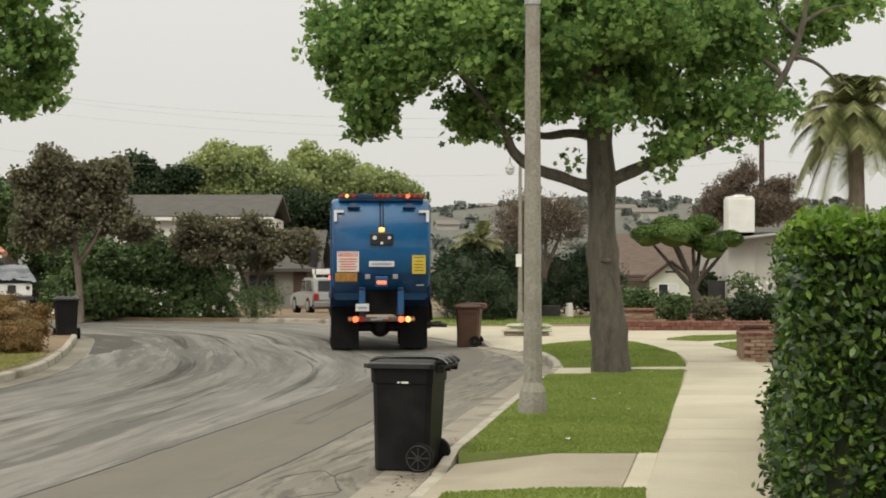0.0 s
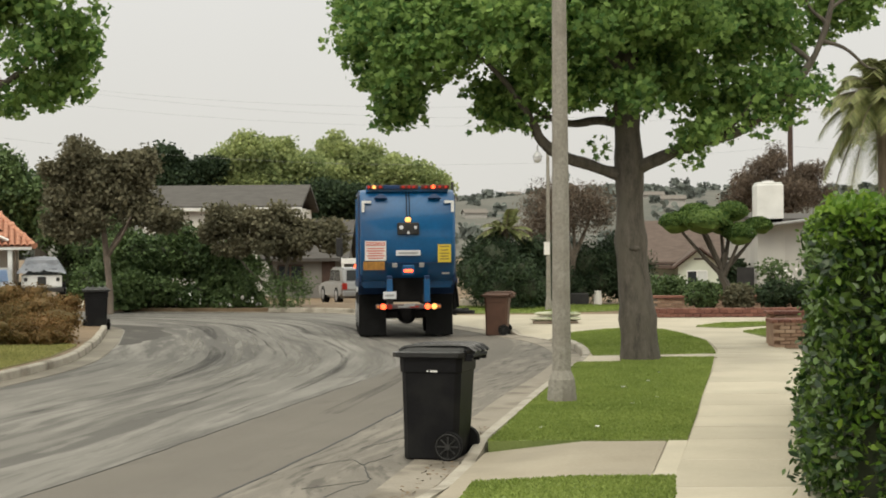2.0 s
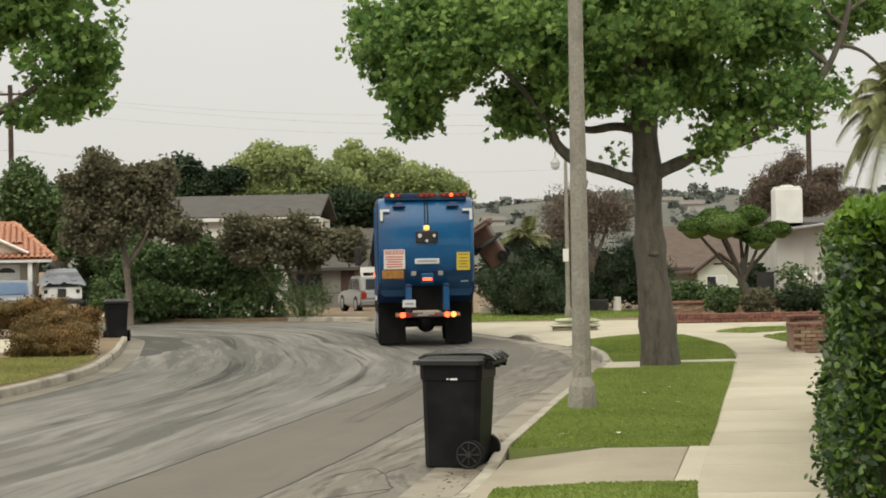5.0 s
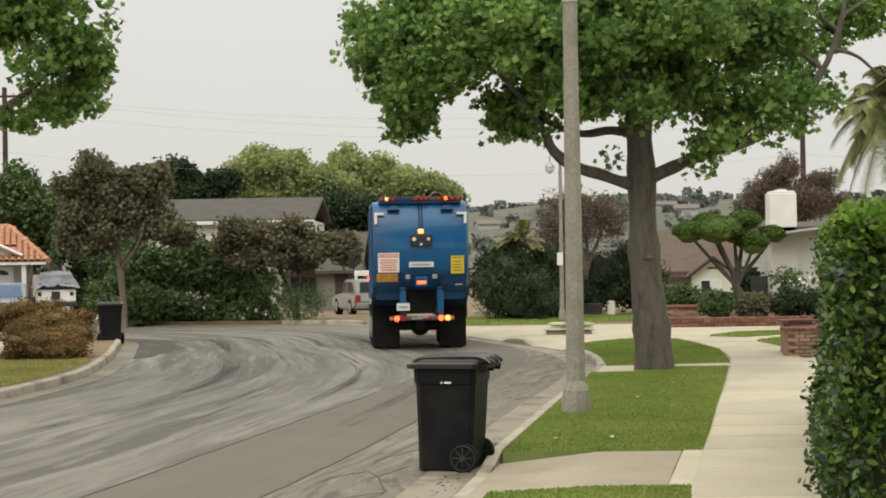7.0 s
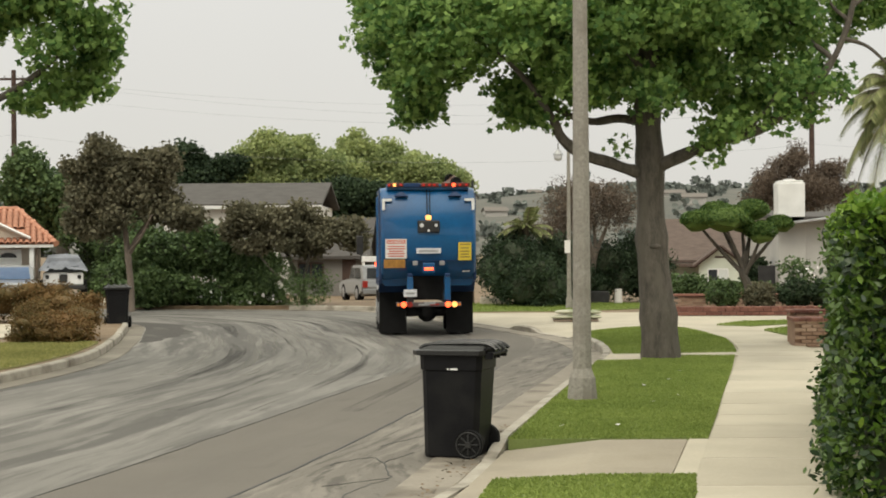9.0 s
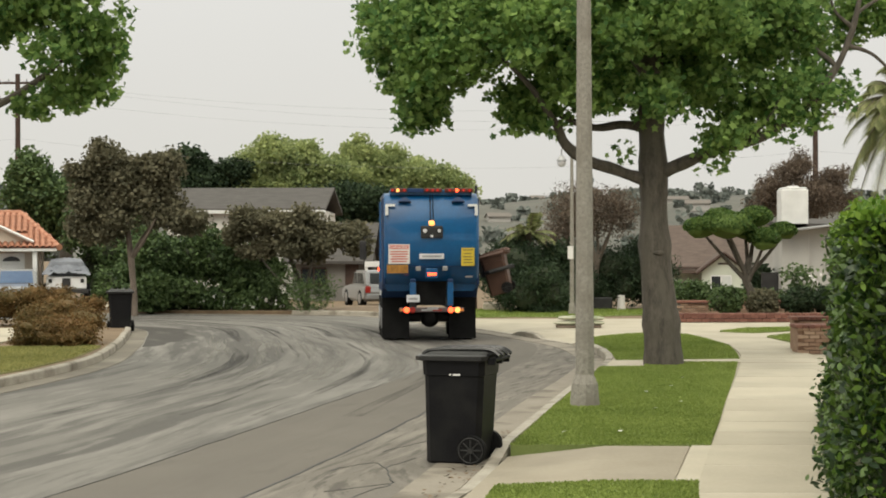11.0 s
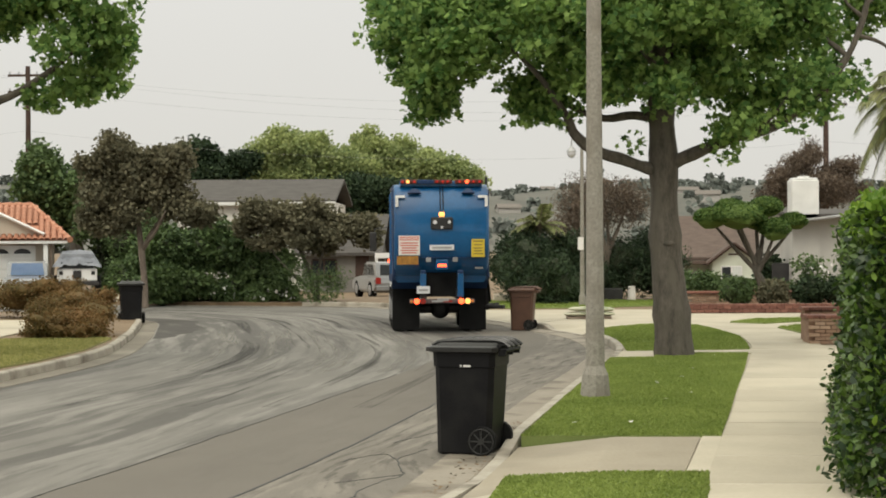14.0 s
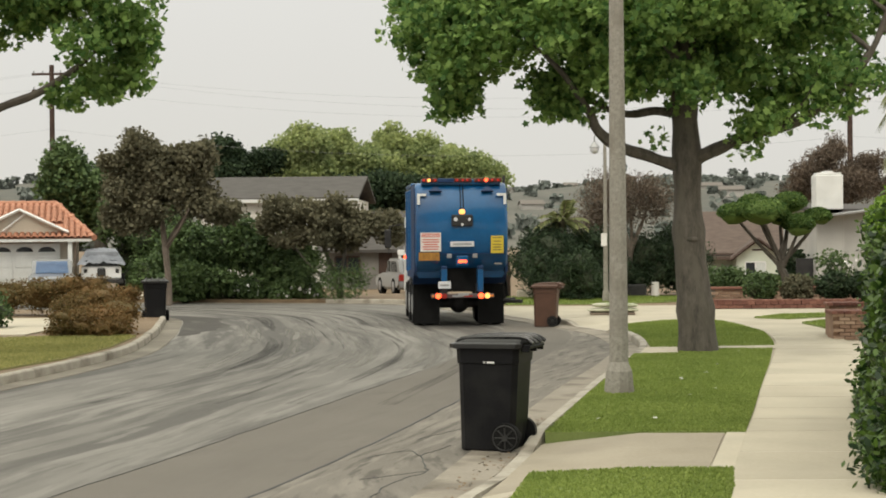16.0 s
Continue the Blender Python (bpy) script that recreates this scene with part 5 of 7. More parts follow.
street_tree = build_tree(
    "street_tree", "large sweetgum tree with a broad leafy green crown on the lawn",
    [([(2.97, 29.10, 0.05), (2.92, 29.10, 1.13), (2.80, 29.10, 2.52), (2.78, 29.10, 3.71), (2.76, 29.10, 4.90), (2.84, 29.10, 6.50), (3.1, 29.1, 9.5)], [0.36, 0.3, 0.262, 0.255, 0.2, 0.15, 0.06]),
     ([(2.78, 29.10, 3.36), (2.24, 29.00, 3.53), (1.58, 28.80, 3.71), (1.22, 28.70, 3.98), (1.06, 28.60, 4.29), (0.64, 28.50, 4.94), (-0.23, 28.40, 5.81)], [0.13, 0.11, 0.1, 0.1, 0.07, 0.05, 0.02]),
     ([(2.76, 29.10, 4.28), (2.26, 29.20, 4.34), (1.67, 29.40, 4.33), (0.97, 29.60, 4.70), (0.37, 29.70, 5.27)], [0.1, 0.075, 0.065, 0.05, 0.02]),
     ([(2.80, 29.10, 3.46), (3.32, 28.90, 3.67), (3.88, 28.70, 3.89), (4.60, 28.60, 4.11), (5.32, 28.50, 4.60), (5.85, 28.50, 5.29), (6.15, 28.50, 6.02), (6.34, 28.50, 6.89)], [0.14, 0.11, 0.09, 0.08, 0.07, 0.06, 0.05, 0.03]),
     ([(4.35, 28.65, 4.03), (4.75, 28.3, 4.5), (4.95, 28.1, 5.1)], [0.045, 0.03, 0.012]), ([(5.45, 28.5, 4.75), (5.85, 28.4, 4.72), (6.2, 28.4, 4.55)], [0.035, 0.022, 0.01]),
     ([(6.0, 28.5, 5.65), (6.45, 28.5, 5.5), (6.8, 28.5, 5.2), (7.0, 28.5, 5.15)], [0.045, 0.03, 0.02, 0.01]), ([(6.12, 28.5, 5.95), (5.8, 28.4, 6.25), (5.7, 28.3, 6.7)], [0.04, 0.025, 0.012]),
     ([(6.2, 28.5, 6.2), (6.6, 28.6, 6.45), (7.1, 28.7, 6.55)], [0.035, 0.022, 0.01]),
     ([(5.85, 28.50, 5.29), (5.36, 28.70, 5.75), (5.00, 28.90, 6.27)], [0.05, 0.035, 0.015]),
     ([(2.76, 29.10, 4.71), (3.42, 29.80, 5.68), (4.11, 30.40, 6.69)], [0.1, 0.07, 0.03]),
     ([(2.76, 29.10, 5.10), (1.89, 28.20, 5.98), (1.09, 27.50, 6.73)], [0.1, 0.07, 0.03])],
    "bark", big_lumps, 58000, 0.136, STAR, "sweetgum", 3, per=24, spread=0.17, shell=0.5, rough=4)
bm = bmesh.new()
bmesh.ops.create_uvsphere(bm, u_segments=12, v_segments=8, radius=1, matrix=Matrix.LocRotScale((-0.12, -0.25, 2.05), None, (0.1, 0.03, 0.045)))
part("knot", bm, "bark", street_tree, "healed branch scar", smooth=True)

corner_tree = build_tree(
    "street_tree", "sweetgum tree with a low branch reaching over the street",
    [([(-11.00, 26.8, 0.1), (-10.90, 26.8, 2.5), (-10.70, 26.8, 5.0), (-10.60, 26.8, 8.5)], [0.3, 0.24, 0.2, 0.1]),
     ([(-10.75, 26.8, 3.2), (-9.60, 26.6, 3.85), (-8.60, 26.4, 4.3), (-7.80, 26.3, 4.6), (-7.00, 26.2, 5.1), (-6.40, 26.2, 5.8)], [0.12, 0.09, 0.075, 0.06, 0.045, 0.02])],
    "bark", [(-6.55, 26.3, 5.6, 0.75, 0.9, 0.62), (-6.35, 26.3, 5.0, 0.42, 0.5, 0.42), (-7.00, 26.3, 4.75, 0.45, 0.5, 0.3), (-7.10, 26.3, 6.3, 1.2, 1.2, 0.7), (-8.60, 26.5, 5.9, 1.2, 1.4, 0.7), (-8.10, 26.3, 6.9, 1.8, 1.6, 1.0),
             (-10.60, 26.8, 7.5, 2.8, 2.6, 2.2), (-7.40, 26.3, 4.45, 0.3, 0.3, 0.16)],
    24000, 0.14, STAR, "sweetgum", 8, per=24, spread=0.15, shell=0.5, rough=3)


def build_hedge():
    rng = np.random.default_rng(11)
    a, b = Vector((2.8, 12.9, 0)), Vector((4.24, 20.6, 0))
    h = thing("hedge", "tall clipped hedge with pale young shoots beside the footpath", "hedge", pose(3.3, 13.0, 0.125))
    o = Vector((3.3, 13.0, 0.125))
    along = (b - a).normalized()
    out = Vector((-along.y, along.x, 0))
    wide, tall, deep = 2.6, 2.25, (b - a).length
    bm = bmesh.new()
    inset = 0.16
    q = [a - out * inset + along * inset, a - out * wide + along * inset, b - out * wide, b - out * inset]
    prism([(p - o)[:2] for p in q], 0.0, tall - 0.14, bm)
    # solid block, coloured as the shade behind the hedge leaves
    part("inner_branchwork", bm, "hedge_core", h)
    def sheet(n, corner, u, v, normal, rough=0.07):
        s, t = rng.random(n), rng.random(n)
        w = np.array([noise.noise(Vector((i * u.length * 1.3, j * v.length * 1.3, corner.x))) for i, j in zip(s, t)])
        p = np.array(corner - o) + s[:, None] * np.array(u) + t[:, None] * np.array(v)
        return p + (w * 0.09 + rng.normal(0, rough, n) - 0.03)[:, None] * np.array(normal)
    up = Vector((0, 0, tall))
    ground = Vector((0, 0, 0.125))
    end = sheet(9500, a + ground, -out * wide, up, -along)
    bulge = 0.16 * np.exp(-((end[:, 2] - 0.2) / 0.5) ** 2)[:, None] * np.array(out) * (np.linalg.norm(end[:, :2] - np.array((a - o)[:2]), axis=1) < 0.35)[:, None]
    long = sheet(11000, a + ground, along * deep, up, out)
    long += 0.14 * np.exp(-((long[:, 2] - 0.15) / 0.45) ** 2)[:, None] * np.array(out)
    body = np.concatenate([end + bulge, long])
    leaves("foliage", body, 0.085 * rng.uniform(0.6, 1.3, len(body)), OVAL, "hedge", rng, h, 0.2)
    top = sheet(7000, a + ground + Vector((0, 0, tall)), -out * wide, along * 2.2, Vector((0, 0, 1)), 0.06)
    rim = sheet(1500, a + ground + Vector((0, 0, tall - 0.22)), -out * wide, Vector((0, 0, 0.26)), -along, 0.04)
    rim2 = sheet(1300, a + ground + Vector((0, 0, tall - 0.22)), along * deep, Vector((0, 0, 0.26)), out, 0.04)
    stray = sheet(1100, a + ground, -out * wide, up, -along, 0.05)
    young = np.concatenate([top, rim, rim2, stray])
    young[:, 2] += np.abs(rng.normal(0, 0.035, len(young)))
    leaves("new_growth", young, 0.08 * rng.uniform(0.6, 1.3, len(young)), OVAL, "hedge_new", rng, h, 0.0, "pale green young shoots")


build_hedge()


def build_shrub(name, label, lumps, n, size, leaf, seed, shape=TUFT, per=14, spread=0.12, core="hedge_core", flowers=0, rough=0):
    rng = np.random.default_rng(seed)
    L = np.asarray(lumps, float)
    base = Vector((L[:, 0].mean(), L[:, 1].mean(), 0.12))
    s = thing(name, label, "shrub", Matrix.Translation(base))
    if rough:
        lumps = rough_lumps(lumps, rng, rough, 0.45)
    loc = [(x - base.x, y - base.y, z - base.z, a, b, c) for x, y, z, a, b, c in lumps]
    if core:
        # the default core colour darkens the gaps as inner shade would
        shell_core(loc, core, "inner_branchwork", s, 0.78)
    c = clumps(loc, n, rng, per, spread, 0.3)
    c = c[c[:, 2] > 0]
    leaves("foliage", c, size * rng.uniform(0.6, 1.3, len(c)), shape, leaf, rng, s, 0.3)
    if flowers:
        f = clumps([(x, y - b * 0.7, z, a, b * 0.35, c2) for x, y, z, a, b, c2 in loc], flowers, rng, 3, 0.12, 0.1)
        f = f[f[:, 2] > 0.05]
        leaves("blossom", f, 0.11, TUFT, "blossom", rng, s, 0.2, "white flowers")
    return s


# rusty shrubs on the planted corner
build_shrub("corner_shrub", "low spreading shrub with rusty orange and green leaves", [(-9.35, 35.6, 0.45, 0.9, 1.1, 0.42), (-10.0, 37.0, 0.6, 1.0, 1.1, 0.5), (-8.85, 34.9, 0.32, 0.42, 0.6, 0.3), (-9.6, 34.7, 0.36, 0.7, 0.6, 0.34), (-9.5, 37.2, 0.4, 0.45, 0.9, 0.34), (-9.95, 39.2, 0.38, 0.4, 0.9, 0.3)], 24000, 0.05, "rust_leaf", 21, core="rust_leaf", rough=4, spread=0.1)
build_shrub("corner_shrub", "low spreading shrub with rusty orange and green leaves", [(-12.0, 44.6, 0.62, 0.9, 0.8, 0.55), (-13.3, 44.9, 0.65, 1.0, 0.8, 0.58), (-11.2, 44.4, 0.5, 0.6, 0.6, 0.45), (-14.6, 45.2, 0.62, 0.9, 0.8, 0.55)], 18000, 0.05, "rust_leaf", 22, core="rust_leaf", rough=4, spread=0.1)
build_shrub("green_shrub", "clipped dark green shrub", [(-12.75, 38.2, 0.5, 0.55, 0.6, 0.5)], 1500, 0.08, "vine_leaf", 23)

# ivy-clad bank and trees beyond the bend
for i, (px0, lump) in enumerate(VINES):
    build_shrub("vine_bank", "dark green vines overgrowing a fence", lump, 15000, 0.12, "vine_leaf", 30 + i, rough=5, spread=0.2, flowers=0)

build_tree("garden_tree", "bronze-leaved tree with a pale forked trunk at the bend",
           [([(-11.63, 53.00, 0.08), (-11.67, 53.00, 1.21), (-11.74, 53.00, 2.20), (-11.88, 53.00, 3.29), (-12.06, 53.00, 4.47)], [0.125, 0.1, 0.1, 0.075, 0.03]),
            ([(-11.72, 53.00, 1.93), (-11.28, 53.30, 2.75), (-10.79, 53.60, 3.49), (-10.50, 54.00, 4.33)], [0.1, 0.08, 0.06, 0.02]),
            ([(-11.72, 53.00, 1.93), (-11.22, 52.60, 2.47), (-10.73, 52.00, 3.18)], [0.07, 0.05, 0.02]),
            ([(-11.88, 53.00, 3.29), (-12.57, 53.00, 3.92), (-13.11, 53.00, 4.47)], [0.08, 0.05, 0.02])],
           "bark_pale", [(*(-12.39, 53.00, 4.65), 0.85, 0.9, 0.85), (*(-11.48, 53.00, 4.29), 1.15, 1.0, 1.0), (*(-12.93, 53.00, 3.74), 0.75, 0.8, 0.85), (*(-12.21, 53.00, 3.20), 1.0, 0.9, 0.75), (*(-10.76, 53.00, 4.29), 0.8, 0.8, 0.9), (*(-10.22, 53.00, 3.29), 0.75, 0.8, 0.5),
                         (*(-9.67, 53.00, 3.11), 0.55, 0.7, 0.35), (*(-12.48, 53.00, 5.28), 0.6, 0.6, 0.4), (*(-11.12, 53.00, 5.01), 0.6, 0.7, 0.4), (*(-13.39, 53.00, 4.74), 0.45, 0.5, 0.3), (*(-13.11, 53.00, 2.84), 0.5, 0.6, 0.5)],
           27000, 0.11, TUFT, "bronze_leaf", 41, per=24, spread=0.17, shell=0.75, rough=6)
build_tree("garden_tree", "umbrella-shaped bronze-green tree on slim stems",
           [([(-6.47, 57.00, -0.07), (-6.70, 57.00, 0.94), (-7.09, 57.00, 1.92), (-7.68, 57.00, 2.69)], [0.09, 0.075, 0.06, 0.03]),
            ([(-6.47, 57.00, 0.16), (-6.41, 57.00, 1.33), (-6.12, 57.00, 2.31), (-5.53, 57.00, 2.89)], [0.08, 0.06, 0.05, 0.02]),
            ([(-6.55, 57.00, 0.45), (-7.14, 56.60, 0.95), (-7.70, 56.50, 1.53), (-8.19, 56.50, 2.21)], [0.06, 0.05, 0.04, 0.02])],
           "bark", [(*(-8.55, 57.00, 2.99), 0.85, 1.0, 0.5), (*(-7.48, 57.00, 3.08), 1.1, 1.2, 0.6), (*(-6.31, 57.00, 2.99), 1.1, 1.2, 0.6), (*(-5.24, 57.00, 2.69), 0.9, 1.0, 0.55), (*(-6.80, 57.00, 2.31), 1.0, 1.0, 0.4), (*(-4.66, 57.00, 2.31), 0.35, 0.5, 0.3), (*(-8.06, 57.00, 2.31), 0.7, 0.8, 0.35)],
           25000, 0.11, TUFT, "bronze_leaf", 42, per=24, spread=0.15, shell=0.75, rough=5)
build_shrub("garden_shrub", "loose olive-green shrub at the road edge", [(*(-6.42, 56.20, 0.57), 0.75, 0.6, 0.55), (*(-7.45, 56.80, 1.24), 0.8, 0.6, 0.5), (*(-5.88, 56.60, 0.95), 0.4, 0.4, 0.4)], 3500, 0.12, "vine_leaf", 43, shape=SPRIG, core=False, spread=0.16)

# tall trees behind the houses
for k, (px_, lumps, leaf, n) in enumerate(TALL):
    x, y = lumps[0][0], lumps[0][1]
    build_tree("tall_tree", "tall dense green tree behind the houses" if leaf != "dark_leaf" else "dark narrow conifer behind the houses",
               [([(x, y, -0.06), (x + 0.2, y, 3.0), (x, y, lumps[0][2])], [0.4, 0.3, 0.1])], "bark", lumps, n * 7, 0.175, TUFT, leaf, 50 + k, per=30, spread=0.3, shell=0.6, rough=7)

# dark shrubbery, palm and reddish trees right of the truck
build_shrub("conifer_shrub", "sprawling dark green juniper shrub", [(0.86, 55.00, 1.27, 1.10, 1.00, 0.95), (1.82, 55.40, 1.35, 1.00, 1.00, 1.00), (0.21, 56.00, 1.54, 0.70, 0.80, 0.75), (1.23, 54.60, 0.62, 1.00, 0.80, 0.60), (2.27, 54.80, 0.71, 0.80, 0.80, 0.70), (0.59, 55.50, 2.02, 0.50, 0.50, 0.50), (2.20, 55.50, 2.02, 0.50, 0.50, 0.45), (1.0, 53.2, 0.75, 0.8, 0.5, 0.7), (1.75, 53.3, 0.8, 0.7, 0.5, 0.75), (0.35, 53.6, 1.2, 0.4, 0.4, 0.5)], 30000, 0.15, "dark_leaf", 70, shape=SPRIG, rough=5, spread=0.24)
build_shrub("conifer_shrub", "dense dark green shrub along the garden", [(4.08, 58.00, 1.52, 1.30, 1.00, 1.00), (5.07, 58.00, 1.42, 1.00, 1.00, 1.10), (3.49, 58.00, 0.92, 1.00, 1.00, 0.90), (5.51, 58.00, 1.42, 0.75, 0.80, 0.80)], 22000, 0.14, "dark_leaf", 71, shape=SPRIG, rough=5, spread=0.22)
build_tree("garden_tree", "airy reddish crape myrtle with pale stems",
           [([(3.56, 57.50, 0.15), (3.50, 57.50, 0.93), (3.56, 57.50, 1.72), (3.95, 57.50, 2.70), (4.34, 57.50, 3.68)], [0.12, 0.1, 0.09, 0.06, 0.02]),
            ([(3.54, 57.50, 1.32), (3.36, 57.50, 2.31), (2.87, 57.50, 3.29), (2.57, 57.50, 3.88)], [0.08, 0.06, 0.04, 0.02]), ([(3.54, 57.50, 1.52), (3.56, 57.50, 2.70), (3.46, 57.50, 3.88)], [0.07, 0.05, 0.02])],
           "bark_pale", [(*(3.46, 57.50, 3.49), 1.2, 1.0, 0.8), (*(2.48, 57.50, 3.39), 0.8, 0.8, 0.7), (*(4.34, 57.50, 3.39), 0.8, 0.8, 0.6), (*(2.28, 57.50, 2.70), 0.7, 0.7, 0.5), (*(2.87, 57.50, 4.08), 0.6, 0.6, 0.35), (*(4.05, 57.50, 3.98), 0.7, 0.7, 0.3), (*(3.07, 57.50, 2.90), 0.8, 0.8, 0.5)],
           14000, 0.105, SPRIG, "red_leaf", 72, per=20, spread=0.26, shell=0.8)
build_tree("conifer_tree", "reddish-brown conifer behind the white chimney",
           [([(13.74, 75.00, -0.06), (13.74, 75.00, 3.64), (13.69, 75.00, 6.46)], [0.25, 0.2, 0.05])],
           "bark", [(*(13.74, 75.00, 4.41), 1.9, 1.5, 0.9), (*(12.97, 75.00, 5.44), 0.7, 0.8, 0.7), (*(13.74, 75.00, 5.95), 0.5, 0.6, 0.7), (*(14.76, 75.00, 5.18), 0.9, 0.9, 0.6), (*(15.28, 75.00, 4.41), 0.8, 0.8, 0.6), (*(12.33, 75.00, 4.92), 0.6, 0.7, 0.5), (*(15.66, 75.00, 5.44), 0.5, 0.5, 0.4)],
           26000, 0.15, SPRIG, "red_leaf", 73, per=18, spread=0.22, shell=0.7, rough=5)


def build_palm(m, label, trunk, n, length, droop, seed, r=0.2, bronze=False):
    """Feather palm: bent stems, each with rows of narrow leaflets."""
    rng = np.random.default_rng(seed)
    p = thing("palm_tree", label, "palm", m)
    part("trunk", tube(bmesh.new(), [(0, 0, 0), (0.05, 0, trunk * 0.5), (0, 0, trunk)], [r * 1.2, r, r * 0.9], 10), "bark_pale", p)
    for k in range(n):
        a, lift = k * 2.4 + rng.uniform(-0.2, 0.2), rng.uniform(-0.7, 1.25)
        d = Vector((math.cos(a), math.sin(a), 0))
        pts = [Vector((0, 0, trunk)) + d * (length * t * math.cos(lift) * (1 - 0.25 * t)) + Vector((0, 0, length * (t * math.sin(lift) - droop * t * t))) for t in np.linspace(0, 1, 9)]
        stem = part("frond", tube(bmesh.new(), pts, list(np.linspace(0.03, 0.006, 9)), 5), "bark_pale", p)
        v = []
        for j in range(58):
            t = 0.12 + 0.88 * j / 57
            q = t * 8
            i = min(int(q), 7)
            c = pts[i].lerp(pts[i + 1], q - i)
            ax = (pts[i + 1] - pts[i]).normalized()
            side = ax.cross(Vector((0, 0, 1))).normalized()
            ll = length * 0.24 * (1 - 0.65 * abs(t - 0.45)) * rng.uniform(0.85, 1.1)
            for sg in (-1, 1):
                tip = c + (side * sg * 0.8 + ax * 0.55 + Vector((0, 0, -0.35))) * ll
                w = ax * 0.017
                v += [c - w, c + w, tip + w * 0.2 + Vector((0, 0, -0.1 * ll))]
        raw_mesh("leaf_fan", np.array(v), len(v) // 3, 3, "palm_leaf", stem)
    return p


build_palm(pose(10.1, 40.5, 0.12), "tall feather palm with drooping pale fronds behind the hedge", 5.6, 80, 2.1, 0.5, 80)
build_palm(pose(1.15, 55.2, 0.12), "small feather palm with yellowish fronds among dark shrubs", 2.6, 26, 1.25, 0.36, 81, 0.1)


# ---- houses ----
def gable(bm, x0, x1, y0, y1, z_eave, z_ridge, over=0.4, thick=0.14, axis="x"):
    """Two roof slabs with the ridge along axis."""
    if axis == "x":
        ym = (y0 + y1) / 2
        rise = (z_ridge - z_eave) / (ym - y0)
        for s, ye in ((-1, y0 - over), (1, y1 + over)):
            ze = z_eave - rise * over
            lo = [(ye, ze), (ym, z_ridge), (ym, z_ridge + thick), (ye, ze + thick)]
            profile_y(bm, lo, x0 - over, x1 + over)
    else:
        xm = (x0 + x1) / 2
        rise = (z_ridge - z_eave) / (xm - x0)
        for xe in (x0 - over, x1 + over):
            ze = z_eave - rise * over
            lo = [(xe, ze), (xm, z_ridge), (xm, z_ridge + thick), (xe, ze + thick)]
            a = [bm.verts.new((x, y0 - over, z)) for x, z in lo]
            b = [bm.verts.new((x, y1 + over, z)) for x, z in lo]
            f = [bm.faces.new(a), bm.faces.new(b[::-1])] + [bm.faces.new((a[i], b[i], b[(i + 1) % 4], a[(i + 1) % 4])) for i in range(4)]
            bmesh.ops.recalc_face_normals(bm, faces=f)
    return bm


def wall_block(bm, x0, x1, y0, y1, z0, z_eave, z_ridge, axis):
    if axis == "x":
        profile_y(bm, [(y0, z0), (y1, z0), (y1, z_eave), ((y0 + y1) / 2, z_ridge), (y0, z_eave)], x0, x1)
    else:
        pts = [(x0, z0), (x1, z0), (x1, z_eave), ((x0 + x1) / 2, z_ridge), (x0, z_eave)]
        a = [bm.verts.new((x, y0, z)) for x, z in pts]
        b = [bm.verts.new((x, y1, z)) for x, z in pts]
        f = [bm.faces.new(a), bm.faces.new(b[::-1])] + [bm.faces.new((a[i], b[i], b[(i + 1) % 5], a[(i + 1) % 5])) for i in range(5)]
        bmesh.ops.recalc_face_normals(bm, faces=f)
    return bm


def window_on(house, x0, x1, y, z0, z1, panes=2, pane_mat="curtain", frame_mat="white_paint"):
    bm = new_box(x0, x1, y - 0.05, y + 0.02, z1 - 0.07, z1)
    box(bm, x0, x1, y - 0.07, y + 0.02, z0, z0 + 0.08)
    w = (x1 - x0) / panes
    for k in range(panes + 1):
        xc = x0 + k * w
        box(bm, xc - 0.035, xc + 0.035, y - 0.05, y + 0.02, z0 + 0.08, z1 - 0.07)
    win = part("window", bm, frame_mat, house)
    for k in range(panes):
        part("pane", new_box(x0 + k * w + 0.036, x0 + (k + 1) * w - 0.036, y - 0.02, y + 0.01, z0 + 0.081, z1 - 0.071), pane_mat if k else "glass", win)
    return win


def build_house(label, x0, x1, y0, y1, z0, z_eave, z_ridge, axis, wall, roof, over=0.4, wall_top=None):
    h = thing("house", label, "house", pose((x0 + x1) / 2, y0, z0))
    o = Matrix.Translation((-(x0 + x1) / 2, -y0, -z0))
    for nm, bm, mat in (("wall", wall_block(bmesh.new(), x0, x1, y0, y1, z0, z_eave, wall_top or z_ridge - 0.02, axis), wall), ("roof", gable(bmesh.new(), x0, x1, y0, y1, z_eave, z_ridge, over, axis=axis), roof)):
        bmesh.ops.transform(bm, matrix=o, verts=bm.verts)
        part(nm, bm, mat, h)
    return h, o


# two-storey grey-roofed house behind the vines
h1, o1 = build_house("white house with a long grey-brown shingle roof", -15.3, -8.2, 77.0, 85.0, -0.06, 4.1, 5.15, "x", "stucco", "roof_grey", 0.35, 4.12)
part("fascia", new_box(-3.9, 3.9, -0.42, -0.36, 3.98, 4.14), "white_paint", h1)
for xw in (-2.5, 0.3, 2.2):
    window_on(h1, xw - 0.5, xw + 0.5, -0.01, 2.6, 3.7)
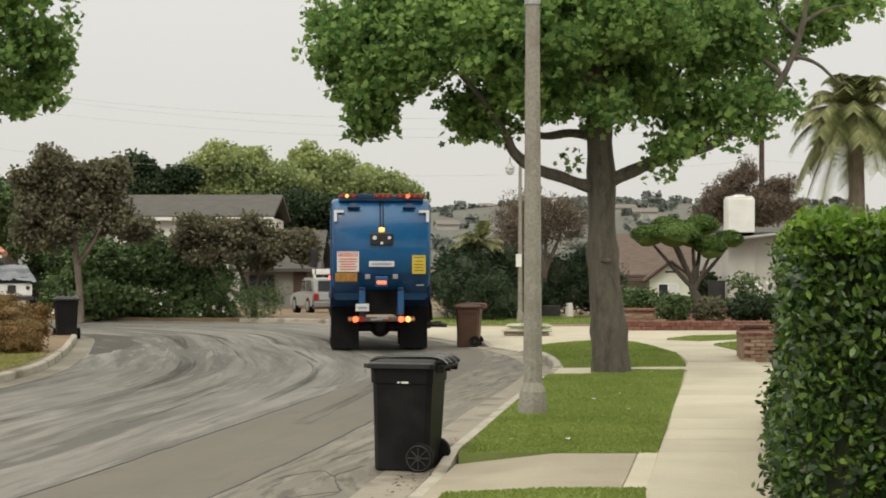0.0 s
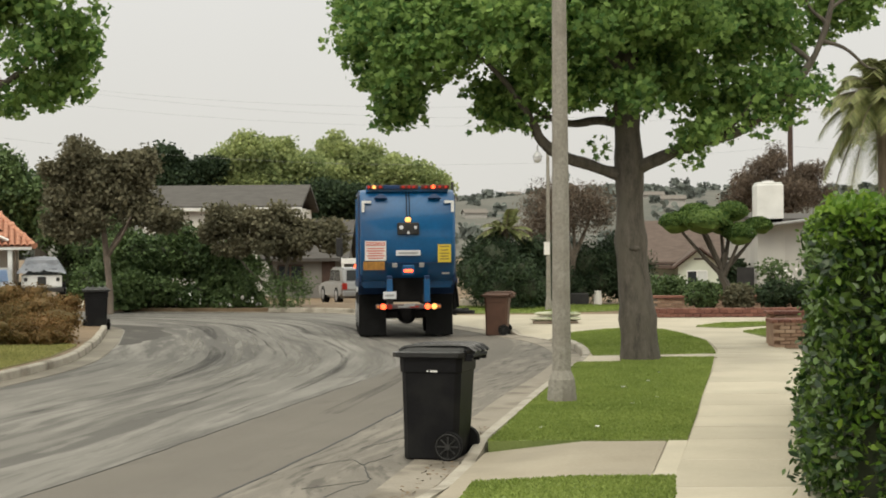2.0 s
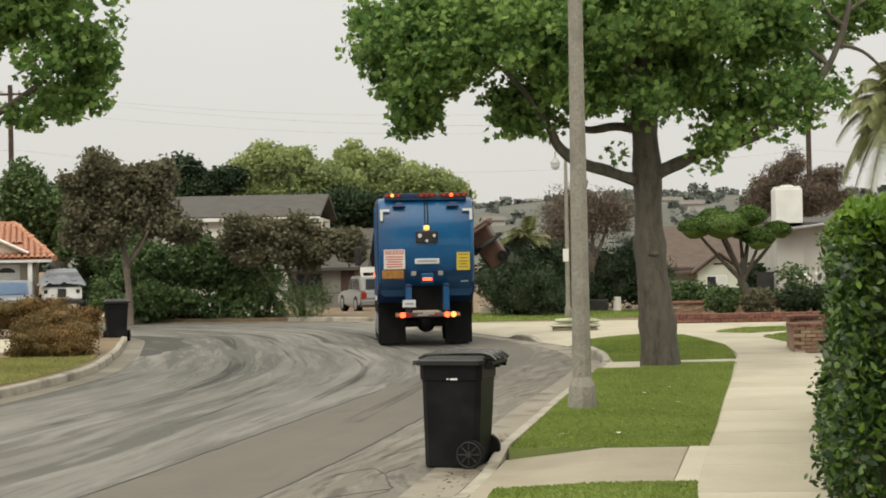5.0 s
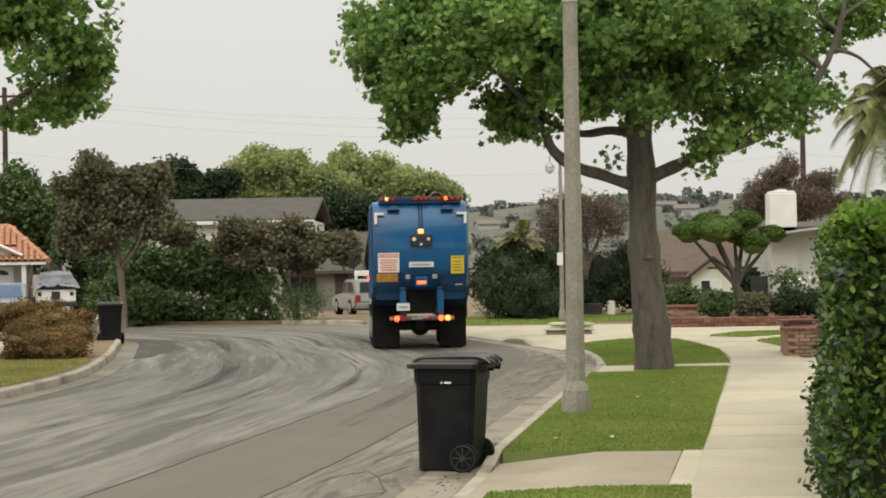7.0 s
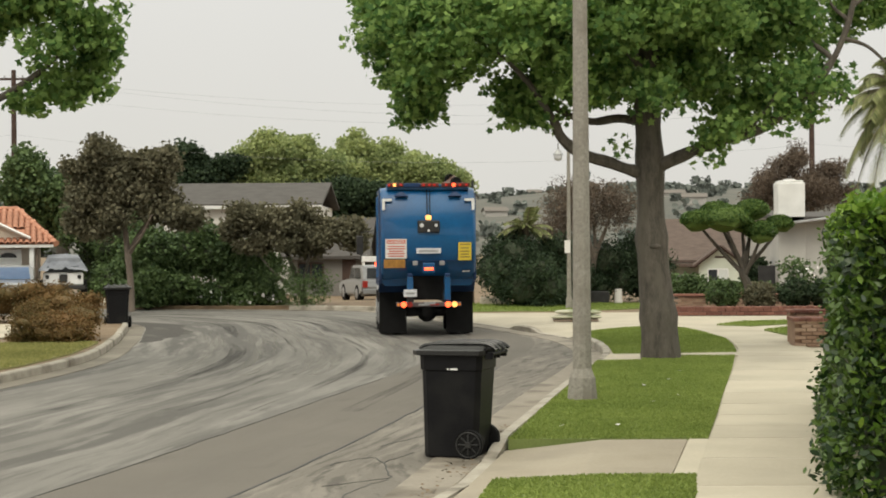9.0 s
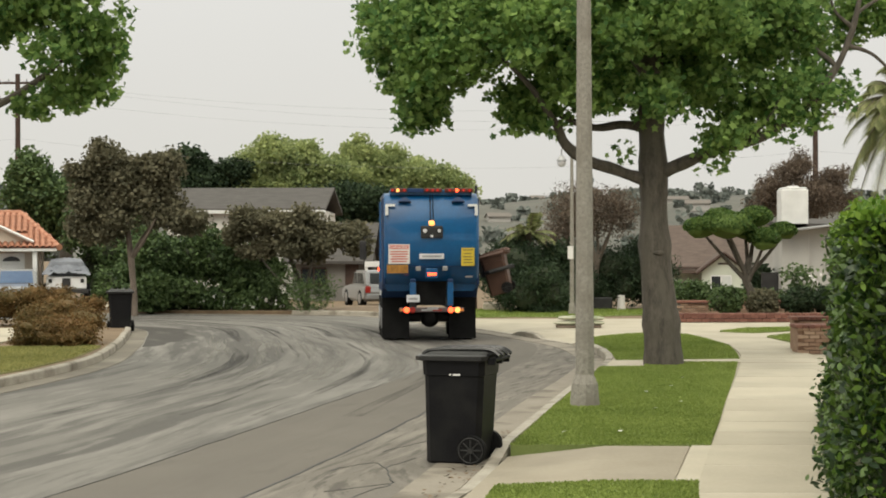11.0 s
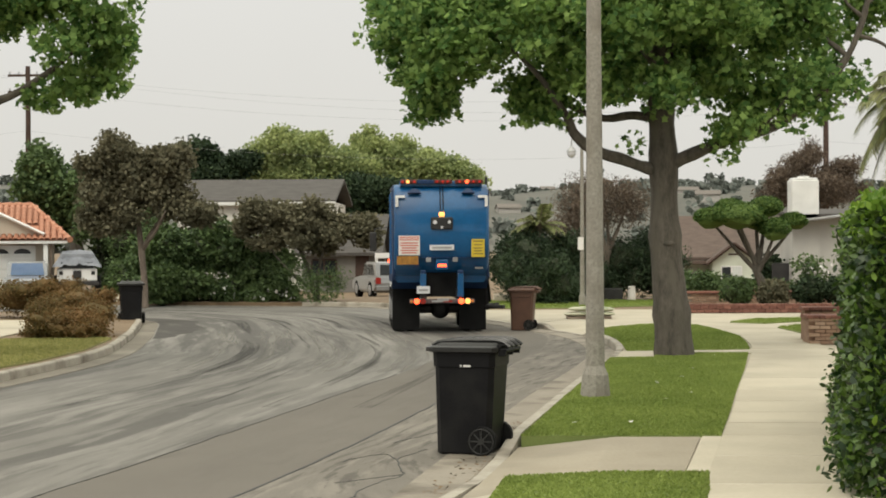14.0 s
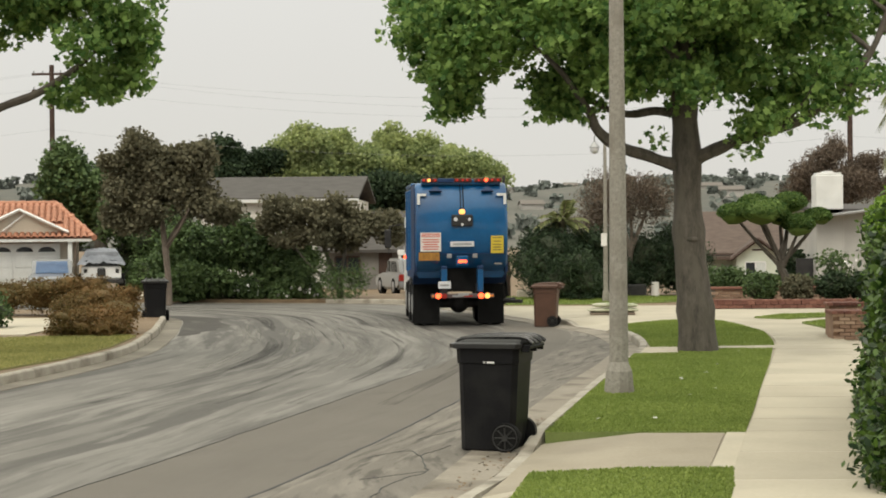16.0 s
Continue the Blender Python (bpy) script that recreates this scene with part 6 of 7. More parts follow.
# low grey house with a carport beside the truck
h2, o2 = build_house("low grey stucco house with a brown shingle roof and carport", -9.0, -5.8, 73.5, 81.0, -0.06, 1.75, 3.35, "x", "stucco_grey", "roof_grey", 0.4)
part("door", new_box(0.75, 1.35, -0.06, 0.0, 0.05, 1.65, 0.01), "trim_brown", h2)
bm = new_box(1.7, 4.6, -0.7, 6.0, 1.55, 1.75, 0.02)
part("carport_roof", bm, "roof_grey", h2)
part("carport_beam", new_box(1.65, 4.65, -0.8, -0.71, 1.52, 1.76, 0.01), "white_paint", h2, "white painted beam")
part("carport_back", new_box(1.7, 4.6, 5.9, 6.0, 0.0, 1.54), "stucco_grey", h2)
for x in (1.75, 4.5):
    part("post", new_box(x - 0.06, x + 0.06, -0.78, -0.66, 0.0, 1.515), "white_paint", h2)
window_on(h2, -1.2, -0.1, -0.01, 0.7, 1.5, 2, "glass", "trim_brown")
# pale house with a brown roof behind the shaped pine
D3 = 95.0
h3, o3 = build_house("pale green stucco house with a brown shingle roof", 10.2, 20.0, 96.5, 105.0, -1.2, 1.35, 3.55, "x", "stucco_mint", "roof_brown", 0.5)
bm = wall_block(bmesh.new(), -3.25, -0.86, -1.6, 1.0, 0.0, 2.25, 3.1, "y")
wing = part("gable_wall", bm, "stucco_mint", h3)
part("gable_roof", gable(bmesh.new(), -3.25, -0.86, -1.6, 2.6, 2.25, 3.15, 0.35, axis="y"), "roof_brown", h3)
bm = bmesh.new()
for s in (-1, 1):
    a, b = Vector((-2.055 + s * 1.55, -1.98, 2.05)), Vector((-2.055, -1.98, 3.22))
    rod(bm, a, b, 0.09, seg=4)
part("barge_board", bm, "trim_brown", h3)
window_on(h3, -2.75, -1.6, -1.61, 0.85, 1.95)
part("vent", new_box(-2.35, -1.75, -1.63, -1.6, 2.55, 2.65), "trim_brown", h3)
part("porch_roof", new_box(-5.0, -3.6, -1.7, 0.4, 2.05, 2.25, 0.02), "roof_brown", h3)
# house with the white chimney
# walls and breast take the stucco with shade in its colour
h4, o4 = build_house("white stucco house with a broad white chimney", 10.25, 18.0, 58.2, 67.0, 0.12, 2.95, 3.2, "x", "stucco_shade", "roof_grey", 0.3)
part("chimney_breast", new_box(-4.1, -3.15, -0.12, 0.6, 0.0, 2.72, 0.02), "stucco_shade", h4)
bm = new_box(-4.15, -3.2, -0.3, 0.6, 2.73, 4.15, 0.04)
part("chimney", bm, "white_paint", h4, "white painted chimney stack")
part("chimney_cap", new_box(-4.1, -3.25, -0.26, 0.56, 4.151, 4.22, 0.03), "white_paint", h4)
part("cap_stone", new_box(-3.85, -3.5, -0.1, 0.4, 4.221, 4.28, 0.02), "white_paint", h4)
bm = bmesh.new()
box(bm, -4.3, -2.2, -0.75, -0.05, 2.62, 2.72, 0.01)
bmesh.ops.rotate(bm, verts=bm.verts, cent=(-4.3, 0, 2.7), matrix=Matrix.Rotation(radians(-7), 3, "Y"))
part("eave", bm, "roof_grey", h4, "thin projecting eave")
bm = bmesh.new()
rod(bm, (-4.3, -0.78, 2.66), (-2.2, -0.78, 2.92), 0.05, seg=6)
part("gutter_pipe", bm, "steel", h4)
# near-black panel painted as the shadow in the gap left of the chimney
part("dark_gate", new_box(-4.75, -4.16, 0.2, 0.3, 0.0, 1.25), "black_metal", h4)


def build_tile_house():
    """Garage wing under a hipped roof of clay barrel tiles with a small gable, each tile its own piece."""
    h = thing("house", "tan stucco house with orange clay tiles and white garage", "house", pose(-18.35, 65.5, 0.1, 0, 0, 15))
    part("wall", new_box(-9.0, 0.3, 0.2, 7.0, 0.0, 2.2), "stucco_tan", h)
    # hipped main roof
    e, r, ye, ym, yb = 2.2, 3.66, -0.55, 3.5, 7.5
    bm = bmesh.new()
    eave = [bm.verts.new(v) for v in ((-9.4, ye, e), (0.95, ye, e), (0.95, yb, e), (-9.4, yb, e))]
    ridge = [bm.verts.new((-9.4, ym, r)), bm.verts.new((-0.6, ym, r))]
    for f in ((eave[0], eave[1], ridge[1], ridge[0]), (eave[1], eave[2], ridge[1]), (eave[2], eave[3], ridge[0], ridge[1]), (eave[3], eave[0], ridge[0]), tuple(eave[::-1])):
        bm.faces.new(f)
    bmesh.ops.recalc_face_normals(bm, faces=bm.faces)
    part("roof", bm, "clay", h)
    part("fascia", new_box(-9.3, 0.85, ye + 0.02, ye + 0.08, e - 0.12, e - 0.003), "white_paint", h)
    # gable over the garage
    part("gable_wall", wall_block(bmesh.new(), -3.7, -0.25, -0.1, 2.0, 2.25, 2.5, 3.36, "y"), "stucco_tan", h)
    part("gable_roof", gable(bmesh.new(), -3.7, -0.2, -0.1, 3.0, 2.5, 3.36, 0.2, 0.1, axis="y"), "clay", h)
    bm = bmesh.new()
    for x in (-0.05, -3.85):
        rod(bm, (x, -0.32, 2.45), (-1.95, -0.32, 3.36), 0.06, seg=4)
    part("barge_board", bm, "white_paint", h)
    bm = bmesh.new()
    rod(bm, (-1.75, -0.14, 3.2), (-2.6, -0.14, 2.5), 0.05, seg=4)
    part("brace", bm, "white_paint", h)
    slope = (r - e) / (ym - ye)

    def tile_mesh(tilt):
        bm = bmesh.new()
        rings = []
        for yy, rr in ((-0.06, 0.12), (0.47, 0.095)):
            rings.append([bm.verts.new((math.cos(a) * rr, yy, math.sin(a) * rr + yy * tilt)) for a in np.linspace(0, math.pi, 7)])
        for k in range(6):
            bm.faces.new((rings[0][k], rings[0][k + 1], rings[1][k + 1], rings[1][k]))
        ob = part("roof_tile", bm, "clay", h, smooth=True)
        return ob.data, ob

    data, first = tile_mesh(slope)
    for row in range(9):
        for c in range(27):
            x, y = 0.8 - c * 0.242, ye + row * 0.43
            if x > 0.95 - (y + 0.2 - ye) * 1.55 / (ym - ye) + 0.05 or (row > 1 and -3.6 < x < -0.3 and y < 0.9):
                continue
            ob = first or new("roof_tile", data)
            first = None
            ob.parent = h
            ob.location = (x, y, e + 0.01 + (y - ye) * slope)
    # half-round caps along the hip and the ridge
    a, b = Vector((0.95, ye, e + 0.03)), Vector((-0.6, ym, r + 0.03))
    for k in range(11):
        part("hip_tile", rod(bmesh.new(), a.lerp(b, k / 11), a.lerp(b, (k + 1.1) / 11), 0.13, 0.1, 8), "clay", h)
    for k in range(14):
        part("ridge_tile", rod(bmesh.new(), (-0.6 - k * 0.42, ym, r + 0.03), (-1.06 - k * 0.42, ym, r + 0.03), 0.13, 0.1, 8), "clay", h)
    gd = part("garage_door", new_box(-6.6, -0.4, 0.12, 0.19, 0.0, 2.0), "white_paint", h, "white panelled garage door")
    for c in range(7):
        for k in range(3):
            part("panel", new_box(-6.5 + c * 0.87, -5.76 + c * 0.87, 0.09, 0.119, 0.06 + k * 0.5, 0.5 + k * 0.5, 0.012), "white_paint", gd)
        bm = bmesh.new()
        xs = -6.13 + c * 0.87
        pts = [(xs + math.cos(t) * 0.34, math.sin(t) * 0.2 + 1.68) for t in np.linspace(0, math.pi, 9)]
        v = [bm.verts.new((x, 0.105, z)) for x, z in pts]
        w = [bm.verts.new((x, 0.12, z)) for x, z in pts]
        bm.faces.new(v)
        for k in range(9):
            bm.faces.new((v[k], v[(k + 1) % 9], w[(k + 1) % 9], w[k]))
        part("fan_window", bm, "glass", gd)
    part("post", new_box(-0.09, 0.09, -0.4, -0.22, 0.0, 2.19, 0.01), "white_paint", h)
    part("downpipe", rod(bmesh.new(), (0.2, -0.25, 0.0), (0.2, -0.25, 2.19), 0.05, seg=8), "wood_grey", h)


build_tile_house()


# ---- cars ----
def build_car(m, paint, label, length=4.5, width=1.8, height=1.6, suv=True, screen="glass"):
    """x right, y forward; origin on the ground below the middle."""
    c = thing("car", label, "car", m, "parked cars")
    L, W, H = length / 2, width / 2, height
    low = [(-L, 0.38), (-L - 0.02, 0.62), (-L + 0.04, H * 0.58), (L - 1.25, H * 0.6), (L - 0.2, H * 0.53), (L, 0.65), (L - 0.03, 0.3), (L - 0.3, 0.22), (-L + 0.3, 0.24)]
    bm = profile_y(bmesh.new(), low, -W, W)
    bmesh.ops.bevel(bm, geom=[e for e in bm.edges if abs(e.verts[0].co.x - e.verts[1].co.x) < 1e-4], offset=0.08, segments=2, affect="EDGES")
    part("body", bm, paint, c)
    rear = -L + (0.08 if suv else 0.7)
    cab = [(rear, H * 0.57), (rear + 0.3, H * 0.97), (rear + 0.7, H), (0.2, H * 0.99), (L - 1.35, H * 0.57)]
    bm = profile_y(bmesh.new(), cab, -W * 0.86, W * 0.86)
    bmesh.ops.bevel(bm, geom=[e for e in bm.edges if abs(e.verts[0].co.x - e.verts[1].co.x) < 1e-4], offset=0.07, segments=2, affect="EDGES")
    part("roof", bm, paint, c)
    for sx in (-1, 1):
        for y0, y1, y2, y3 in ((rear + 0.5, -0.35, -0.35, rear + 0.75), (-0.28, L - 1.62, 0.28, -0.28)):
            bm = bmesh.new()
            x = sx * (W * 0.86 + 0.008)
            v = [bm.verts.new((x, y, z)) for y, z in ((y0, H * 0.63), (y1, H * 0.63), (y2, H * 0.92), (y3, H * 0.92))]
            f = bm.faces.new(v)
            bmesh.ops.solidify(bm, geom=[f], thickness=0.012)
            part("side_window", bm, "glass", c)
    for y0, z0, y1, z1 in ((rear + 0.03, H * 0.65, rear + 0.24, H * 0.92), (L - 1.38, H * 0.62, 0.36, H * 0.95)):
        s = -0.012 if y0 < 0 else 0.03
        bm = bmesh.new()
        v = [bm.verts.new(p) for p in ((-W * 0.72, y0 + s, z0), (W * 0.72, y0 + s, z0), (W * 0.66, y1 + s, z1), (-W * 0.66, y1 + s, z1))]
        bmesh.ops.solidify(bm, geom=[bm.faces.new(v)], thickness=0.012)
        part("rear_window" if y0 < 0 else "windscreen", bm, "glass" if y0 < 0 else screen, c)
    for sx in (-1, 1):
        for y in (-L + 0.85, L - 0.9):
            x = sx * (W - 0.1)
            w = part("wheel", rod(bmesh.new(), (x - 0.11, y, 0.34), (x + 0.11, y, 0.34), 0.34, seg=20), "black", c)
            part("rim", rod(bmesh.new(), (x + sx * 0.1, y, 0.34), (x + sx * 0.125, y, 0.34), 0.22, 0.2, seg=14), "steel", w)
        part("tail_lamp", new_box(sx * W * 0.84 - 0.1, sx * W * 0.84 + 0.1, -L - 0.035, -L + 0.1, H * 0.4, H * 0.58, 0.02), "red_dim", c)
        part("headlamp", new_box(sx * W * 0.75 - 0.16, sx * W * 0.75 + 0.16, L - 0.22, L - 0.02, H * 0.4, H * 0.48, 0.02), "white_lens", c)
    part("bumper", new_box(-W * 0.95, W * 0.95, -L - 0.06, -L + 0.1, 0.32, 0.52, 0.03), paint, c)
    return c


build_car(pose(-4.9, 66.7, -0.06, 0, 0, 18), "silver_car", "silver hatchback parked beside the low grey house", 4.1, 1.7, 1.46)
tagged(finish("pavement_drive", prism([(-24.5, 60.0), (-13.4, 57.9), (-13.2, 65.9), (-15.2, 70.0), (-18.4, 70.0), (-18.5, 65.9), (-24.5, 65.9)], 0.05, 0.128), "concrete"), "pale concrete driveway of the tile-roofed house", "driveway", kind="structure")
build_car(pose(-18.55, 63.6, 0.128, 0, 0, 197), "silver_car", "silver saloon car with a blue sunshade behind its windscreen", 4.4, 1.75, 1.36, False, "blue_car")
build_car(pose(-21.3, 62.6, 0.128, 0, 0, 198), "white_car", "white saloon car parked in the driveway", 4.4, 1.75, 1.4, False)


def build_jeep(m):
    j = thing("car", "white off-road car with a grey cloth cover over its roof", "car", m, "parked cars")
    part("body", new_box(-0.78, 0.78, -1.8, 1.8, 0.55, 1.06, 0.06), "white_car", j)
    bm = bmesh.new()
    bmesh.ops.create_grid(bm, x_segments=22, y_segments=26, size=1.0)
    for v in bm.verts:
        x, y = v.co.x, v.co.y
        edge = max(abs(x), abs(y))
        drop = max(0.0, (edge - 0.72) / 0.28)
        v.co = Vector((x * (0.8 + 0.14 * drop), -0.5 + y * (1.36 + 0.1 * drop), 1.76 - (0.55 + 0.12 * noise.noise(Vector((x * 5, y * 5, 9)))) * drop ** 1.1 - 0.1 * x * x + 0.05 * noise.noise(Vector((x * 5, y * 5, 0))) + 0.05 * noise.noise(Vector((x * 11, y * 11, 3)))))
    bmesh.ops.solidify(bm, geom=bm.faces[:], thickness=0.015)
    box(bm, -0.66, 0.66, -1.72, 0.75, 1.03, 1.66, 0.05)
    part("cover", bm, "cover", j, "draped grey cloth", smooth=True)
    part("rear_window", new_box(-0.62, 0.62, -1.86, -1.8, 1.07, 1.3, 0.02), "glass", j)
    part("bumper", new_box(-0.85, 0.85, -1.95, -1.75, 0.38, 0.54, 0.03), "black_metal", j)
    part("spare_bracket", new_box(-0.16, 0.16, -1.87, -1.79, 0.66, 0.98, 0.03), "black_metal", j)
    for sx in (-1, 1):
        part("tail_lamp", new_box(sx * 0.62 - 0.07, sx * 0.62 + 0.07, -1.84, -1.79, 0.8, 0.95, 0.02), "black_metal", j)
        for y in (-1.2, 1.2):
            w = part("wheel", rod(bmesh.new(), (sx * 0.8 - 0.12, y, 0.37), (sx * 0.8 + 0.12, y, 0.37), 0.37, seg=20), "black", j)
            part("rim", rod(bmesh.new(), (sx * 0.8 + sx * 0.1, y, 0.37), (sx * 0.8 + sx * 0.13, y, 0.37), 0.2, seg=12), "steel", w)
    return j


build_jeep(pose(-17.38, 66.7, 0.128, 0, 0, 14))
tagged(finish("garden_wall", new_box(-13.35, -13.2, 57.9, 66.0, 0.12, 0.75, 0.02), "stucco_grey"), "low pale garden wall beside the driveway", "wall")
tagged(finish("pavement_left", prism([(-10.9, 35.3), (-10.95, 38.5), (-10.7, 42.9), (-17.0, 43.2), (-17.0, 35.3)], 0.1, 0.152), "concrete"), "pale concrete garden path", "pavement", kind="structure")


# ---- brick planter, pillar, sacks ----
BRICK_MESH = {}


def bricks(parent, x0, x1, y, z0, courses, mat, size=(0.2, 0.09, 0.062), joint=0.012, depth_shift=0.0):
    """Courses of bricks in running bond on the front of a wall."""
    w, d, h = size
    key = (mat, size)
    if key not in BRICK_MESH:
        ob = part("brick", new_box(0, w, 0, d, 0, h, 0.004), mat, parent)
        BRICK_MESH[key] = ob.data
        bpy.data.objects.remove(ob)
    rng = random.Random(7)
    for r in range(courses):
        x = x0 + (0 if r % 2 == 0 else -w / 2)
        while x < x1 - 0.03:
            if x >= x0 - 0.03:
                ob = new("brick", BRICK_MESH[key])
                ob.parent = parent
                ob.location = (x, y - d + 0.012 + rng.uniform(-0.004, 0.004), z0 + r * (h + joint))
            x += w + joint


planter = thing("planter", "low brick planter wall with a red brick edging below clipped bushes", "planter", pose(5.4, 49.2, 0.125))
part("wall", new_box(0.0, 5.4, 0.0, 0.25, 0.0, 0.47), "mortar", planter)
bricks(planter, 0.0, 5.4, 0.0, 0.02, 6, "brick_tan")
part("coping", new_box(-0.05, 5.45, -0.14, 0.28, 0.472, 0.54, 0.01), "brick", planter)
part("raised_end", new_box(1.45, 2.0, -0.03, 0.35, 0.541, 0.72, 0.01), "brick_tan", planter)
border = thing("brick_edging", "low red brick edging along the driveway", "edging", pose(4.95, 46.6, 0.125))
part("core", new_box(0.0, 5.9, 0.02, 0.3, 0.0, 0.2), "mortar", border)
bricks(border, 0.0, 5.9, 0.0, 0.015, 2, "brick", (0.2, 0.09, 0.09))
for k in range(54):
    part("cap_brick", new_box(k * 0.11, k * 0.11 + 0.1, -0.08, 0.3, 0.205, 0.255, 0.006), "brick", border)
soil = tagged(finish("planter_soil", prism([(4.95, 46.92), (10.9, 46.92), (10.9, 49.0), (5.2, 49.0)], 0.1, 0.3), "dirt"), "dark planting bed behind the edging", "soil", kind="structure")

pillar = thing("brick_pillar", "short tan brick pillar with a red brick cap at the footpath", "pillar", pose(5.88, 32.3, 0.125))
part("core", new_box(0.0, 0.62, 0.0, 0.6, 0.0, 0.5), "brick_tan", pillar)
bricks(pillar, 0.0, 0.62, 0.0, 0.01, 7, "brick_tan")
for k in range(6):
    part("cap_brick", new_box(-0.05 + k * 0.12, 0.06 + k * 0.12, -0.13, 0.62, 0.505, 0.57, 0.008), "brick", pillar)
pillar2 = thing("brick_pillar", "taller brick pier behind the short pillar", "pillar", pose(6.05, 33.4, 0.125))
part("core", new_box(-0.05, 0.6, 0.0, 0.4, 0.0, 0.62), "brick_tan", pillar2)
bricks(pillar2, -0.05, 0.6, 0.0, 0.01, 8, "brick_tan")
for k in range(6):
    part("cap_brick", new_box(-0.1 + k * 0.12, 0.01 + k * 0.12, -0.13, 0.42, 0.622, 0.685, 0.008), "brick", pillar2)

rngb = random.Random(3)
tagged(finish("board", new_box(1.62, 2.78, 43.2, 44.0, 0.126, 0.19, 0.01), "wood_grey"), "brown wooden board under the sacks", "board")
for k, (x, y, z, w, a) in enumerate(((1.95, 43.5, 0.25, 0.42, 4), (2.5, 43.55, 0.25, 0.4, -6), (2.05, 43.55, 0.38, 0.4, -3), (2.52, 43.6, 0.37, 0.36, 7))):
    bm = bmesh.new()
    bmesh.ops.create_uvsphere(bm, u_segments=18, v_segments=10, radius=1)
    for v in bm.verts:
        sx, sy = (1 if v.co.x > 0 else -1), (1 if v.co.y > 0 else -1)
        v.co.x, v.co.y = sx * abs(v.co.x) ** 0.55, sy * abs(v.co.y) ** 0.55
        v.co.z = v.co.z * (1 - 0.25 * abs(v.co.x)) + 0.12 * noise.noise(v.co * 2 + Vector((k * 5, 0, 0)))
        v.co = Vector((v.co.x * w, v.co.y * 0.3, v.co.z * 0.062))
    s = finish("sack", bm, "bag", True)
    s.matrix_basis = pose(x, y, z, 0, 0, a)
    tagged(s, "flat pale woven sack stacked on a board by the driveway", "sack", "stacked sacks")

# bushes in the planting bed
for k, (x, y, z, r, mat) in enumerate(((6.68, 48.0, 0.68, 0.44, "vine_leaf"), (7.74, 48.1, 0.6, 0.42, "bronze_leaf"), (8.75, 48.0, 0.66, 0.45, "dark_leaf"), (9.7, 48.1, 0.68, 0.48, "dark_leaf"))):
    build_shrub("round_bush", "rounded clipped bush in the brick-edged bed", [(x, y, z, r, r, r * 0.9), (x + 0.06, y, z + 0.06, r * 0.85, r * 0.8, r * 0.8)], 3600, 0.07, mat, 100 + k, spread=0.07)
build_shrub("fern_bush", "loose green fern-like bush behind the planter wall", [(5.7, 50.2, 0.75, 0.7, 0.5, 0.42), (6.3, 50.4, 0.75, 0.6, 0.5, 0.4)], 2200, 0.13, "vine_leaf", 110, shape=OVAL, core=False, spread=0.14)
build_shrub("rose_bush", "straggly bush with white blossom by the white wall", [(9.3, 50.4, 1.15, 0.45, 0.45, 0.5), (9.1, 50.4, 1.3, 0.3, 0.35, 0.35)], 700, 0.09, "vine_leaf", 111, core=False, spread=0.15, flowers=18)
build_shrub("leafy_bush", "green bush by the pale house", [(7.6, 54.0, 0.4, 1.0, 0.8, 0.36), (9.0, 54.5, 0.4, 0.9, 0.8, 0.36), (5.9, 55.0, 0.45, 0.8, 0.8, 0.42)], 3000, 0.13, "vine_leaf", 112, spread=0.15)


# ---- shaped pine ----
def build_cloud_pine():
    rng = np.random.default_rng(90)
    base = Vector((8.07, 52.00, 0.78))
    base.z = 0.12
    t = thing("pine_tree", "cloud-pruned pine with rounded green pads on bare branches", "tree", Matrix.Translation(base))
    pads = [((6.51, 52.00, 2.88), 0.6, 0.34), ((7.27, 51.60, 2.91), 0.78, 0.46), ((7.11, 52.50, 3.19), 0.5, 0.3), ((8.22, 52.40, 3.19), 0.55, 0.36), ((8.39, 51.80, 2.50), 0.52, 0.36), ((9.05, 52.30, 2.74), 0.45, 0.3), ((7.87, 52.20, 2.74), 0.4, 0.28)]
    part("trunk", tube(bmesh.new(), smooth_line([(0, 0, 0), (-0.05, 0, 0.7), (-0.25, 0, 1.2), (-0.1, 0, 1.8)], 4), list(np.linspace(0.16, 0.08, 13)), 8), "bark", t, smooth=True)
    for k, (c, r, h) in enumerate(pads):
        c = Vector(c) - base
        fork = Vector((-0.12 - 0.05 * (k % 3), 0, 1.0 + 0.15 * (k % 4)))
        part("limb", tube(bmesh.new(), smooth_line([fork, fork.lerp(c, 0.5) + Vector((0, 0, -0.12)), c - Vector((0, 0, h * 0.5))], 4), list(np.linspace(0.085, 0.04, 9)), 7), "bark", t, smooth=True)
        shell_core([(c.x, c.y, c.z, r, r * 0.9, h)], "pine", "pad_core", t, 0.86)
        d = rng.normal(size=(2600, 3))
        d /= np.linalg.norm(d, axis=1)[:, None]
        d[:, 2] = np.where(d[:, 2] < 0, d[:, 2] * 0.55, d[:, 2])
        p = np.array(c) + d * np.array((r, r * 0.9, h)) * rng.uniform(0.86, 1.04, (2600, 1))
        leaves("pad", p, 0.075 * rng.uniform(0.7, 1.3, 2600), OVAL, "pine", rng, t, 0.2)


build_cloud_pine()


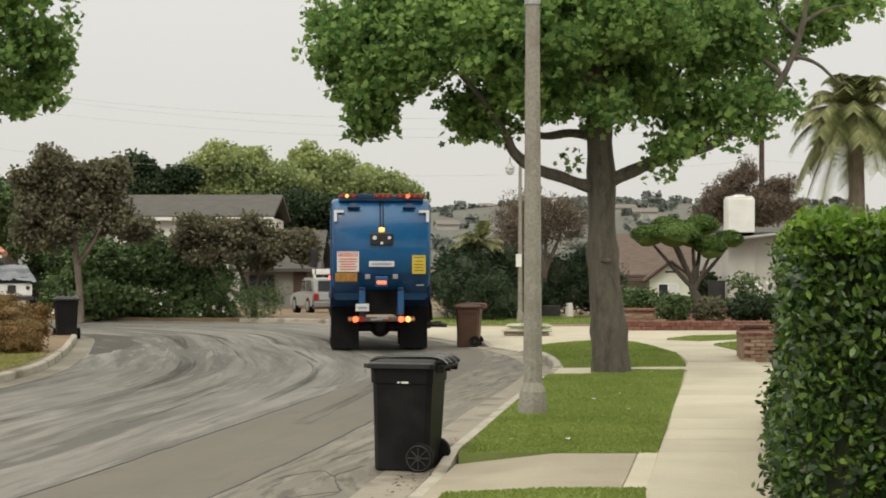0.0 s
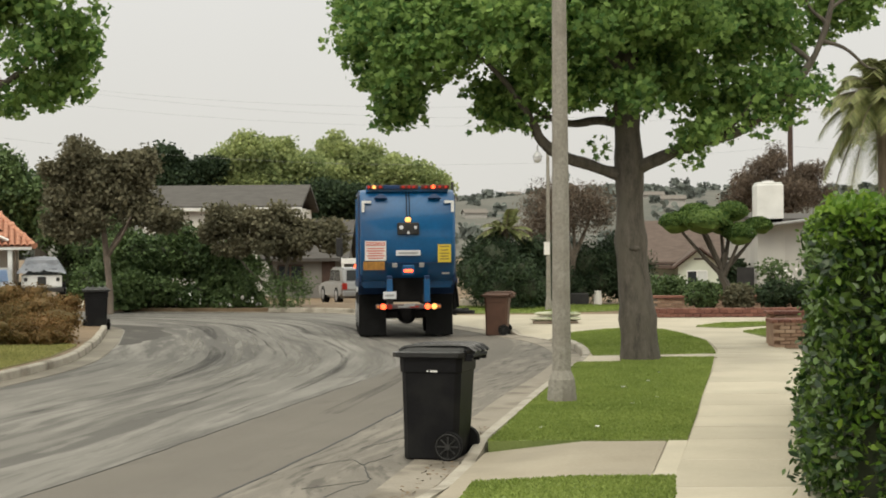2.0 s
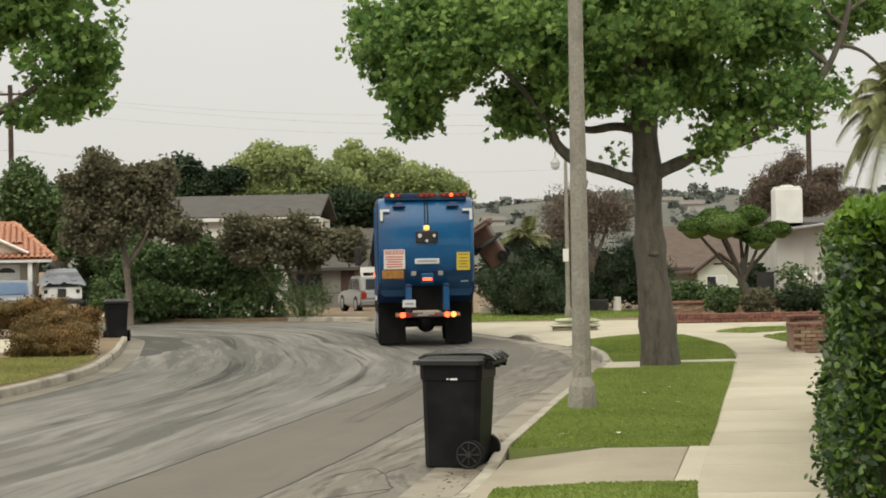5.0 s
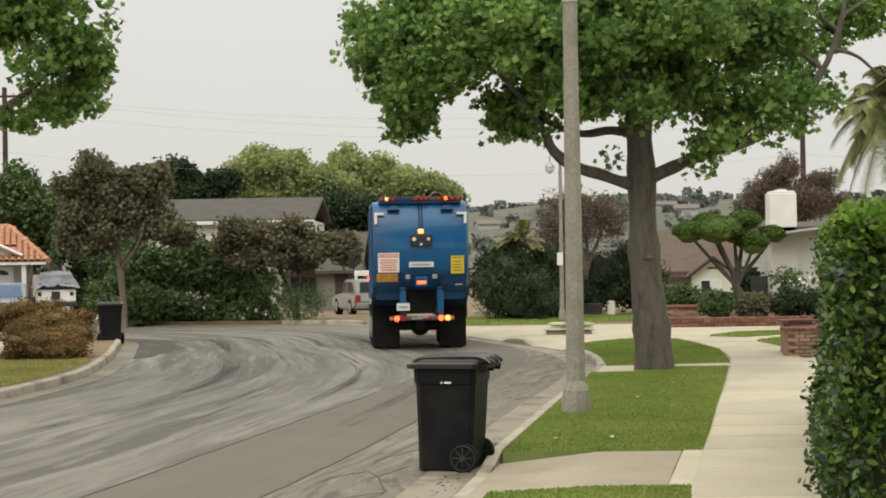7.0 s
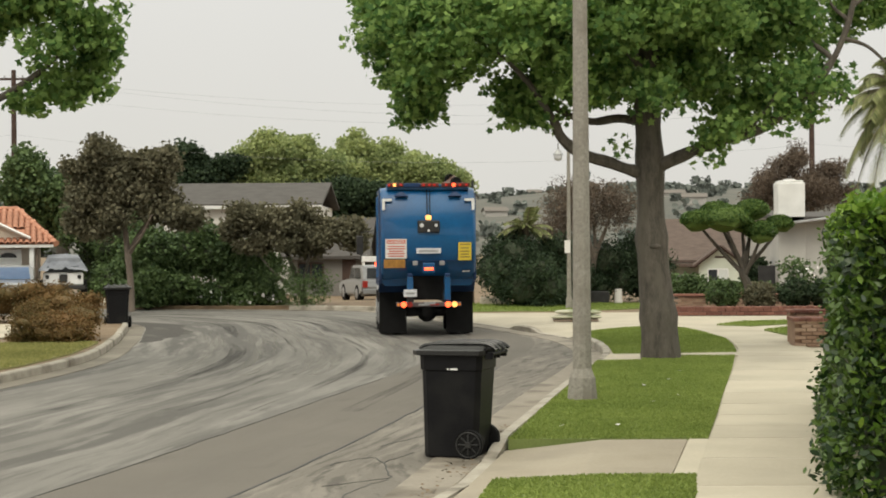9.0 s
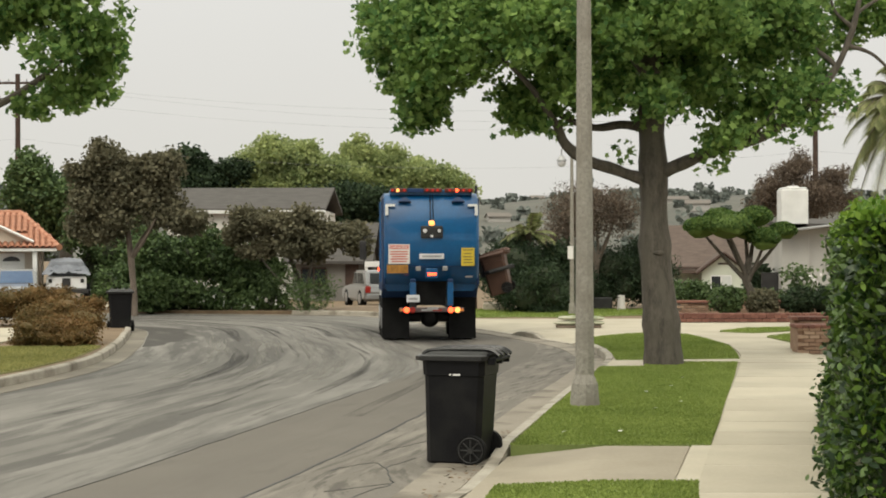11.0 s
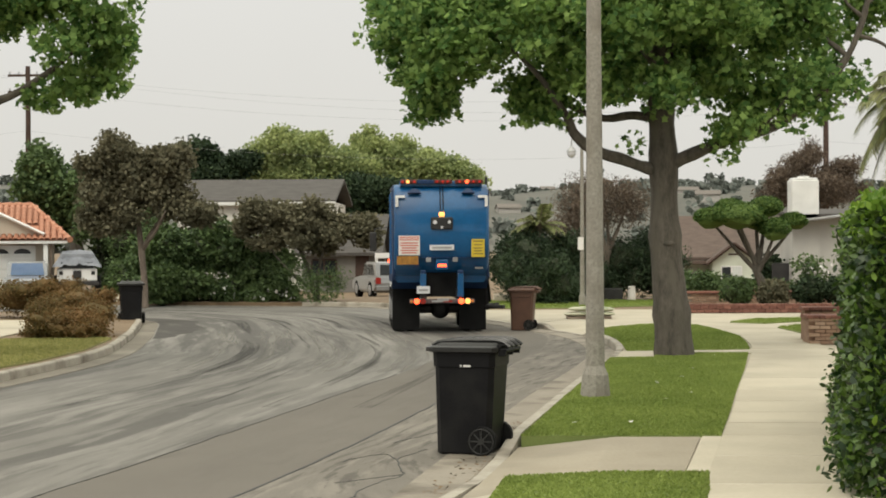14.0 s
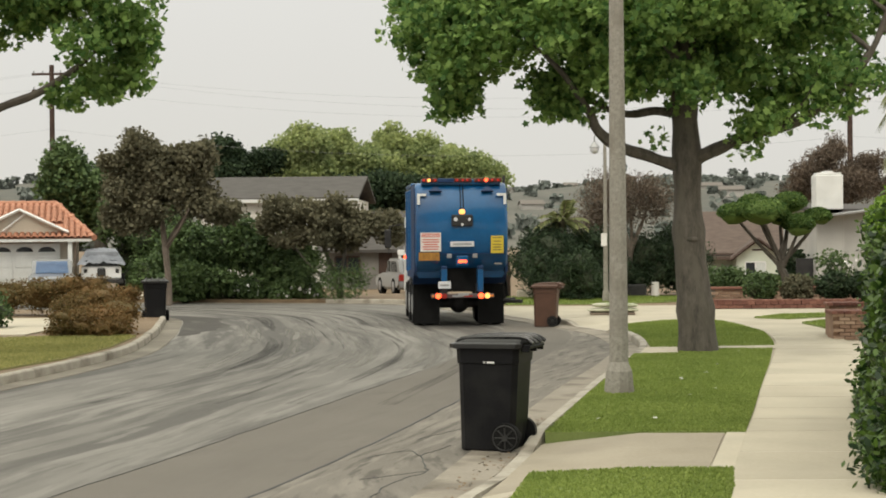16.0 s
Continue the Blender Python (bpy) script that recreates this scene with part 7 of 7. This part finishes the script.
# ---- small garden things beyond the driveway ----
tagged(finish("stump", rod(bmesh.new(), (4.35, 57.0, 0.12), (4.35, 57.0, 0.62), 0.14, 0.12, 12), "stucco"), "short pale utility stub on the far lawn", "utility box")
tagged(finish("crate", new_box(3.3, 4.0, 56.4, 57.0, 0.12, 0.55, 0.03), "black_metal"), "dark plastic crate under the shrubs", "crate")
tagged(finish("wood_post", rod(bmesh.new(), (-0.75, 56.6, 0.12), (-0.75, 56.6, 1.6), 0.16, 0.13, 10), "trim_brown"), "brown wooden stump beside the lawn", "stump")
tagged(finish("stone_block", new_box(-0.4, 0.5, 55.6, 56.2, 0.12, 0.4, 0.06), "stucco_tan"), "tan stone block at the lawn edge", "stone")


# ---- poles and wires ----
def build_pole(m, h, r, label):
    p = thing("utility_pole", label, "utility pole", m, "utility poles")
    part("pole", rod(bmesh.new(), (0, 0, 0), (0, 0, h), r, r * 0.75, 10), "trim_brown", p)
    for z in (h - 0.5, h - 1.4):
        part("crossarm", new_box(-1.1, 1.1, -0.06, 0.06, z - 0.06, z + 0.06), "trim_brown", p)
        for x in (-1.0, -0.5, 0.5, 1.0):
            part("insulator", rod(bmesh.new(), (x, 0, z + 0.06), (x, 0, z + 0.2), 0.04, seg=8), "steel", p)
    return p


build_pole(pose(-26.15, 90.00, -0.06), 12.0, 0.17, "dark wooden utility pole with wires behind the houses")
build_pole(pose(16.97, 88.00, -0.06), 10.8, 0.17, "brown wooden utility pole behind the chimney house")
for k, (za, zb) in enumerate(((11.6, 10.4), (11.5, 9.5), (10.7, 9.3), (8.4, 7.4))):
    a, b = Vector((-26.15, 90.00, za)), Vector((16.97, 88.00, zb))
    for nm, p, q in (("a", a, b), ("b", a, a + Vector((-40, 6, 0.5))), ("c", b, b + Vector((40, -4, 1.0)))):
        pts = [p.lerp(q, t) - Vector((0, 0, 1.3 * 4 * t * (1 - t) * min(1, (q - p).length / 45))) for t in np.linspace(0, 1, 17)]
        # pale steel colour gives the cables the haze of their distance
        tagged(finish("overhead_wire", tube(bmesh.new(), pts, [0.0045] * 17, 4), "steel"), "thin sagging overhead cable between utility poles", "cable", "overhead cables")


# ---- distant hills ----
def build_hills():
    bm = bmesh.new()
    cols, rows = 90, 12
    grid = []
    for r in range(rows):
        y = 330 + r * 70
        line = []
        for c in range(cols):
            x = -700 + c * 1400 / (cols - 1)
            t = r / (rows - 1)
            z = -8 + 46 * math.sin(min(t * 1.25, 1) * math.pi / 2) * (0.78 + 0.25 * noise.noise(Vector((x * 0.006, y * 0.004, 0)))) + 5 * noise.noise(Vector((x * 0.02, y * 0.015, 4)))
            line.append(bm.verts.new((x, y, z if r else -9)))
        grid.append(line)
    for r0, r1 in zip(grid, grid[1:]):
        for c in range(cols - 1):
            bm.faces.new((r0[c], r0[c + 1], r1[c + 1], r1[c]))
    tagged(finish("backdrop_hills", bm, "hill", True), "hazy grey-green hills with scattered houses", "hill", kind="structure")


build_hills()


def hill_z(x, y):
    t = (y - 330) / 770
    return -8 + 46 * math.sin(min(t * 1.25, 1) * math.pi / 2) * (0.78 + 0.25 * noise.noise(Vector((x * 0.006, y * 0.004, 0)))) + 5 * noise.noise(Vector((x * 0.02, y * 0.015, 4)))


hrng = random.Random(12)
hn = np.random.default_rng(12)
for k in range(34):
    x, y = hrng.uniform(-260, 260), hrng.uniform(560, 980)
    z = hill_z(x, y)
    w, d, h = hrng.uniform(6, 11), 7.0, hrng.uniform(1.4, 2.4)
    hh = thing("house", "distant pale house on the hazy hillside", "house", pose(x, y, z - 1.0, 0, 0, hrng.uniform(-15, 15)), "hillside houses")
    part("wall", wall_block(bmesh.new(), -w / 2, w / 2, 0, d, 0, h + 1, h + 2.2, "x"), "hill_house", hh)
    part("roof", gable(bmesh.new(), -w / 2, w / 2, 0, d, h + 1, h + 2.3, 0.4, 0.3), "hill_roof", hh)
pts, sizes = [], []
for k in range(1000):
    x, y = hrng.uniform(-330, 330), hrng.uniform(360, 1010)
    z, r = hill_z(x, y), hrng.uniform(1.5, 4.5)
    tall = 2.2 if hrng.random() < 0.08 else 0.8
    c = np.clip(hn.normal(size=(60, 3)), -1.3, 1.3) * np.array((r * 0.5, r * 0.5, r * 0.42 * tall)) + np.array((x, y, z + r * 0.5 * tall))
    pts.append(c)
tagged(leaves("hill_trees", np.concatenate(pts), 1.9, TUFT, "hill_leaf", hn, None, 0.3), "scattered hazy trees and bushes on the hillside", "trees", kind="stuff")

build_shrub("flower_shrub", "low dark shrub dotted with white flowers along the verge", [(-9.66, 57.20, 0.29, 0.5, 0.4, 0.3), (-8.58, 57.20, 0.29, 0.5, 0.4, 0.3), (-7.60, 57.20, 0.31, 0.45, 0.4, 0.3)], 5000, 0.1, "vine_leaf", 120, rough=3, spread=0.14, flowers=90)

# added shrub that darkens the gap and hides the pale wall behind
build_shrub("dark_shrub", "dark evergreen shrub added to darken the gap beside the white house", [(9.75, 60.8, 0.9, 0.45, 0.6, 0.9), (9.2, 60.5, 0.45, 0.5, 0.5, 0.45)], 4000, 0.12, "dark_leaf", 121, rough=4, spread=0.15)


# ---- what moves ----
TRUCK_ROWS = [(0.0, -1.387, 37.38, 4.8), (0.5, -1.425, 37.76, 5.0), (1.0, -1.444, 38.19, 5.3), (1.5, -1.458, 38.48, 5.5), (2.0, -1.463, 38.49, 5.5), (14.4, -1.463, 38.49, 5.5), (15.0, -1.492, 38.9, 5.6), (15.5, -1.539, 39.31, 6.2), (16.0, -1.577, 39.76, 7.2)]
ARM_Y = 1.5
# seconds, reach, lift, tilt of the arm in the truck's space
ARM_ROWS = [(0.0, 1.12, 0.0, 0), (1.8, 1.12, 0.0, 0), (2.5, 1.5, 0.0, 0), (3.0, 1.84, 0.0, 0), (3.9, 1.84, 0.0, 0), (4.2, 1.84, 0.16, -2), (4.6, 1.68, 0.9, -12), (5.0, 1.55, 1.7, -35), (5.4, 1.5, 2.5, -65),
            (5.9, 1.5, 3.2, -98), (6.3, 1.45, 3.5, -122), (7.0, 0.95, 3.4, -142), (8.0, 0.95, 3.38, -142), (9.0, 1.2, 3.4, -136), (9.4, 1.45, 3.4, -112), (9.9, 1.5, 2.8, -75), (10.5, 1.5, 1.9, -38),
            (11.0, 1.42, 1.0, -15), (11.3, 1.28, 0.6, -9), (11.5, 1.14, 0.3, -4), (11.8, 1.12, 0.1, 0), (12.0, 1.16, 0.0, 0), (12.3, 1.34, 0.0, 0), (12.5, 1.47, 0.0, 0), (12.7, 1.64, 0.0, 0), (13.1, 1.64, 0.0, 0),
            (13.6, 1.3, 0.0, 0), (14.0, 1.12, 0.0, 0), (16.0, 1.12, 0.0, 0)]


def motions():
    walk(truck, [(t, pose(x, y, 0, 0, 0, yaw)) for t, x, y, yaw in TRUCK_ROWS])
    walk(arm, [(t, pose(x, ARM_Y, z, 0, tilt, 0)) for t, x, z, tilt in ARM_ROWS])
    for claw, side in claws:
        folded, apart = pose(0.1, side * 0.1, 0.6, 0, 0, side * 50), pose(0.1, side * 0.1, 0.6, 0, 0, side * 8)
        shut = pose(0.1, side * 0.1, 0.6)
        walk(claw, [(0.0, folded), (1.9, folded), (2.5, apart), (3.2, apart), (3.6, shut), (12.7, shut), (13.0, apart), (13.5, apart), (13.9, folded), (16.0, folded)])
    stopped = pose(-1.463, 38.49, 0, 0, 0, 5.5)
    grip = pose(0.42, 0, 0.008, 0, 0, -104.0)
    held = [(t, stopped @ pose(x, ARM_Y, z, 0, tilt, 0) @ grip) for t, x, z, tilt in ARM_ROWS if 3.9 <= t <= 12.7]
    walk(brown_bin, [(0.0, held[0][1]), *held, (16.0, held[-1][1])])


motions()
